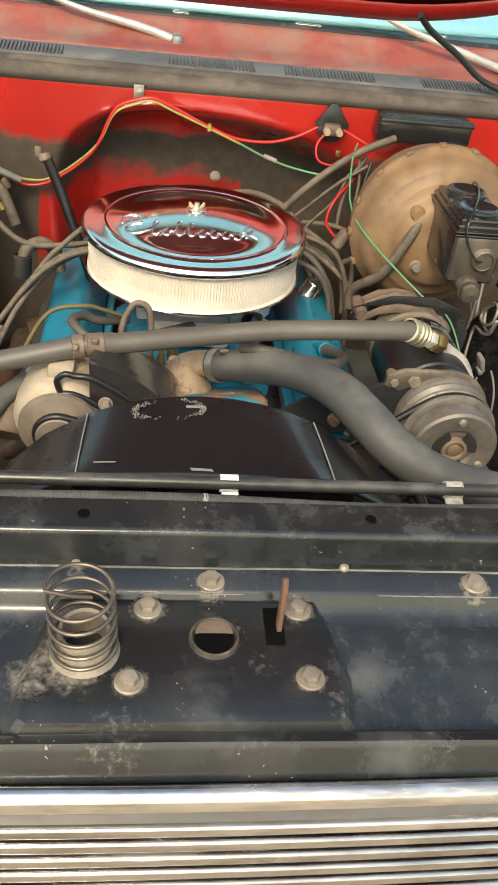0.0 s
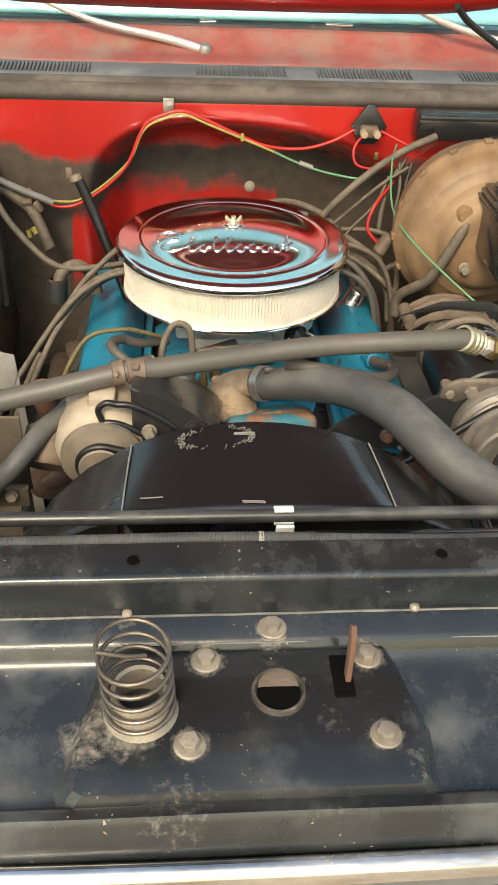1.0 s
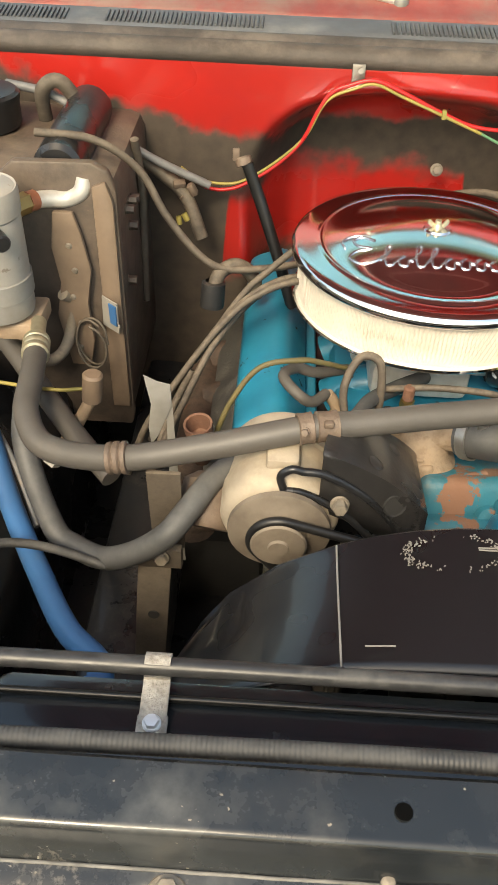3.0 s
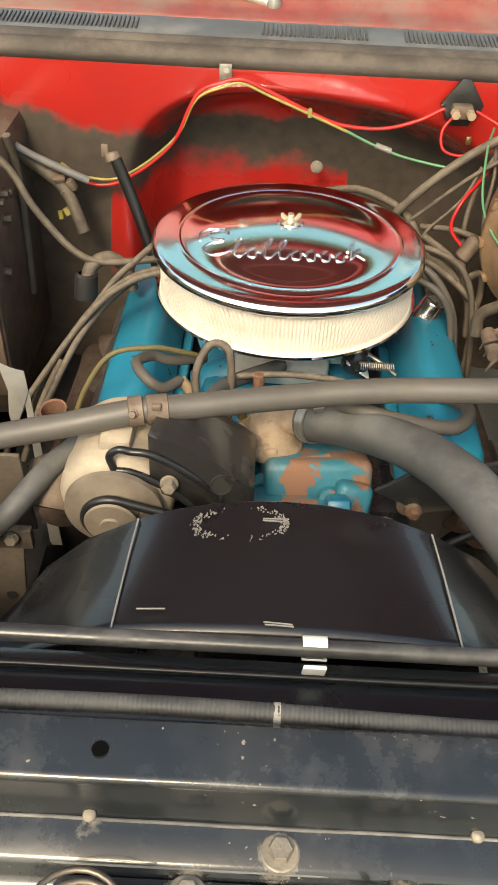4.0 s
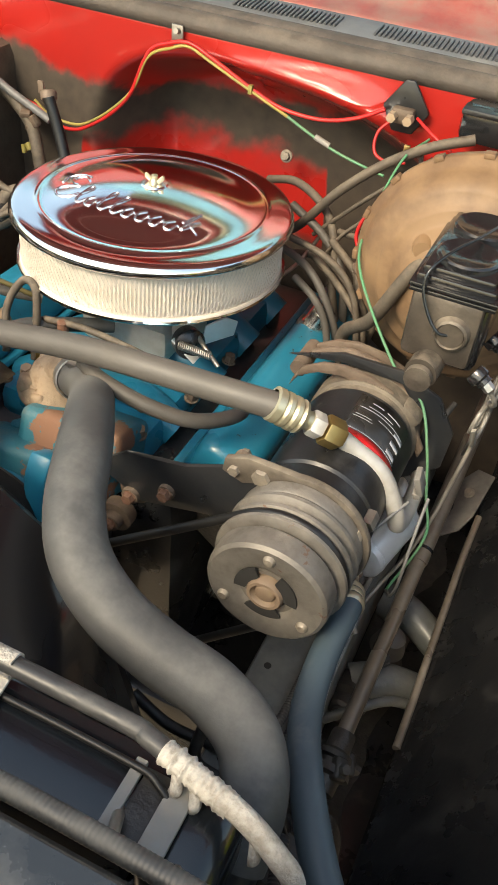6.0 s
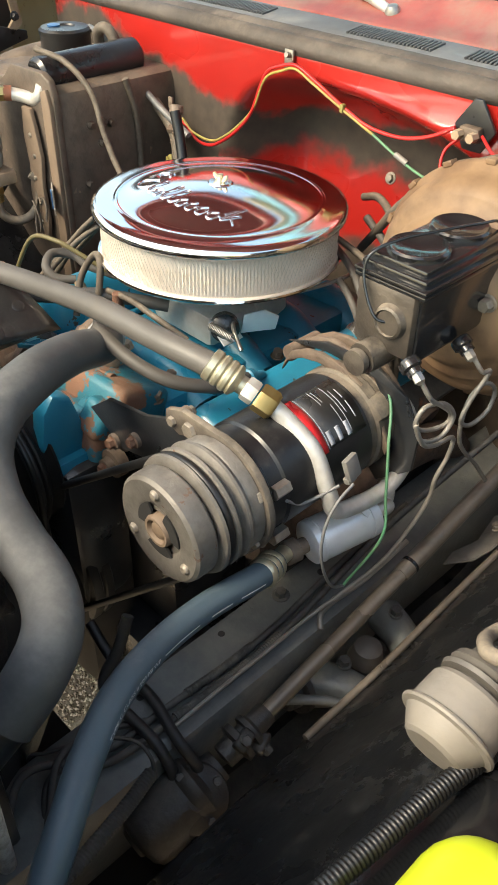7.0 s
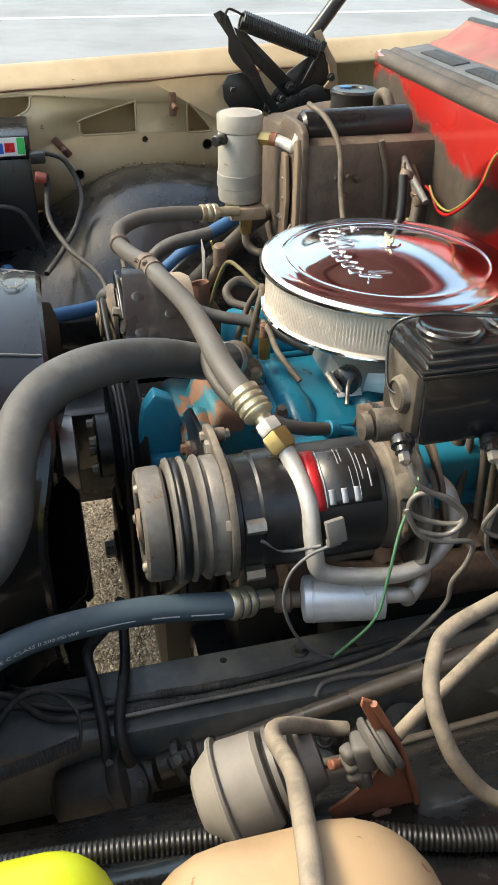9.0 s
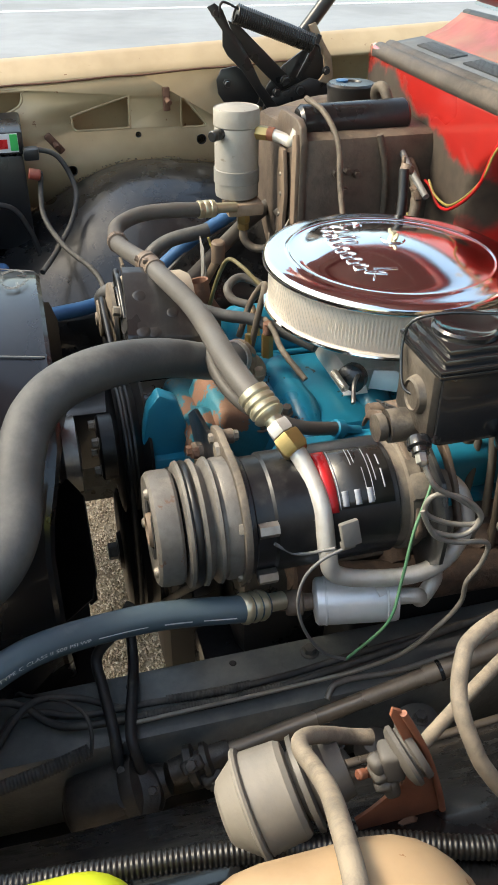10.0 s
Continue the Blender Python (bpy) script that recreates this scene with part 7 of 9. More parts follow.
# ---- passenger side: heater box, drier, battery ----
def heater_box():
    t = thing("evaporator_box", (-0.53, 1.33, 0.7), "brown dust coated evaporator box on the firewall", "evaporator box")
    g = Geo()
    g.box((-0.535, 1.345, 0.87), (0.27, 0.30, 0.38), 0.02)
    part("case", g, BROWN_BOX, t)
    g = Geo()
    g.cyl((-0.470, 1.215, 1.070), (-0.470, 1.425, 1.073), 0.031, n=24, bevel=0.006)
    part("duct", g, PLASTIC_BLACK, t, "black round duct along the top")
    g = Geo()
    poly = [(-0.67, 0.68), (-0.40, 0.68), (-0.396, 0.70), (-0.396, 1.05), (-0.405, 1.078), (-0.425, 1.088), (-0.52, 1.086), (-0.55, 1.06), (-0.67, 1.05)]
    g.prism([(x, z) for x, z in poly], (0, 1.212, 0), (1, 0, 0), (0, 0, 1), 0.014, 0.004)
    part("front_flange", g, BROWN_BOX, t)
    g = Geo()
    g.prism([(-0.425, 0.72), (-0.400, 0.72), (-0.400, 1.04), (-0.408, 1.066), (-0.425, 1.06)], (0, 1.199, 0), (1, 0, 0), (0, 0, 1), 0.008, 0.002)
    part("edge_strip", g, BROWN_FLANGE, t)
    g = Geo()
    g.prism([(-0.475, 0.80), (-0.448, 0.80), (-0.440, 0.84), (-0.443, 0.90), (-0.434, 0.95), (-0.442, 1.0), (-0.450, 1.03), (-0.475, 1.03), (-0.482, 0.98), (-0.476, 0.93), (-0.486, 0.88)], (0, 1.190, 0), (1, 0, 0), (0, 0, 1), 0.008, 0.002)
    part("access_plate", g, BROWN_FLANGE, t, "tan riveted access plate")
    for x, z in ((-0.459, 0.985), (-0.455, 0.95), (-0.462, 0.91), (-0.455, 0.87), (-0.46, 0.83)):
        b = Geo()
        b.lathe([(0, 0.003), (0.003, 0.0025), (0.0045, 0)], (x, 1.182, z), (0, -1, 0), 12)
        part("rivet", b, BOLT, t)
    for y, z in ((1.265, 0.998), (1.288, 1.0), (1.306, 0.994), (1.285, 0.965), (1.25, 0.9)):
        b = Geo()
        b.hexbolt((-0.400, y, z), (1, 0, 0), 0.011, 0.015, 0.012)
        part("bolt", b, BROWN_BOX, t)
    g = Geo()
    g.tube([(-0.397, 1.345, 1.06), (-0.394, 1.36, 1.0), (-0.395, 1.365, 0.92), (-0.397, 1.36, 0.80)], 0.006, n=8)
    part("drain_tube", g, WIRE_TAN, t)
    s = thing("sticker", (-0.398, 1.165, 0.89), "small torn white and blue sticker", "sticker")
    g = Geo()
    g.prism([(0.002, 0.004), (0.030, 0.0), (0.032, 0.012), (0.029, 0.014), (0.030, 0.046), (0.004, 0.050)], (-0.428, 1.193, 0.86), (0.8, -0.5, 0), (0, 0, 1), 0.002)
    part("paper", g, GREY_CAN, s)
    g = Geo()
    g.prism([(0.017, 0.014), (0.028, 0.012), (0.028, 0.042), (0.016, 0.044)], (-0.4285, 1.1905, 0.86), (0.8, -0.5, 0), (0, 0, 1), 0.002)
    part("blue_print", g, BLUE_BRIGHT, s)
    t = thing("vacuum_tank", (-0.60, 1.365, 1.06), "round black plastic tank with a flat lid", "vacuum tank")
    g = Geo()
    g.lathe([(0, 0), (0.043, 0), (0.046, 0.006), (0.046, 0.034), (0.0475, 0.036), (0.0475, 0.043), (0.043, 0.047), (0.02, 0.048), (0.018, 0.045), (0, 0.045)], (-0.600, 1.365, 1.062), (0, 0, 1), 36)
    part("tank", g, PLASTIC_BLACK, t)
    g = Geo()
    g.lathe([(0, 0), (0.011, 0), (0.012, 0.004), (0, 0.005)], (-0.612, 1.35, 1.108), (0, 0, 1), 16)
    part("port", g, BLUE_BRIGHT, t)
    g = Geo()
    g.tube([(-0.72, 1.18, 0.98), (-0.69, 1.25, 1.02), (-0.66, 1.33, 1.045), (-0.62, 1.42, 1.05)], 0.03, n=14)
    alone("fresh_air_duct", g, BROWN_BOX, "dusty grey brown air duct behind the drier", "duct")
    b = Geo()
    b.tube([(-0.53, 1.40, 1.06), (-0.525, 1.385, 1.105), (-0.50, 1.39, 1.115), (-0.47, 1.40, 1.07), (-0.42, 1.41, 1.02), (-0.37, 1.41, 0.985), (-0.335, 1.40, 0.955), (-0.31, 1.38, 0.90)], 0.010, n=10)
    alone("wiring_harness", b, WIRE_TAN, "taped dusty wiring harness down the firewall", "wiring harness")
    b = Geo()
    b.tube([(-0.58, 1.405, 1.105), (-0.52, 1.40, 1.095), (-0.456, 1.395, 1.062), (-0.388, 1.395, 1.017), (-0.30, 1.40, 0.975)], 0.006, n=8)
    alone("grey_cable", b, WIRE_GREY, "grey cable across the firewall", "cable")
    w = Geo()
    for k in range(2):
        pts = [(-0.44 + 0.022 * math.cos(a * 0.62 + k), 1.165 + 0.012 * math.sin(a * 0.5), 0.848 + 0.034 * math.sin(a * 0.62 + k)) for a in range(12)]
        w.tube(pts, 0.0018, n=6)
    alone("coiled_wire", w, WIRE_TAN, "loose coil of thin dusty wire", "wire")
    c = thing("pressure_switch", (-0.43, 1.06, 0.82), "brass pressure switch with pale connector", "switch")
    g = Geo()
    g.cyl((-0.418, 1.052, 0.842), (-0.413, 1.052, 0.885), 0.013, n=14, bevel=0.003)
    part("connector", g, BROWN_FLANGE, c)
    g = Geo()
    g.tube([(-0.419, 1.05, 0.845), (-0.437, 1.04, 0.813), (-0.462, 1.03, 0.775)], 0.008, n=10)
    part("pipe", g, CAST_TAN, c)
    g = Geo()
    g.cyl((-0.460, 1.03, 0.778), (-0.475, 1.025, 0.758), 0.013, n=6)
    part("nut", g, ALU, c)
    g = Geo()
    g.tube([(-0.425, 1.05, 0.862), (-0.47, 1.05, 0.858), (-0.56, 1.06, 0.86)], 0.0025, n=6)
    part("wire", g, WIRE_YELLOW, c, "yellow wire pair")


heater_box()


def drier():
    o = vec((-0.535, 1.118, 0.925))
    t = thing("receiver_drier", (-0.535, 1.118, 0.90), "pale dusty aluminium receiver drier canister", "receiver drier")
    g = Geo()
    g.lathe([(0, -0.004), (0.03, -0.002), (0.040, 0.004), (0.0415, 0.01), (0.0415, 0.128), (0.0405, 0.131), (0.043, 0.134), (0.0432, 0.160), (0.0415, 0.164), (0.0395, 0.1625), (0.036, 0.164), (0, 0.1655)], o, (0, 0, 1), 40)
    part("canister", g, GREY_CAN, t)
    g = Geo()
    g.lathe([(0.0415, 0.030), (0.0436, 0.031), (0.0436, 0.055), (0.0415, 0.056)], o, (0, 0, 1), 40)
    part("band", g, GREY_PLASTIC, t, "grey clamp band")
    g = Geo()
    g.cyl((-0.515, 1.085, 1.048), (-0.498, 1.062, 1.048), 0.010, n=14, bevel=0.002)
    part("switch", g, PLASTIC_BLACK, t, "small black switch")
    g = Geo()
    g.cyl((-0.512, 1.150, 1.048), (-0.498, 1.170, 1.048), 0.013, n=6)
    part("nut", g, BRASS, t)
    g = Geo()
    g.cyl((-0.499, 1.168, 1.048), (-0.492, 1.178, 1.047), 0.0125, n=14)
    part("seal_ring", g, ORANGE, t, "orange sealing ring")
    g = Geo()
    g.tube([(-0.495, 1.173, 1.048), (-0.480, 1.190, 1.043), (-0.458, 1.200, 1.040), (-0.440, 1.200, 1.050), (-0.436, 1.205, 1.066)], 0.0105, n=12)
    part("outlet_pipe", g, ALU, t)
    g = Geo()
    g.box((-0.515, 1.125, 0.912), (0.06, 0.07, 0.024), 0.005)
    part("manifold_block", g, CAST_TAN, t)
    g = Geo()
    g.lathe([(0, 0), (0.013, 0.0), (0.013, 0.016), (0.011, 0.018), (0.011, 0.03), (0, 0.03)], (-0.50, 1.122, 0.902), (0, 0, -1), 6)
    part("lower_nut", g, BRASS, t)
    g = Geo()
    g.tube([(-0.50, 1.122, 0.875), (-0.498, 1.124, 0.852), (-0.490, 1.14, 0.836), (-0.478, 1.165, 0.838), (-0.47, 1.185, 0.862), (-0.468, 1.19, 0.90), (-0.475, 1.18, 0.915)], 0.008, n=10)
    part("lower_pipe", g, HOSE_TAN, t)


drier()


def left_hoses():
    g = Geo()
    g.tube([(-0.205, 0.935, 0.905), (-0.232, 0.905, 0.886), (-0.254, 0.88, 0.879), (-0.274, 0.845, 0.871), (-0.296, 0.825, 0.852), (-0.331, 0.83, 0.817), (-0.369, 0.845, 0.787), (-0.406, 0.865, 0.781), (-0.435, 0.885, 0.791), (-0.475, 0.95, 0.86), (-0.49, 1.05, 0.88)], 0.0135, n=14)
    alone("heater_hose", g, RUBBER_BLACK, "dusty grey heater hose looping down", "hose", "heater hoses")
    g = Geo()
    g.tube([(-0.58, 1.12, 0.875), (-0.55, 1.03, 0.84), (-0.50, 0.93, 0.79), (-0.44, 0.83, 0.775), (-0.39, 0.75, 0.785), (-0.345, 0.70, 0.80), (-0.352, 0.665, 0.81), (-0.42, 0.655, 0.815), (-0.56, 0.66, 0.81)], 0.0135, n=14)
    alone("blue_hose", g, BLUE_BRIGHT, "bright blue heater hose with a tight bend", "hose", "heater hoses")
    g = Geo()
    g.tube([(-0.60, 1.20, 0.88), (-0.53, 1.12, 0.86), (-0.44, 1.02, 0.82), (-0.38, 0.96, 0.80)], 0.014, n=12)
    alone("heater_hose", g, RUBBER, "dusty grey heater hose beside the blue one", "hose", "heater hoses")
    # hooked rubber breather
    t = thing("breather_hose", (-0.25, 1.27, 0.9), "dusty hooked rubber hose with an open end", "hose")
    g = Geo()
    g.tube([(-0.222, 1.27, 0.872), (-0.228, 1.268, 0.905), (-0.25, 1.262, 0.925), (-0.273, 1.25, 0.918), (-0.281, 1.238, 0.895)], 0.0098, n=12)
    part("hose", g, WIRE_TAN, t)
    g = Geo()
    g.lathe([(0.006, 0.030), (0.009, 0.0), (0.0165, -0.001), (0.017, 0.002), (0.0165, 0.034), (0.0115, 0.036)], (-0.283, 1.236, 0.874), (0.02, 0.06, 0.3), 18)
    part("end_boot", g, RUBBER_PLAIN, t)
    # black prop tube running down behind the air cleaner
    t = thing("vent_tube", (-0.22, 1.3, 0.95), "black tube with pale bracket on the firewall", "tube")
    g = Geo()
    g.tube([(-0.243, 1.325, 1.043), (-0.222, 1.318, 0.99), (-0.195, 1.30, 0.92), (-0.17, 1.28, 0.85)], 0.0085, n=12)
    part("tube", g, PULLEY_BLACK, t)
    g = Geo()
    g.cyl((-0.246, 1.33, 1.036), (-0.25, 1.335, 1.048), 0.0115, n=14, bevel=0.002)
    g.box((-0.258, 1.33, 1.052), (0.010, 0.005, 0.018), 0.002)
    part("bracket", g, CAST_DARK, t)
    # spark plug and sensor leads over the passenger valve cover
    leads = [
        ([(-0.10, 1.20, 0.94), (-0.171, 1.18, 0.952), (-0.225, 1.17, 0.93), (-0.268, 1.15, 0.893), (-0.318, 1.12, 0.83), (-0.36, 1.09, 0.77), (-0.385, 1.07, 0.70)], 0.0046),
        ([(-0.10, 1.22, 0.935), (-0.18, 1.20, 0.945), (-0.24, 1.17, 0.92), (-0.29, 1.14, 0.865), (-0.335, 1.12, 0.79), (-0.36, 1.12, 0.72)], 0.0046),
        ([(-0.10, 1.24, 0.93), (-0.18, 1.22, 0.93), (-0.23, 1.19, 0.91), (-0.275, 1.14, 0.87), (-0.31, 1.09, 0.81), (-0.345, 1.06, 0.74)], 0.0046),
        ([(-0.13, 1.30, 0.92), (-0.20, 1.26, 0.925), (-0.264, 1.25, 0.925), (-0.302, 1.25, 0.945), (-0.345, 1.255, 0.998), (-0.378, 1.26, 1.055), (-0.43, 1.25, 1.095), (-0.50, 1.24, 1.105)], 0.0052),
        ([(-0.17, 1.21, 0.985), (-0.205, 1.20, 0.955), (-0.24, 1.19, 0.92), (-0.30, 1.15, 0.84)], 0.0045),
        ([(-0.10, 1.07, 0.90), (-0.135, 1.045, 0.925), (-0.162, 1.03, 0.938), (-0.208, 1.02, 0.932), (-0.24, 1.01, 0.888), (-0.262, 1.0, 0.83)], 0.0034),
        ([(-0.066, 1.02, 0.845), (-0.064, 1.03, 0.90), (-0.07, 1.04, 0.935), (-0.092, 1.045, 0.935), (-0.108, 1.03, 0.90), (-0.10, 1.01, 0.85)], 0.005),
        ([(-0.06, 1.04, 0.895), (0.0, 1.035, 0.905), (0.06, 1.03, 0.905), (0.10, 1.05, 0.88)], 0.0042),
    ]
    for i, (pts, r) in enumerate(leads):
        g = Geo()
        g.tube(pts, r, n=8)
        if i == 5:
            alone("dipstick_tube", g, TUBE_TAN, "yellowed thin tube over the valve cover", "tube")
        else:
            alone("ignition_lead", g, WIRE_TAN, "dusty brown ignition lead", "ignition lead", "ignition leads")
    g = Geo()
    g.prism([(-0.3412, 0.925), (-0.326, 0.917), (-0.3106, 0.9132), (-0.3094, 0.8833), (-0.317, 0.862), (-0.3281, 0.833), (-0.3367, 0.8178), (-0.339, 0.845), (-0.3344, 0.882)], (0, 1.004, 0), (1, 0, 0), (0, 0, 1), 0.0016, 0.0005)
    g.prism([(-0.3094, 0.8833), (-0.317, 0.862), (-0.317, 0.60), (-0.300, 0.60)], (0, 1.006, 0), (1, 0, 0), (0, 0, 1), 0.0016)
    alone("heat_shield", g, GREY_PLASTIC, "torn pale grey heat shield beside the leads", "heat shield")
    t = thing("heat_stove_pipe", (-0.28, 0.98, 0.85), "rusty brown open pipe stub on the manifold", "pipe stub")
    g = Geo()
    g.lathe([(0.013, 0.024), (0.0145, 0.0), (0.0172, -0.001), (0.0176, 0.004), (0.016, 0.024), (0.014, 0.04)], (-0.2771, 0.985, 0.871), (0.1, 0.15, -1), 24)
    part("cup", g, RUST, t)
    g = Geo()
    g.tube([(-0.276, 0.992, 0.845), (-0.276, 1.012, 0.81), (-0.28, 1.05, 0.76)], 0.0135, n=12)
    part("stub", g, RUST, t)


left_hoses()


def battery():
    t = thing("battery", (-0.80, 0.64, 0.80), "black car battery with a bright printed label", "battery")
    g = Geo()
    g.box((-0.80, 0.635, 0.885), (0.165, 0.19, 0.19), 0.006)
    part("case", g, PLASTIC_BLACK, t)
    g = Geo()
    g.box((-0.80, 0.635, 1.003), (0.172, 0.197, 0.045), 0.006)
    part("cover", g, PLASTIC_BLACK, t)
    for y0, y1, z0, z1, mt in ((0.668, 0.724, 0.987, 1.022, LABEL_WHITE), (0.684, 0.704, 0.994, 1.012, LABEL_RED), (0.708, 0.7235, 0.99, 1.021, LABEL_GREEN), (0.672, 0.682, 0.992, 1.012, LABEL_BLUE)):
        g = Geo()
        g.box((-0.7135 + (0 if mt is LABEL_WHITE else 0.0008), (y0 + y1) / 2, (z0 + z1) / 2), (0.0012, y1 - y0 - 0.001, z1 - z0))
        part("label", g, mt, t)
    g = Geo()
    g.box((-0.705, 0.745, 0.985), (0.03, 0.03, 0.022), 0.004)
    part("black_clamp", g, PLASTIC_BLACK, t)
    g = Geo()
    g.cyl((-0.70, 0.735, 0.948), (-0.70, 0.757, 0.943), 0.011, n=14, bevel=0.002)
    part("red_terminal", g, RED_FADED, t, "faded red terminal cover")
    for pts, r in (([(-0.705, 0.745, 0.985), (-0.734, 0.750, 0.985), (-0.738, 0.796, 0.968), (-0.714, 0.823, 0.910), (-0.657, 0.808, 0.865), (-0.572, 0.768, 0.835), (-0.503, 0.734, 0.820)], 0.0052),
                   ([(-0.700, 0.757, 0.944), (-0.721, 0.758, 0.935), (-0.653, 0.752, 0.880), (-0.566, 0.781, 0.845), (-0.491, 0.823, 0.825), (-0.437, 0.838, 0.810), (-0.364, 0.832, 0.790)], 0.0052)):
        g = Geo()
        g.tube(pts, r, n=10)
        alone("battery_cable", g, CABLE_DUSTY, "grey battery cable curving down", "cable", "battery cables")
    g = Geo()
    g.tube([(-0.66, 0.55, 0.90), (-0.66, 0.68, 0.90), (-0.66, 0.72, 0.85), (-0.655, 0.735, 0.80)], 0.006, n=8)
    alone("loom_branch", g, RUBBER_PLAIN, "black cable beside the battery", "cable")


battery()


# ---- firewall wires and fittings ----
def firewall_wires():
    y = 1.425
    for pts, mt, lab, r in (
        ([(-0.36, y, 0.985), (-0.334, y, 0.979), (-0.306, y, 0.960), (-0.271, y, 0.960), (-0.238, y, 0.976), (-0.201, y, 1.003), (-0.17, y, 1.037), (-0.15, y, 1.081), (-0.134, y, 1.106), (-0.111, y, 1.117), (-0.076, y, 1.125), (-0.036, y, 1.111), (0.024, y, 1.085), (0.072, y, 1.069), (0.13, y, 1.067), (0.178, y, 1.080), (0.215, y, 1.100)], WIRE_RED, "bright red wire looped along the firewall", 0.0028),
        ([(-0.345, y, 0.99), (-0.318, y, 0.972), (-0.271, y, 0.968), (-0.236, y, 0.983), (-0.197, y, 1.012), (-0.165, y, 1.045), (-0.146, y, 1.085), (-0.130, y, 1.102), (-0.105, y, 1.112), (-0.076, y, 1.120), (-0.036, y, 1.105), (0.024, y - 0.003, 1.083), (0.081, y, 1.060)], WIRE_YELLOW, "yellow green wire beside the red one", 0.0022),
        ([(0.081, y, 1.060), (0.12, y, 1.043), (0.16, y - 0.005, 1.031), (0.20, y - 0.01, 1.024), (0.235, y - 0.02, 1.022)], WIRE_GREEN, "thin green wire with a grey splice", 0.0020),
        ([(0.232, 1.42, 1.095), (0.215, 1.41, 1.075), (0.218, 1.40, 1.052), (0.24, 1.395, 1.045), (0.262, 1.395, 1.05)], WIRE_RED, "short looped red wire below the relay", 0.0022),
        ([(0.30, 1.39, 1.055), (0.275, 1.36, 1.03), (0.245, 1.33, 1.005), (0.235, 1.32, 0.97), (0.255, 1.31, 0.945)], WIRE_RED, "red wire curving to the booster", 0.0025),
        ([(0.26, 1.42, 1.10), (0.29, 1.40, 1.09), (0.325, 1.39, 1.075)], WIRE_RED, "faded red wire by the relay", 0.0022),
    ):
        g = Geo()
        g.tube(pts, r, n=8)
        alone("wire", g, mt, lab, "wire", "firewall wires")
    g = Geo()
    g.cyl((0.125, y, 1.0425), (0.148, y - 0.002, 1.0355), 0.0042, n=10)
    alone("wire_splice", g, GREY_PLASTIC, "grey crimp splice on the green wire", "splice")
    g = Geo()
    g.box((0.024, 1.422, 1.085), (0.006, 0.008, 0.012), 0.001)
    alone("cable_tie", g, WIRE_YELLOW, "pale cable tie on the wires", "cable tie")
    t = thing("relay", (0.24, 1.43, 1.108), "black diamond relay plate with two studs", "relay")
    g = Geo()
    g.prism([(-0.031, 0.0), (-0.006, 0.036), (0.006, 0.036), (0.032, 0.0), (0.014, -0.03), (-0.014, -0.03)], (0.240, 1.436, 1.104), (1, 0, 0), (0, 0, 1), 0.006, 0.002)
    part("plate", g, PLASTIC_BLACK, t)
    g = Geo()
    g.box((0.240, 1.424, 1.098), (0.030, 0.016, 0.020), 0.004)
    part("body", g, CAST_DARK, t)
    for x in (0.229, 0.251):
        g = Geo()
        g.cyl((x, 1.418, 1.098), (x, 1.404, 1.098), 0.0065, n=6)
        part("stud", g, CAST_TAN, t)
    g = Geo()
    g.box((0.256, 1.415, 1.06), (0.008, 0.005, 0.012), 0.001)
    alone("terminal", g, BRASS, "brass spade terminal on the firewall", "terminal")
    t = thing("wiper_motor_cover", (0.40, 1.41, 1.10), "black metal cover strip on the firewall", "cover")
    g = Geo()
    g.box((0.402, 1.425, 1.112), (0.172, 0.05, 0.045), 0.010)
    part("cover", g, MC_BLACK, t)
    g = Geo()
    g.box((0.402, 1.408, 1.130), (0.170, 0.03, 0.008), 0.003)
    part("lip", g, PLASTIC_BLACK, t)
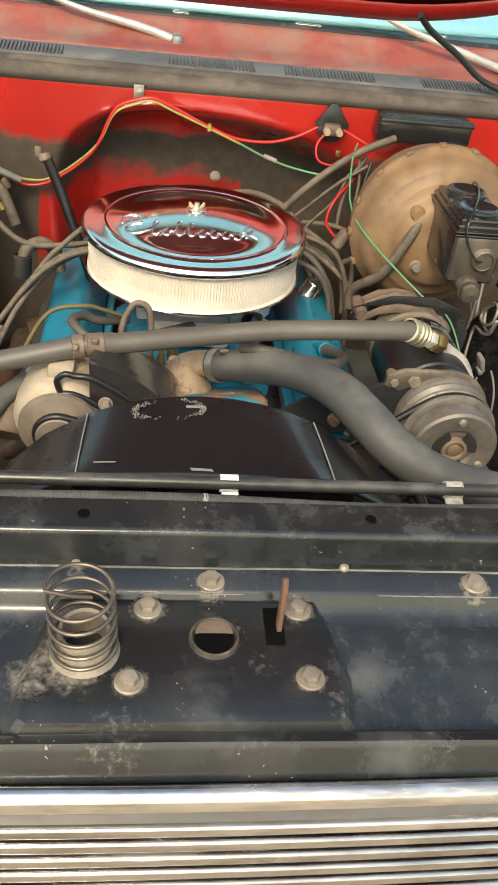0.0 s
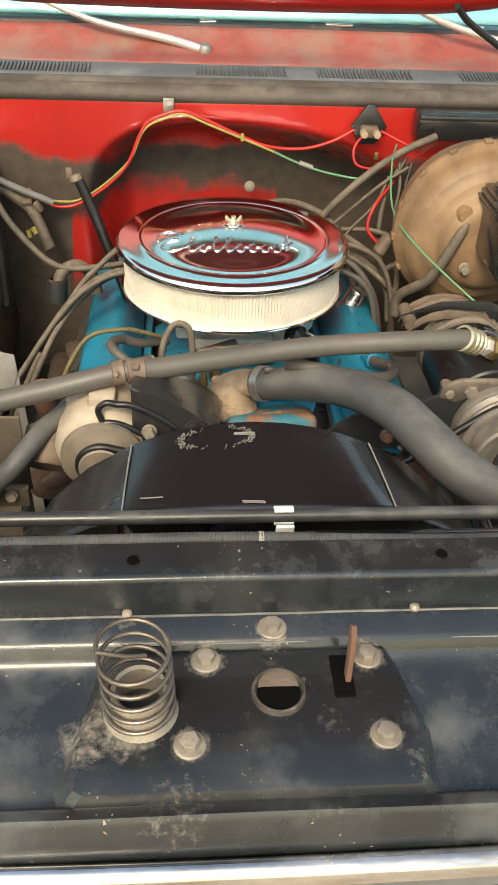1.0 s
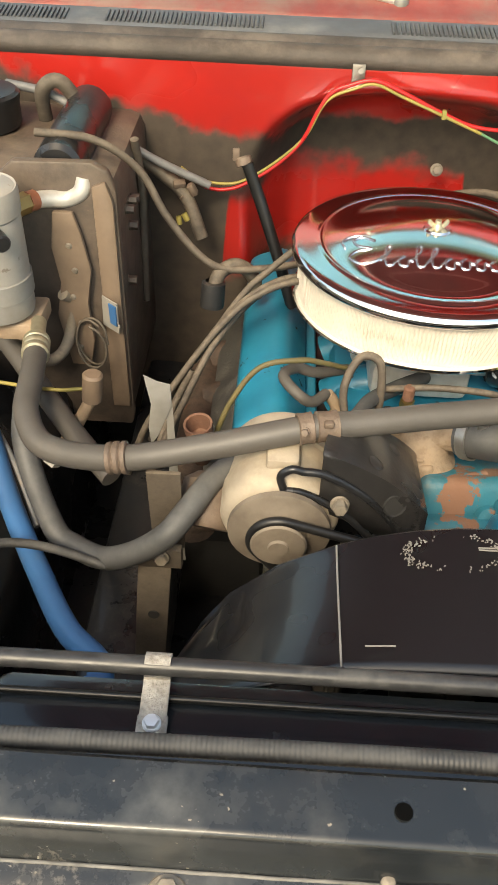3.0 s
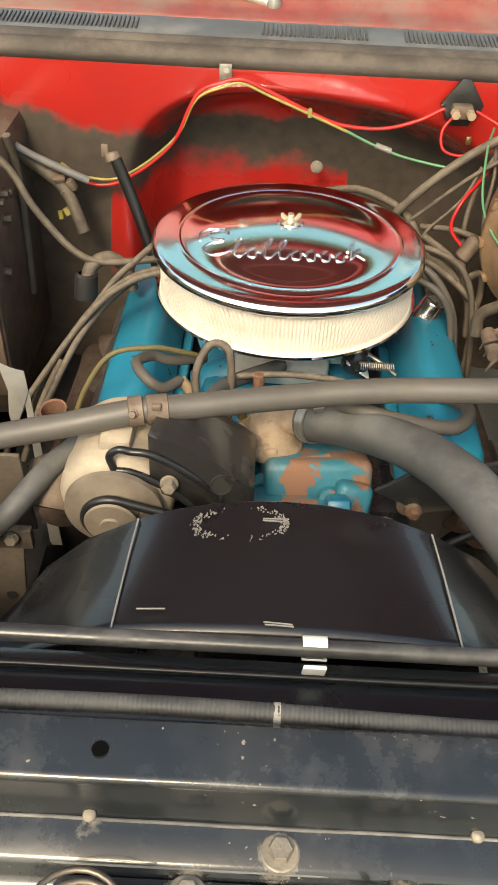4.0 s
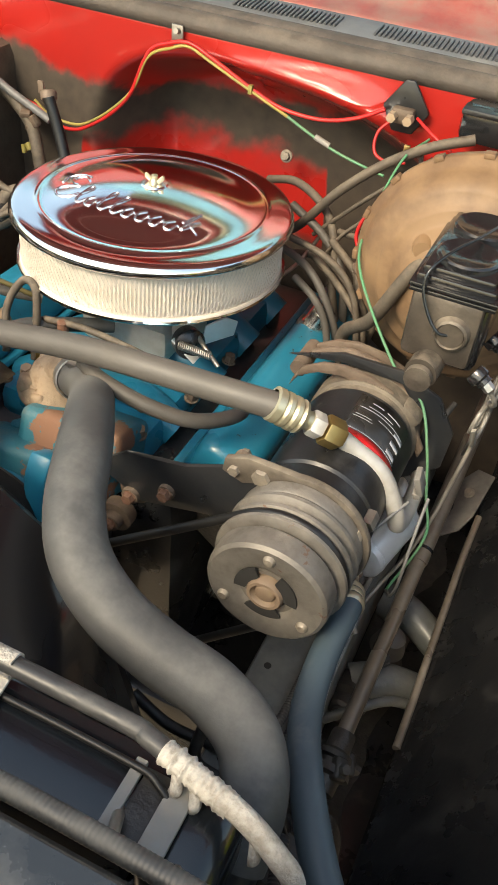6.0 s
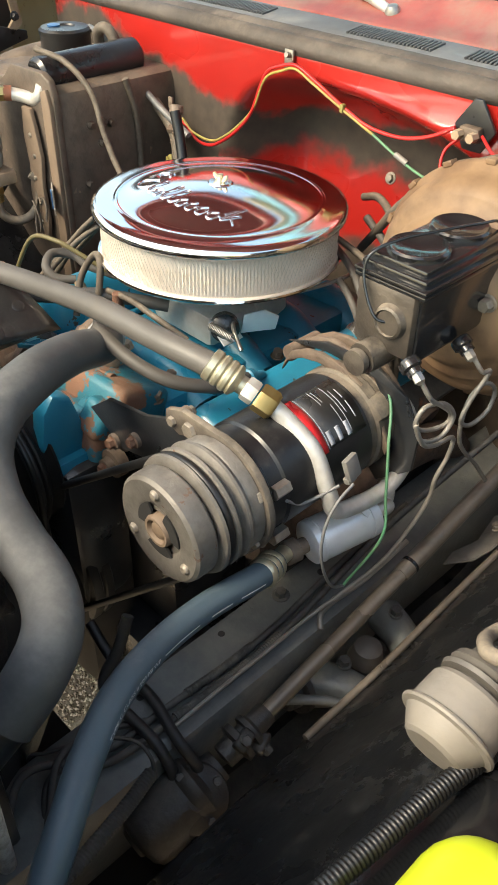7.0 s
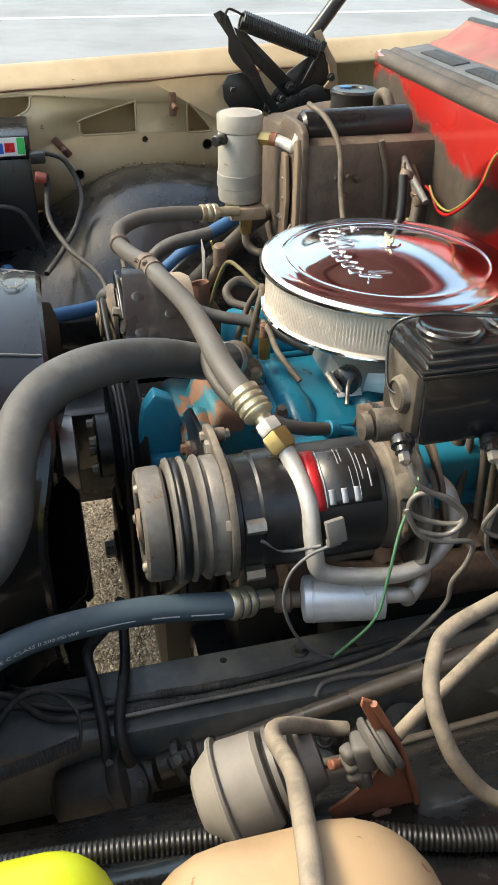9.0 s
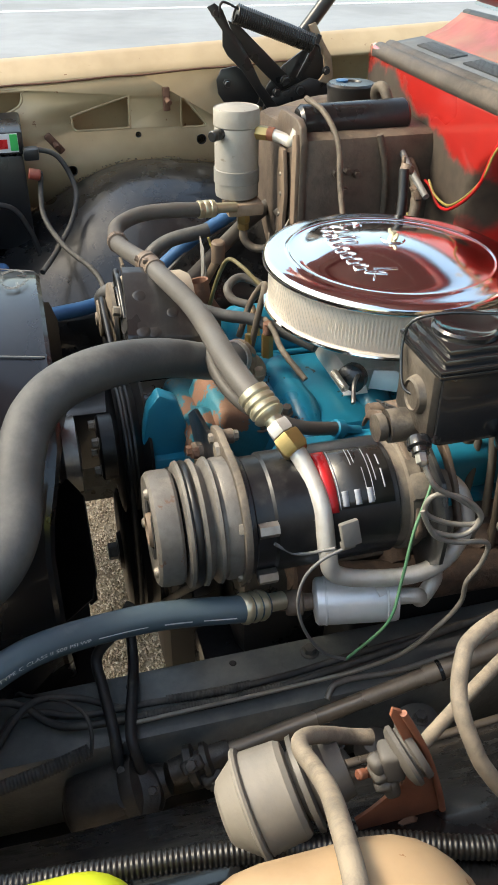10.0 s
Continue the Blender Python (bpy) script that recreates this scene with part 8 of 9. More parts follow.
    # cables between the air cleaner and the booster
    for pts, r, mt in (
        ([(0.10, 1.40, 0.90), (0.141, 1.37, 0.942), (0.19, 1.36, 1.005), (0.243, 1.36, 1.055), (0.295, 1.365, 1.088), (0.344, 1.38, 1.105)], 0.0065, WIRE_TAN),
        ([(0.16, 1.37, 0.93), (0.21, 1.36, 0.985), (0.255, 1.355, 1.03), (0.30, 1.36, 1.06)], 0.0032, WIRE_TAN),
        ([(0.05, 1.46, 0.95), (0.11, 1.42, 0.975), (0.17, 1.38, 0.965), (0.20, 1.35, 0.93), (0.215, 1.32, 0.88), (0.25, 1.29, 0.80)], 0.006, WIRE_TAN),
        ([(0.12, 1.38, 0.96), (0.175, 1.36, 0.94), (0.215, 1.34, 0.91), (0.235, 1.32, 0.86), (0.245, 1.30, 0.77)], 0.006, RUBBER),
        ([(0.10, 1.33, 0.93), (0.19, 1.27, 0.935), (0.236, 1.25, 0.893), (0.258, 1.25, 0.827), (0.268, 1.25, 0.74)], 0.0055, RUBBER),
        ([(0.12, 1.30, 0.96), (0.217, 1.27, 0.955), (0.263, 1.26, 0.914), (0.284, 1.25, 0.819), (0.30, 1.25, 0.66)], 0.0045, WIRE_TAN),
        ([(0.20, 1.36, 0.95), (0.25, 1.33, 0.96), (0.29, 1.30, 0.95), (0.31, 1.28, 0.90)], 0.0045, WIRE_TAN),
        ([(0.14, 1.36, 0.90), (0.18, 1.33, 0.92), (0.23, 1.30, 0.92), (0.27, 1.28, 0.88), (0.28, 1.27, 0.82)], 0.005, WIRE_TAN),
        ([(0.272, 1.20, 0.87), (0.274, 1.20, 0.905), (0.309, 1.17, 0.95), (0.337, 1.165, 1.012), (0.352, 1.175, 1.04)], 0.0085, WIRE_TAN),
        ([(0.30, 1.38, 1.07), (0.27, 1.36, 1.02), (0.26, 1.34, 0.95), (0.275, 1.32, 0.88)], 0.004, WIRE_TAN),
    ):
        g = Geo()
        g.tube(pts, r, n=8)
        alone("engine_cable", g, mt, "dusty brown cable behind the air cleaner", "cable", "engine bay cables")
    for pts, r, lab in (
        ([(0.285, 1.40, 1.085), (0.2681, 1.3467, 1.0716), (0.2616, 1.2755, 1.0225), (0.2801, 1.1881, 1.0015), (0.3601, 1.0995, 0.9496), (0.402, 1.083, 0.926), (0.4255, 1.058, 0.884), (0.4405, 1.044, 0.832), (0.4535, 1.0275, 0.788), (0.4321, 0.9952, 0.7169)], 0.0017, "thin green wire hanging past the booster"),
        ([(0.448, 0.971, 0.898), (0.448, 0.951, 0.889), (0.448, 0.934, 0.869), (0.448, 0.929, 0.834), (0.446, 0.940, 0.790), (0.440, 0.965, 0.745), (0.4321, 0.9952, 0.7169)], 0.0017, "thin dark wire from the clutch connector"),
        ([(0.43, 0.972, 0.884), (0.41, 0.94, 0.866), (0.41, 0.915, 0.885)], 0.0018, "thin grey wire from the clutch connector"),
    ):
        g = Geo()
        g.tube(pts, r, n=6)
        alone("wire", g, WIRE_GREEN if "green" in lab else WIRE_GREY, lab, "wire", "compressor wires")


firewall_wires()


# ---- brake booster and master cylinder ----
def brakes():
    o = vec((0.397, 1.24, 1.005))
    ax = (0, -1, 0)
    t = thing("brake_booster", (0.397, 1.3, 0.87), "large round gold zinc brake booster stained with rust", "brake booster")
    g = Geo()
    g.lathe([(0.02, 0.075), (0.05, 0.074), (0.066, 0.071), (0.074, 0.063), (0.080, 0.055), (0.084, 0.0515), (0.094, 0.0505), (0.098, 0.0485), (0.101, 0.0435), (0.111, 0.0415), (0.116, 0.0385), (0.122, 0.031), (0.127, 0.022), (0.130, 0.008), (0.137, 0.004), (0.1385, -0.001), (0.1385, -0.008), (0.134, -0.012), (0.130, -0.018), (0.122, -0.06), (0.10, -0.10), (0.06, -0.13), (0.05, -0.17), (0, -0.17)], o, ax, 64)
    part("shell", g, ZINC_GOLD, t, sharp=50)
    for k in range(16):
        a = 2 * math.pi * k / 16 + 0.1
        g = Geo()
        g.box(o + vec((0.1385 * math.cos(a), 0.0, 0.1385 * math.sin(a))), (0.012, 0.012, 0.006), 0.001, (0, -math.degrees(a) + 90, 0))
        part("crimp_tab", g, ZINC_GOLD, t)
    g = Geo()
    g.lathe([(0, 0.026), (0.010, 0.026), (0.013, 0.02), (0.014, 0.006), (0.018, 0.004), (0.018, 0)], (0.349, 1.195, 1.052), ax, 20)
    part("check_valve", g, ZINC_GOLD, t)
    for dx, dz in ((0.045, 0.03), (-0.045, -0.03)):
        b = Geo()
        b.hexbolt((0.405 + dx, 1.166, 1.0 + dz), ax, 0.013, 0.02, 0.012)
        part("nut", b, BOLT, t)
    m = thing("master_cylinder", (0.408, 1.12, 0.99), "black master cylinder with tan dusty cast end and stepped lid", "master cylinder")
    g = Geo()
    g.box((0.4075, 1.122, 1.037), (0.075, 0.140, 0.078), 0.008)
    part("reservoir", g, MC_BLACK, m, "glossy black reservoir side")
    g = Geo()
    g.box((0.405, 1.053, 1.040), (0.070, 0.016, 0.072), 0.006)
    g.tube([(0.400, 1.026, 1.000), (0.402, 1.06, 1.001), (0.402, 1.17, 1.002)], 0.0165, n=18)
    g.lathe([(0, 0.0), (0.0115, 0.0), (0.0135, 0.002), (0.0135, 0.010), (0, 0.012)], (0.400, 1.024, 1.000), (0, -1, 0), 20)
    g.lathe([(0.0125, 0.003), (0.0140, 0.0075), (0.0165, 0.006), (0.0185, 0.0)], (0.416, 1.045, 1.042), (0, -1, 0), 24)
    part("casting", g, MC_IRON, m, "tan dusty cast iron end")
    g = Geo()
    g.lathe([(0, 0.003), (0.0128, 0.003), (0.0128, 0.0045), (0, 0.005)], (0.416, 1.044, 1.042), (0, -1, 0), 24)
    part("end_plug", g, MC_IRON, m)
    for sx, sy, z, h, bv in ((0.084, 0.152, 1.0755, 0.005, 0.0018), (0.086, 0.154, 1.0812, 0.0045, 0.0018), (0.078, 0.144, 1.0868, 0.010, 0.0045), (0.070, 0.134, 1.0945, 0.009, 0.0042)):
        g = Geo()
        g.box((0.4075, 1.122, z), (sx, sy, h), bv)
        part("lid_step", g, MC_BLACK, m)
    for y in (1.088, 1.156):
        g = Geo()
        g.lathe([(0.031, 0.0), (0.031, 0.006), (0.029, 0.008), (0.026, 0.0075), (0.021, 0.0035), (0.0, 0.002)], (0.4075, y, 1.097), (0, 0, 1), 28)
        part("lid_pan", g, MC_BLACK, m)
    g = Geo()
    g.tube([(0.416, 1.042, 1.041), (0.404, 1.036, 1.044), (0.390, 1.038, 1.060), (0.380, 1.042, 1.082), (0.382, 1.05, 1.100), (0.395, 1.075, 1.110), (0.41, 1.11, 1.112), (0.425, 1.16, 1.110), (0.43, 1.196, 1.10), (0.43, 1.2, 1.05)], 0.0016, n=8)
    part("bail_wire", g, BLACK, m, "black bail wire over the lid")
    for y, z in ((1.034, 1.016), (1.124, 1.003)):
        g = Geo()
        g.lathe([(0, 0), (0.010, 0.0), (0.011, 0.003), (0.011, 0.009), (0.008, 0.011), (0.008, 0.016), (0, 0.016)], (0.448, y, z), (1, -0.2, -0.5), 16)
        part("port_boss", g, MC_BLACK, m)
        g = Geo()
        g.lathe([(0, 0), (0.0058, 0), (0.0058, 0.011), (0.003, 0.014), (0, 0.014)], (0.459, y - 0.002, z - 0.006), (0.8, -0.1, -0.6), 6)
        part("line_nut", g, STEEL, m)
    # coiled brake lines
    for pts in ([(0.466, 1.032, 1.005), (0.476, 1.042, 0.982), (0.47, 1.075, 0.955), (0.468, 1.10, 0.932), (0.466, 1.098, 0.918), (0.462, 1.07, 0.922), (0.462, 1.045, 0.94), (0.466, 1.05, 0.962), (0.47, 1.08, 0.955), (0.472, 1.10, 0.93), (0.47, 1.085, 0.91), (0.466, 1.055, 0.918), (0.466, 1.04, 0.945), (0.468, 1.055, 0.915), (0.468, 1.08, 0.900), (0.468, 1.115, 0.892), (0.466, 1.116, 0.864), (0.462, 1.106, 0.835), (0.458, 1.107, 0.802), (0.452, 1.09, 0.765), (0.438, 1.06, 0.715), (0.415, 1.02, 0.672), (0.402, 0.97, 0.652), (0.4005, 0.90, 0.6475), (0.401, 0.82, 0.647), (0.402, 0.76, 0.647)],
                [(0.468, 1.122, 0.993), (0.478, 1.13, 0.975), (0.476, 1.15, 0.965), (0.47, 1.135, 0.935), (0.468, 1.125, 0.91), (0.47, 1.145, 0.895), (0.474, 1.17, 0.905), (0.474, 1.175, 0.93), (0.47, 1.155, 0.945), (0.466, 1.135, 0.925), (0.464, 1.14, 0.87), (0.46, 1.20, 0.80), (0.455, 1.25, 0.74)]):
        g = Geo()
        g.tube(pts, 0.0026, n=8)
        alone("brake_line", g, LINE_STEEL, "dusty coiled steel brake line", "brake line", "brake lines")


brakes()


# ---- driver side: steering, servo, bottles ----
def driver_side():
    t = thing("steering_shaft", (0.455, 1.0, 0.6), "long dusty brown steering shaft with a bolted coupling", "steering shaft")
    sa, sb = vec((0.4465, 0.850, 0.619)), vec((0.463, 1.42, 0.783))
    ax = unit(sb - sa)
    g = Geo()
    g.tube([sa, sa + ax * 0.245], 0.0096, n=18)
    part("lower_shaft", g, SHAFT_BROWN, t)
    g = Geo()
    g.lathe([(0.0, 0.243), (0.0108, 0.243), (0.0113, 0.246), (0.0113, 0.59), (0.0, 0.59)], sa, ax, 20)
    part("sleeve", g, SHAFT_BROWN, t, "brown outer sleeve")
    g = Geo()
    g.lathe([(0.0112, 0.260), (0.0124, 0.261), (0.0124, 0.264), (0.0112, 0.265)], sa, ax, 20)
    part("collar", g, BLACK, t)
    g = Geo()
    g.lathe([(0.0, 0.010), (0.0125, 0.010), (0.014, 0.006), (0.0145, -0.012), (0.020, -0.016), (0.0205, -0.022), (0.014, -0.024), (0.014, -0.030), (0.0235, -0.032), (0.0245, -0.040), (0.016, -0.043), (0.015, -0.060), (0.0, -0.062)], sa, ax, 24)
    part("coupling", g, STEER_OIL, t, "greasy flexible coupling")
    for k in range(2):
        u = vec((0.55, -0.2, 0.8)) if k else vec((0.85, 0.1, -0.5))
        g = Geo()
        g.box(sa + ax * (-0.018 - 0.016 * k) + u * 0.019, (0.016, 0.026, 0.014), 0.004, (16, 30 * k, 20), seg=3)
        part("clamp_ear", g, STEER_OIL, t)
        b = Geo()
        b.hexbolt(sa + ax * (-0.018 - 0.016 * k) + u * 0.025, u, 0.011, 0.015, 0.009)
        part("bolt", b, GRIME, t)
    t = thing("steering_box", (0.43, 0.74, 0.52), "greasy black steering gear box on the rail", "steering box")
    g = Geo()
    g.lathe([(0.0, -0.004), (0.016, -0.004), (0.018, 0.0), (0.030, 0.003), (0.038, 0.010), (0.040, 0.020), (0.038, 0.070), (0.041, 0.074), (0.041, 0.086), (0.034, 0.092), (0.022, 0.098), (0.018, 0.118), (0.0, 0.120)], (0.432, 0.676, 0.556), (0.09, 0.95, 0.29), 28)
    part("housing", g, STEER_OIL, t)
    g = Geo()
    g.lathe([(0.0, 0.016), (0.010, 0.016), (0.014, 0.010), (0.030, 0.008), (0.036, 0.004), (0.038, -0.004), (0.036, -0.03), (0.0, -0.03)], (0.455, 0.742, 0.592), (0.55, -0.25, 0.80), 28)
    part("cover", g, STEER_OIL, t, "round bolted cover")
    cu, cw, ca = basis((0.55, -0.25, 0.80))
    for k in range(4):
        b = Geo()
        b.hexbolt(vec((0.455, 0.742, 0.592)) + ca * 0.006 + (cu * math.cos(k * 1.571 + 0.4) + cw * math.sin(k * 1.571 + 0.4)) * 0.029, ca, 0.009, 0.012, 0.007)
        part("bolt", b, GRIME, t)
    for pts, r, mt in (([(0.314, 0.775, 0.742), (0.3203, 0.753, 0.7084), (0.3223, 0.7289, 0.6757), (0.350, 0.731, 0.655), (0.395, 0.735, 0.646), (0.422, 0.736, 0.625), (0.432, 0.735, 0.597)], 0.0066, RUBBER_PLAIN),
                       ([(0.22, 0.779, 0.645), (0.262, 0.775, 0.625), (0.30, 0.772, 0.628), (0.36, 0.764, 0.652), (0.4137, 0.7537, 0.648), (0.435, 0.757, 0.628), (0.4425, 0.762, 0.602)], 0.0066, RUBBER_PLAIN)):
        g = Geo()
        g.tube(pts, r, n=10)
        alone("power_steering_hose", g, mt, "black power steering hose to the gear box", "hose", "steering hoses")
    for k, (pts, r) in enumerate((([(0.400, 0.555, 0.610), (0.372, 0.575, 0.645), (0.348, 0.605, 0.660), (0.350, 0.638, 0.652), (0.375, 0.668, 0.643), (0.388, 0.70, 0.643), (0.393, 0.7766, 0.643), (0.3955, 0.858, 0.643), (0.392, 0.944, 0.643), (0.381, 1.047, 0.646), (0.374, 1.16, 0.660), (0.39, 1.25, 0.70), (0.42, 1.33, 0.76)], 0.0045),
                                  ([(0.395, 0.60, 0.620), (0.364, 0.625, 0.646), (0.358, 0.660, 0.643), (0.372, 0.70, 0.641), (0.3755, 0.7766, 0.642), (0.380, 0.858, 0.642), (0.378, 0.944, 0.642), (0.367, 1.047, 0.642), (0.352, 1.235, 0.642)], 0.0042),
                                  ([(0.436, 0.708, 0.652), (0.425, 0.712, 0.672), (0.405, 0.708, 0.682), (0.375, 0.690, 0.672), (0.348, 0.668, 0.652), (0.330, 0.645, 0.642), (0.312, 0.63, 0.625), (0.306, 0.61, 0.56)], 0.0022),
                                  ([(0.420, 0.575, 0.590), (0.388, 0.610, 0.638), (0.352, 0.65, 0.655), (0.350, 0.70, 0.645), (0.372, 0.745, 0.641)], 0.0042),
                                  ([(0.414, 0.985, 0.630), (0.404, 0.9946, 0.637), (0.400, 1.008, 0.638), (0.3995, 1.03, 0.638), (0.4035, 1.08, 0.640), (0.409, 1.16, 0.66)], 0.0036))):
        g = Geo()
        g.tube(pts, r, n=8)
        alone("rail_cable", g, CABLE_DUSTY if k < 4 else LINE_STEEL, "dark cable along the chassis rail" if k < 4 else "thin dusty steel line bent over the rail", "cable", "rail cables")
    # wiring sleeves over the two rail cables
    for pts, r in (([(0.3925, 0.77, 0.6435), (0.3945, 0.82, 0.6435), (0.3955, 0.858, 0.6435), (0.3945, 0.90, 0.6435), (0.3925, 0.935, 0.6435)], 0.0062),
                   ([(0.3765, 0.80, 0.6425), (0.3785, 0.83, 0.6425), (0.380, 0.858, 0.6425), (0.3798, 0.90, 0.6425)], 0.0056)):
        g = Geo()
        g.tube(spline(pts, 60), r, n=12, smooth=False, ring=lambda q: 0.94 + 0.06 * math.cos(q / 0.0036 * 2 * math.pi))
        alone("wiring_sleeve", g, CABLE_DUSTY, "split corrugated sleeve over the rail cable", "wiring sleeve", "wiring sleeves", sharp=60)
    # front suspension seen between rail and inner wing
    t = thing("control_arm", (0.50, 0.98, 0.45), "dusty grey suspension arm below the steering shaft", "suspension arm")
    g = Geo()
    g.tube([(0.43, 0.955, 0.566), (0.46, 0.972, 0.572), (0.50, 0.985, 0.566), (0.56, 0.995, 0.545), (0.64, 1.0, 0.52)], [0.030, 0.027, 0.024, 0.022, 0.022], n=18)
    part("arm", g, RAIL_DUST, t)
    g = Geo()
    g.tube([(0.43, 1.10, 0.576), (0.47, 1.085, 0.580), (0.52, 1.06, 0.566), (0.60, 1.02, 0.535)], [0.026, 0.023, 0.021, 0.020], n=18)
    part("rear_arm", g, RAIL_DUST, t)
    g = Geo()
    g.lathe([(0.0, 0.03), (0.012, 0.03), (0.016, 0.026), (0.017, 0.010), (0.026, 0.008), (0.027, 0.0), (0.022, -0.004), (0.024, -0.03), (0.0, -0.03)], (0.432, 0.934, 0.572), (-0.1, -0.95, 0.25), 24)
    part("bushing", g, STEER_OIL, t, "greasy pivot bushing")
    for p, u in (((0.430, 0.905, 0.581), (-0.1, -0.95, 0.25)), ((0.455, 0.985, 0.602), (0.1, 0.0, 1)), ((0.452, 1.09, 0.607), (0.1, 0.0, 1))):
        b = Geo()
        b.hexbolt(p, u, 0.013, 0.019, 0.010)
        part("bolt", b, GRIME, t)
    g = Geo()
    g.lathe([(0.0, 0.030), (0.010, 0.030), (0.018, 0.024), (0.021, 0.012), (0.024, 0.0), (0.0, 0.0)], (0.452, 1.035, 0.565), (0.1, 0.0, 1), 24)
    part("bump_stop", g, RUBBER, t, "worn rubber bump stop")
    g = Geo()
    g.tube([(0.405, 0.885, 0.570), (0.43, 0.900, 0.585), (0.449, 0.9157, 0.590), (0.475, 0.938, 0.592), (0.497, 0.949, 0.588), (0.53, 0.957, 0.57), (0.60, 0.96, 0.53)], 0.0062, n=14)
    alone("sway_bar", g, RAIL_DUST, "dusty steel anti-roll bar beside the rail", "sway bar")
    t = thing("column_bracket", (0.475, 1.26, 0.62), "pale grey sheet bracket behind the steering shaft", "bracket")
    g = Geo()
    g.prism([(-0.055, -0.028), (-0.038, 0.010), (-0.012, 0.022), (0.060, 0.030), (0.075, 0.0), (0.05, -0.024), (0.0, -0.012), (-0.03, -0.032)], (0.478, 1.24, 0.655), (0.05, 0.95, 0.25), (0.85, -0.1, 0.5), 0.003, 0.0008)
    part("plate", g, DULL_STEEL, t)
    h = Geo()
    h.hexbolt((0.482, 1.262, 0.668), (-0.5, -0.25, 0.83), 0.011, 0.016)
    part("bolt", h, BOLT, t)
    g = Geo()
    g.sheet(lambda y, k: (0.415 + 0.05 * k, y, 0.485 - 0.012 * k + 0.012 * noise.noise((y * 12, k * 2, 7))), [0.80 + 0.03 * i for i in range(22)], [0, 1, 2, 3, 4, 5, 6])
    alone("splash_shield", g, GRIME, "dirty black splash shield below the inner wing", "splash shield", kind="structure", solid=0.004)
    g = Geo()
    g.tube([(0.5045, 0.86, 0.634), (0.5045, 0.92, 0.635), (0.504, 0.996, 0.636), (0.5035, 1.07, 0.643), (0.503, 1.152, 0.650), (0.505, 1.23, 0.660)], 0.0048, n=12)
    alone("edge_rod", g, SHAFT_BROWN, "thin dusty rod along the inner wing edge", "rod")
    # cruise servo canister
    o = vec((0.670, 0.819, 0.879))
    ax = unit((0.0, 0.95, 0.30))
    t = thing("vacuum_servo", (0.67, 0.83, 0.85), "small dusty grey vacuum servo canister with a rolled rim", "vacuum servo")
    g = Geo()
    g.lathe([(0, -0.019), (0.022, -0.0185), (0.026, -0.016), (0.0355, -0.002), (0.0365, 0.0)], o, ax, 32)
    part("front_cap", g, SERVO_GREY, t, sharp=18)
    g = Geo()
    g.lathe([(0.036, -0.001), (0.0410, 0.0), (0.0420, 0.002), (0.0410, 0.004), (0.036, 0.005)], o, ax, 32)
    part("rim", g, SERVO_GREY, t)
    g = Geo()
    g.lathe([(0.036, 0.004), (0.0375, 0.006), (0.0355, 0.032), (0.033, 0.036), (0.024, 0.037)], o, ax, 32)
    part("body", g, SERVO_GREY, t, sharp=18)
    g = Geo()
    g.lathe([(0.024, 0.037), (0.026, 0.040), (0.034, 0.041), (0.035, 0.045), (0.028, 0.047), (0.033, 0.052), (0.031, 0.058), (0.024, 0.062), (0.02, 0.075), (0.0, 0.076)], o, ax, 24)
    part("bellows", g, RUBBER, t, "dusty rubber bellows")
    t = thing("servo_bracket", (0.69, 0.94, 0.85), "orange rusty bracket holding a grey valve", "bracket")
    g = Geo()
    g.prism([(0.9084, 0.9852), (0.9158, 0.9799), (0.9279, 0.9551), (0.9395, 0.9285), (0.9507, 0.8966), (0.9619, 0.8582), (0.9712, 0.8098), (0.9004, 0.8381), (0.8928, 0.8638), (0.9043, 0.8719), (0.9149, 0.8831), (0.9247, 0.8930), (0.9299, 0.9073), (0.9301, 0.9255), (0.9172, 0.9552), (0.9077, 0.9774)], (0.688, 0, 0), (0, 1, 0), (0, 0, 1), 0.003, 0.0008)
    part("plate", g, ORANGE, t)
    g = Geo()
    g.tube([(0.692, 0.9158, 0.9799), (0.692, 0.9279, 0.9551), (0.692, 0.9395, 0.9285), (0.692, 0.9507, 0.8966), (0.692, 0.9619, 0.8582), (0.692, 0.9712, 0.8098)], 0.0026, n=8)
    part("rolled_edge", g, ORANGE, t, "bright orange rolled edge")
    b = Geo()
    b.lathe([(0.0, 0.001), (0.005, 0.001), (0.006, 0.0035), (0.009, 0.0035), (0.0105, 0.0)], (0.694, 0.935, 0.844), (1, 0, 0.1), 18)
    part("grommet", b, RUST, t)
    v = thing("vacuum_valve", (0.685, 0.93, 0.90), "lumpy grey rubber valve on the bracket", "valve")
    g = Geo()
    a2 = unit((0.10, -0.90, -0.42))
    p = vec((0.688, 0.929, 0.929))
    g.lathe([(0, -0.006), (0.020, -0.006), (0.0215, -0.004), (0.0215, -0.001), (0.0185, 0.0005), (0.0185, 0.002), (0.022, 0.003), (0.0225, 0.006), (0.020, 0.009), (0.014, 0.011), (0.0, 0.012)], p, a2, 32)
    part("diaphragm", g, RUBBER, v)
    rng = random.Random(4)
    g = Geo()
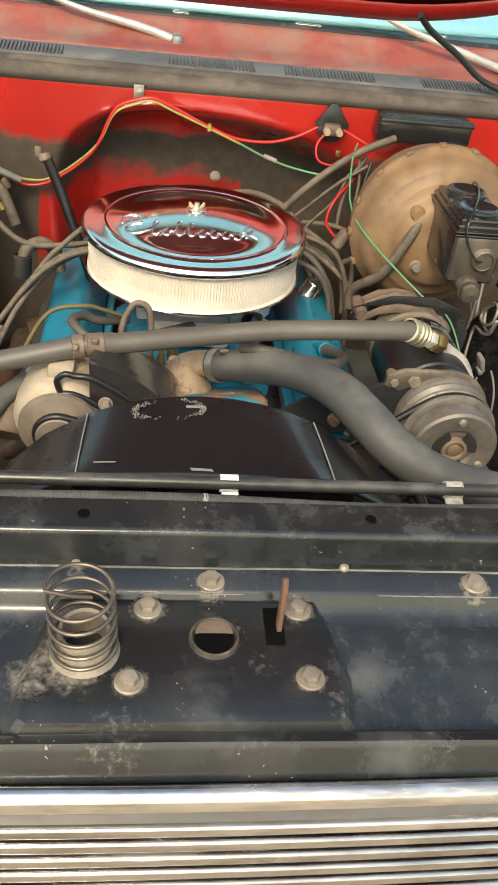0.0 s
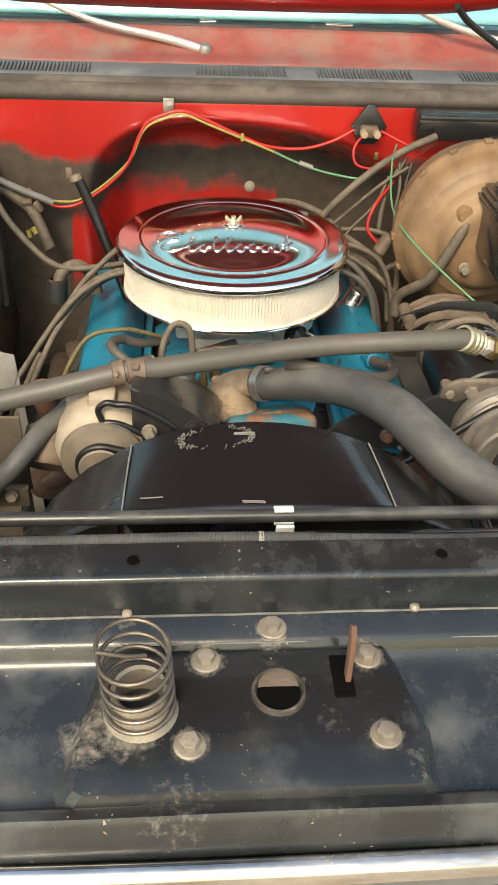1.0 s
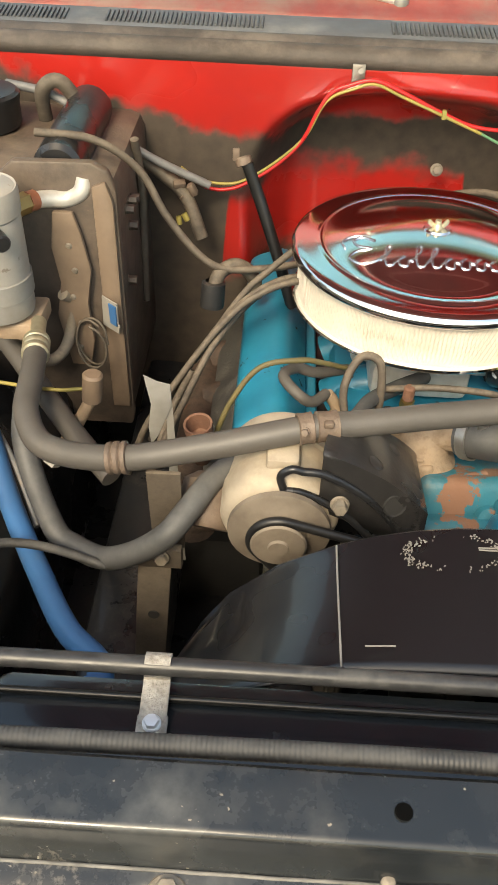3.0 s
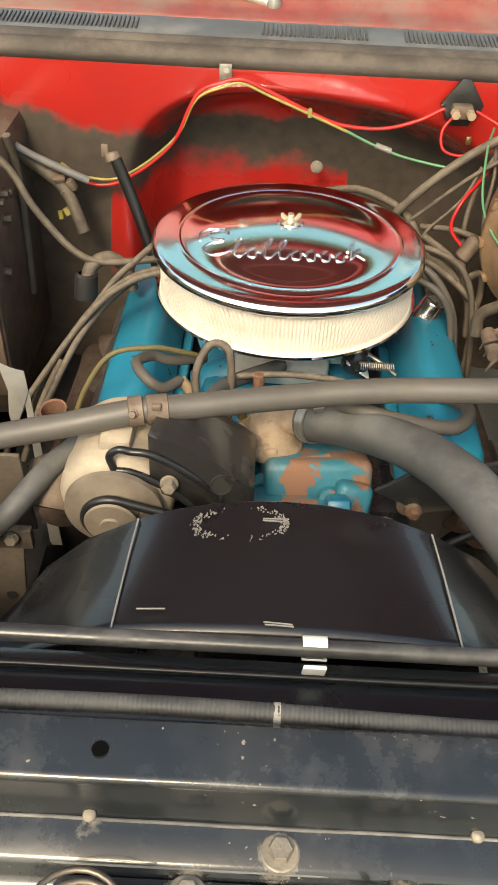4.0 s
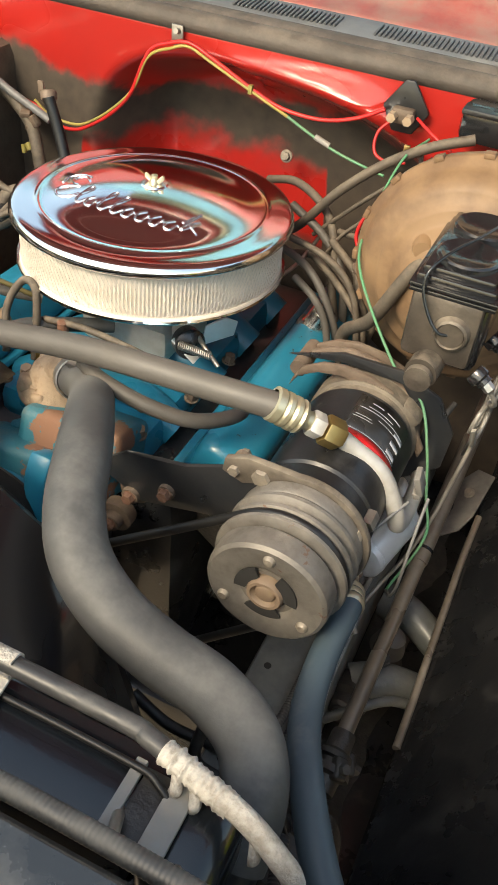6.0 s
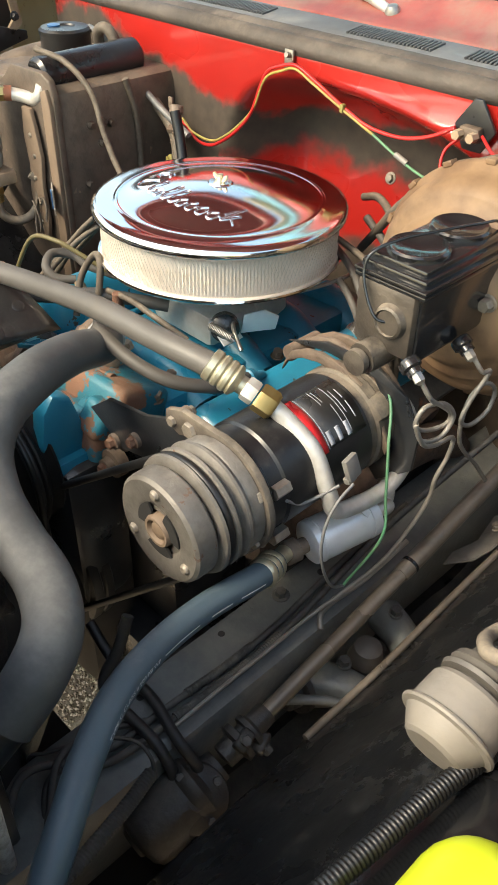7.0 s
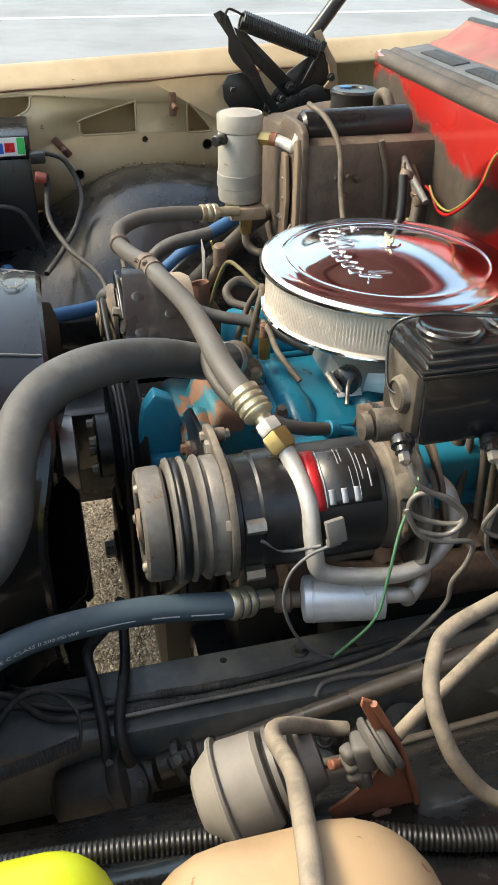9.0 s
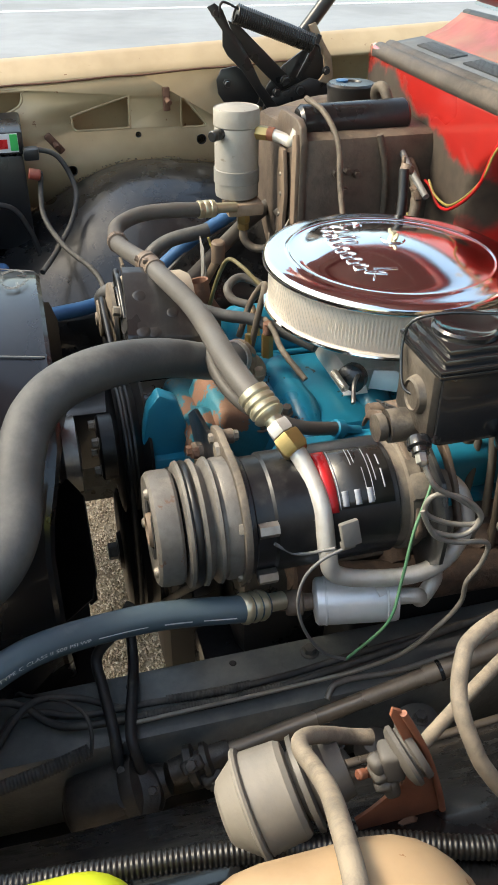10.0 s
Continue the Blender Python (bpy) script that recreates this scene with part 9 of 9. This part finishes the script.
    for f, dz, sx, sy, sz in ((0.016, 0.004, 0.020, 0.016, 0.026), (0.024, -0.004, 0.016, 0.014, 0.020), (0.016, -0.018, 0.015, 0.012, 0.020), (0.028, 0.010, 0.013, 0.011, 0.014), (0.022, -0.012, 0.012, 0.014, 0.012)):
        g.box(p + a2 * f + vec((rng.uniform(-0.002, 0.005), 0, dz)), (sx, sy, sz), 0.0042, (24 + rng.uniform(-14, 14), rng.uniform(-20, 20), rng.uniform(-20, 20)), seg=3)
    part("body", g, RUBBER, v)
    for q0, q1 in (((0.686, 0.907, 0.913), (0.688, 0.898, 0.916)), ((0.688, 0.897, 0.916), (0.690, 0.890, 0.919))):
        g = Geo()
        g.cyl(q0, q1, 0.0038, n=12, bevel=0.0012)
        part("nipple", g, ORANGE, v, "pink rubber nipple")
    for pts, r, mt, lab in (
        ([(0.60, 1.13, 0.985), (0.635, 1.02, 0.985), (0.65, 0.986, 0.985), (0.66, 0.975, 0.981), (0.672, 0.968, 0.967), (0.685, 0.965, 0.957), (0.70, 0.969, 0.939), (0.71, 0.977, 0.921), (0.722, 1.0, 0.892), (0.735, 1.04, 0.87)], 0.0060, HOSE_TAN, "pale dusty hose looping down the inner wing"),
        ([(0.678, 0.945, 0.918), (0.672, 0.957, 0.922), (0.655, 0.99, 0.929), (0.63, 1.04, 0.937), (0.60, 1.11, 0.947), (0.58, 1.2, 0.96)], 0.0052, HOSE_TAN, "dusty tan vacuum hose behind the bracket"),
        ([(0.650, 0.918, 0.898), (0.650, 0.900, 0.905), (0.655, 0.882, 0.920), (0.663, 0.865, 0.936), (0.671, 0.854, 0.945), (0.684, 0.850, 0.953), (0.705, 0.850, 0.966), (0.74, 0.846, 0.995), (0.775, 0.838, 1.022), (0.82, 0.828, 1.045), (0.86, 0.82, 1.035)], 0.0062, HOSE_TAN, "dust covered washer hose hooked over to the bottle"),
    ):
        g = Geo()
        g.tube(pts, r, n=12)
        alone("vacuum_hose", g, mt, lab, "hose", "inner wing hoses")
    g = Geo()
    n = 240
    base = spline([(0.672, 0.60, 0.866), (0.684, 0.711, 0.869), (0.693, 0.788, 0.870), (0.706, 0.86, 0.870), (0.717, 0.913, 0.870), (0.738, 0.982, 0.869), (0.757, 1.10, 0.867), (0.775, 1.25, 0.86)], 110)
    g.tube(base, 0.0088, n=12, smooth=False, ring=lambda q: 0.94 + 0.06 * math.cos(q / 0.0038 * 2 * math.pi))
    alone("corrugated_conduit", g, PULLEY_BLACK, "black corrugated conduit over the inner wing", "conduit", sharp=60)
    g = Geo()
    base = spline([(0.470, 0.52, 0.655), (0.452, 0.616, 0.655), (0.443, 0.662, 0.655), (0.431, 0.707, 0.655)], 130)
    g.tube(base, 0.0082, n=12, smooth=False, ring=lambda q: 0.94 + 0.06 * math.cos(q / 0.0038 * 2 * math.pi))
    alone("corrugated_conduit", g, CABLE_DUSTY, "dusty corrugated conduit near the steering box", "conduit", sharp=60)
    # bottles
    t = thing("washer_bottle", (0.80, 0.86, 0.86), "yellowed translucent washer bottle with a grey cap", "washer bottle")
    bm = bmesh.new()
    bmesh.ops.create_cube(bm, size=1.0)
    bmesh.ops.scale(bm, vec=(0.13, 0.165, 0.19), verts=bm.verts)
    bmesh.ops.bevel(bm, geom=list(bm.edges), offset=0.055, segments=6, profile=0.5, affect="EDGES")
    bm.transform(Matrix.Translation((0.832, 0.822, 0.942)) @ Euler((0, radians(6), 0)).to_matrix().to_4x4())
    bm.verts.index_update()
    g = Geo()
    g.add([v_.co[:] for v_ in bm.verts], [[v_.index for v_ in f.verts] for f in bm.faces])
    bm.free()
    part("bottle", g, BOTTLE_AMBER, t, sharp=80)
    g = Geo()
    g.lathe([(0.033, 0.0), (0.035, 0.006), (0.033, 0.014), (0.02, 0.018), (0.0, 0.02)], (0.875, 0.815, 1.03), (0.1, 0, 1), 28)
    part("cap", g, GREY_PLASTIC, t, "grey cap with hose")
    t = thing("coolant_bottle", (0.82, 0.63, 0.86), "bright yellow green plastic bottle top", "bottle")
    bm = bmesh.new()
    bmesh.ops.create_cube(bm, size=1.0)
    bmesh.ops.scale(bm, vec=(0.13, 0.26, 0.16), verts=bm.verts)
    bmesh.ops.bevel(bm, geom=list(bm.edges), offset=0.04, segments=6, profile=0.5, affect="EDGES")
    bm.transform(Matrix.Translation((0.789, 0.608, 0.897)))
    bm.verts.index_update()
    g = Geo()
    g.add([v_.co[:] for v_ in bm.verts], [[v_.index for v_ in f.verts] for f in bm.faces])
    bm.free()
    part("bottle", g, LIME, t, sharp=80)


driver_side()


# ---- loose lines and small fittings round the engine ----
def clutter():
    for pts, r, mt in (
        ([(0.20, 1.33, 0.95), (0.245, 1.31, 0.925), (0.262, 1.30, 0.90), (0.285, 1.29, 0.915), (0.29, 1.285, 0.88), (0.283, 1.28, 0.84)], 0.0055, WIRE_TAN),
        ([(0.19, 1.30, 0.935), (0.225, 1.285, 0.92), (0.262, 1.27, 0.895), (0.282, 1.262, 0.87), (0.285, 1.26, 0.80), (0.285, 1.25, 0.70)], 0.005, WIRE_TAN),
        ([(0.18, 1.255, 0.925), (0.215, 1.24, 0.912), (0.238, 1.235, 0.88), (0.25, 1.23, 0.82), (0.256, 1.22, 0.72)], 0.005, RUBBER),
        ([(0.27, 1.36, 1.045), (0.25, 1.35, 1.0), (0.21, 1.345, 0.955), (0.19, 1.34, 0.92)], 0.0026, WIRE_TAN),
        ([(0.285, 1.375, 1.075), (0.29, 1.36, 1.03), (0.285, 1.345, 0.98), (0.29, 1.33, 0.93)], 0.0028, WIRE_TAN),
        ([(0.31, 1.38, 1.06), (0.30, 1.36, 1.02), (0.305, 1.34, 0.97), (0.30, 1.33, 0.90)], 0.0035, RUBBER_PLAIN),
        ([(-0.30, 1.13, 0.84), (-0.33, 1.10, 0.78), (-0.35, 1.05, 0.72)], 0.005, WIRE_TAN),
        ([(-0.62, 1.15, 0.86), (-0.56, 1.05, 0.84), (-0.50, 0.97, 0.80), (-0.46, 0.90, 0.77)], 0.004, WIRE_GREY),
    ):
        g = Geo()
        g.tube(pts, r, n=8)
        alone("engine_cable", g, mt, "dusty dark line among the engine fittings", "cable", "engine bay cables")
    t = thing("inline_fuel_filter", (0.255, 1.295, 0.94), "small dusty brown inline filter behind the air cleaner", "filter")
    g = Geo()
    g.cyl((0.272, 1.30, 0.965), (0.252, 1.295, 0.935), 0.012, n=16, bevel=0.003)
    part("body", g, CAST_DARK, t)
    g = Geo()
    g.tube([(0.252, 1.295, 0.935), (0.262, 1.285, 0.905), (0.275, 1.28, 0.885)], 0.006, n=10)
    part("hose_stub", g, WIRE_TAN, t)
    # connectors by the passenger side of the firewall
    t = thing("wire_connector", (-0.33, 1.40, 0.965), "tangled brown connectors with yellow terminals", "connector")
    for i, (x, y, z) in enumerate(((-0.345, 1.40, 0.975), (-0.335, 1.398, 0.955), (-0.325, 1.395, 0.97))):
        g = Geo()
        g.box((x, y, z), (0.018, 0.012, 0.010), 0.002, (20, 30 * i, 15))
        part("plug", g, CAST_DARK, t)
    g = Geo()
    g.cyl((-0.338, 1.388, 0.935), (-0.332, 1.386, 0.925), 0.005, n=10)
    g.cyl((-0.346, 1.388, 0.93), (-0.344, 1.386, 0.918), 0.004, n=10)
    part("terminal", g, WIRE_YELLOW, t, "yellow terminals")
    # carburettor linkage
    t = thing("throttle_linkage", (0.11, 1.16, 0.85), "greasy throttle linkage and return spring", "linkage")
    g = Geo()
    g.tube([(0.10, 1.13, 0.885), (0.125, 1.11, 0.88), (0.15, 1.10, 0.865)], 0.003, n=8)
    g.tube([(0.095, 1.18, 0.90), (0.13, 1.22, 0.90), (0.16, 1.30, 0.91), (0.17, 1.38, 0.93)], 0.003, n=8)
    part("rod", g, STEEL, t)
    g = Geo()
    g.tube([(0.10 + 0.0004 * k, 1.09 + 0.005 * math.cos(k * 0.9), 0.885 + 0.005 * math.sin(k * 0.9)) for k in range(110)], 0.0009, n=6, smooth=False)
    part("return_spring", g, STEEL, t)
    g = Geo()
    g.lathe([(0, 0), (0.018, 0), (0.02, 0.004), (0.02, 0.02), (0.012, 0.026), (0, 0.027)], (0.09, 1.125, 0.87), (0.7, -0.6, 0.2), 20)
    part("choke_cap", g, BLACK_DIRTY, t)
    # brass fittings and sender by the thermostat
    t = thing("vacuum_switch", (-0.03, 1.03, 0.86), "rusty brass vacuum switch on the manifold", "switch")
    g = Geo()
    g.cyl((-0.03, 1.035, 0.85), (-0.03, 1.035, 0.885), 0.009, n=6)
    part("base", g, BRASS, t)
    g = Geo()
    g.cyl((-0.03, 1.035, 0.885), (-0.03, 1.035, 0.905), 0.007, n=14, bevel=0.002)
    part("head", g, RUST, t)
    for x, y, z, r in ((0.10, 0.99, 0.815, 0.016), (0.085, 1.03, 0.822, 0.013), (-0.10, 1.0, 0.815, 0.014), (0.115, 1.10, 0.80, 0.013), (0.12, 1.20, 0.80, 0.013)):
        g = Geo()
        g.hexbolt((x, y, z), (0.2, 0, 1), r, r * 1.5, 0.012)
        alone("manifold_bolt", g, CAST_DARK, "greasy manifold bolt head", "bolt", "manifold bolts")
    # heater and vacuum lines beside the air cleaner
    t = thing("vacuum_loop_hose", (-0.15, 1.03, 0.88), "looped dusty rubber hose on a brass fitting", "hose")
    g = Geo()
    g.tube([(-0.128, 1.034, 0.888), (-0.145, 1.012, 0.892), (-0.162, 1.008, 0.905), (-0.180, 1.032, 0.912), (-0.165, 1.058, 0.906), (-0.14, 1.066, 0.895), (-0.10, 1.09, 0.885)], 0.0068, n=12)
    part("hose", g, RUBBER, t)
    g = Geo()
    g.cyl((-0.105, 1.036, 0.846), (-0.112, 1.036, 0.864), 0.0105, n=6)
    part("hexagon", g, BRASS, t, "brass hexagon fitting")
    g = Geo()
    g.tube([(-0.112, 1.036, 0.862), (-0.118, 1.036, 0.876), (-0.126, 1.035, 0.887)], 0.0072, n=12)
    part("elbow", g, CAST_TAN, t, "coppery elbow")
    g = Geo()
    g.tube([(-0.155, 0.93, 0.895), (-0.12, 0.96, 0.892), (-0.095, 0.99, 0.890), (-0.075, 1.025, 0.889), (-0.045, 1.058, 0.882), (0.0, 1.10, 0.872)], 0.0092, n=14)
    alone("heater_hose", g, RUBBER_BLACK, "dark rubber hose passing under the air cleaner", "hose", "heater hoses")


clutter()
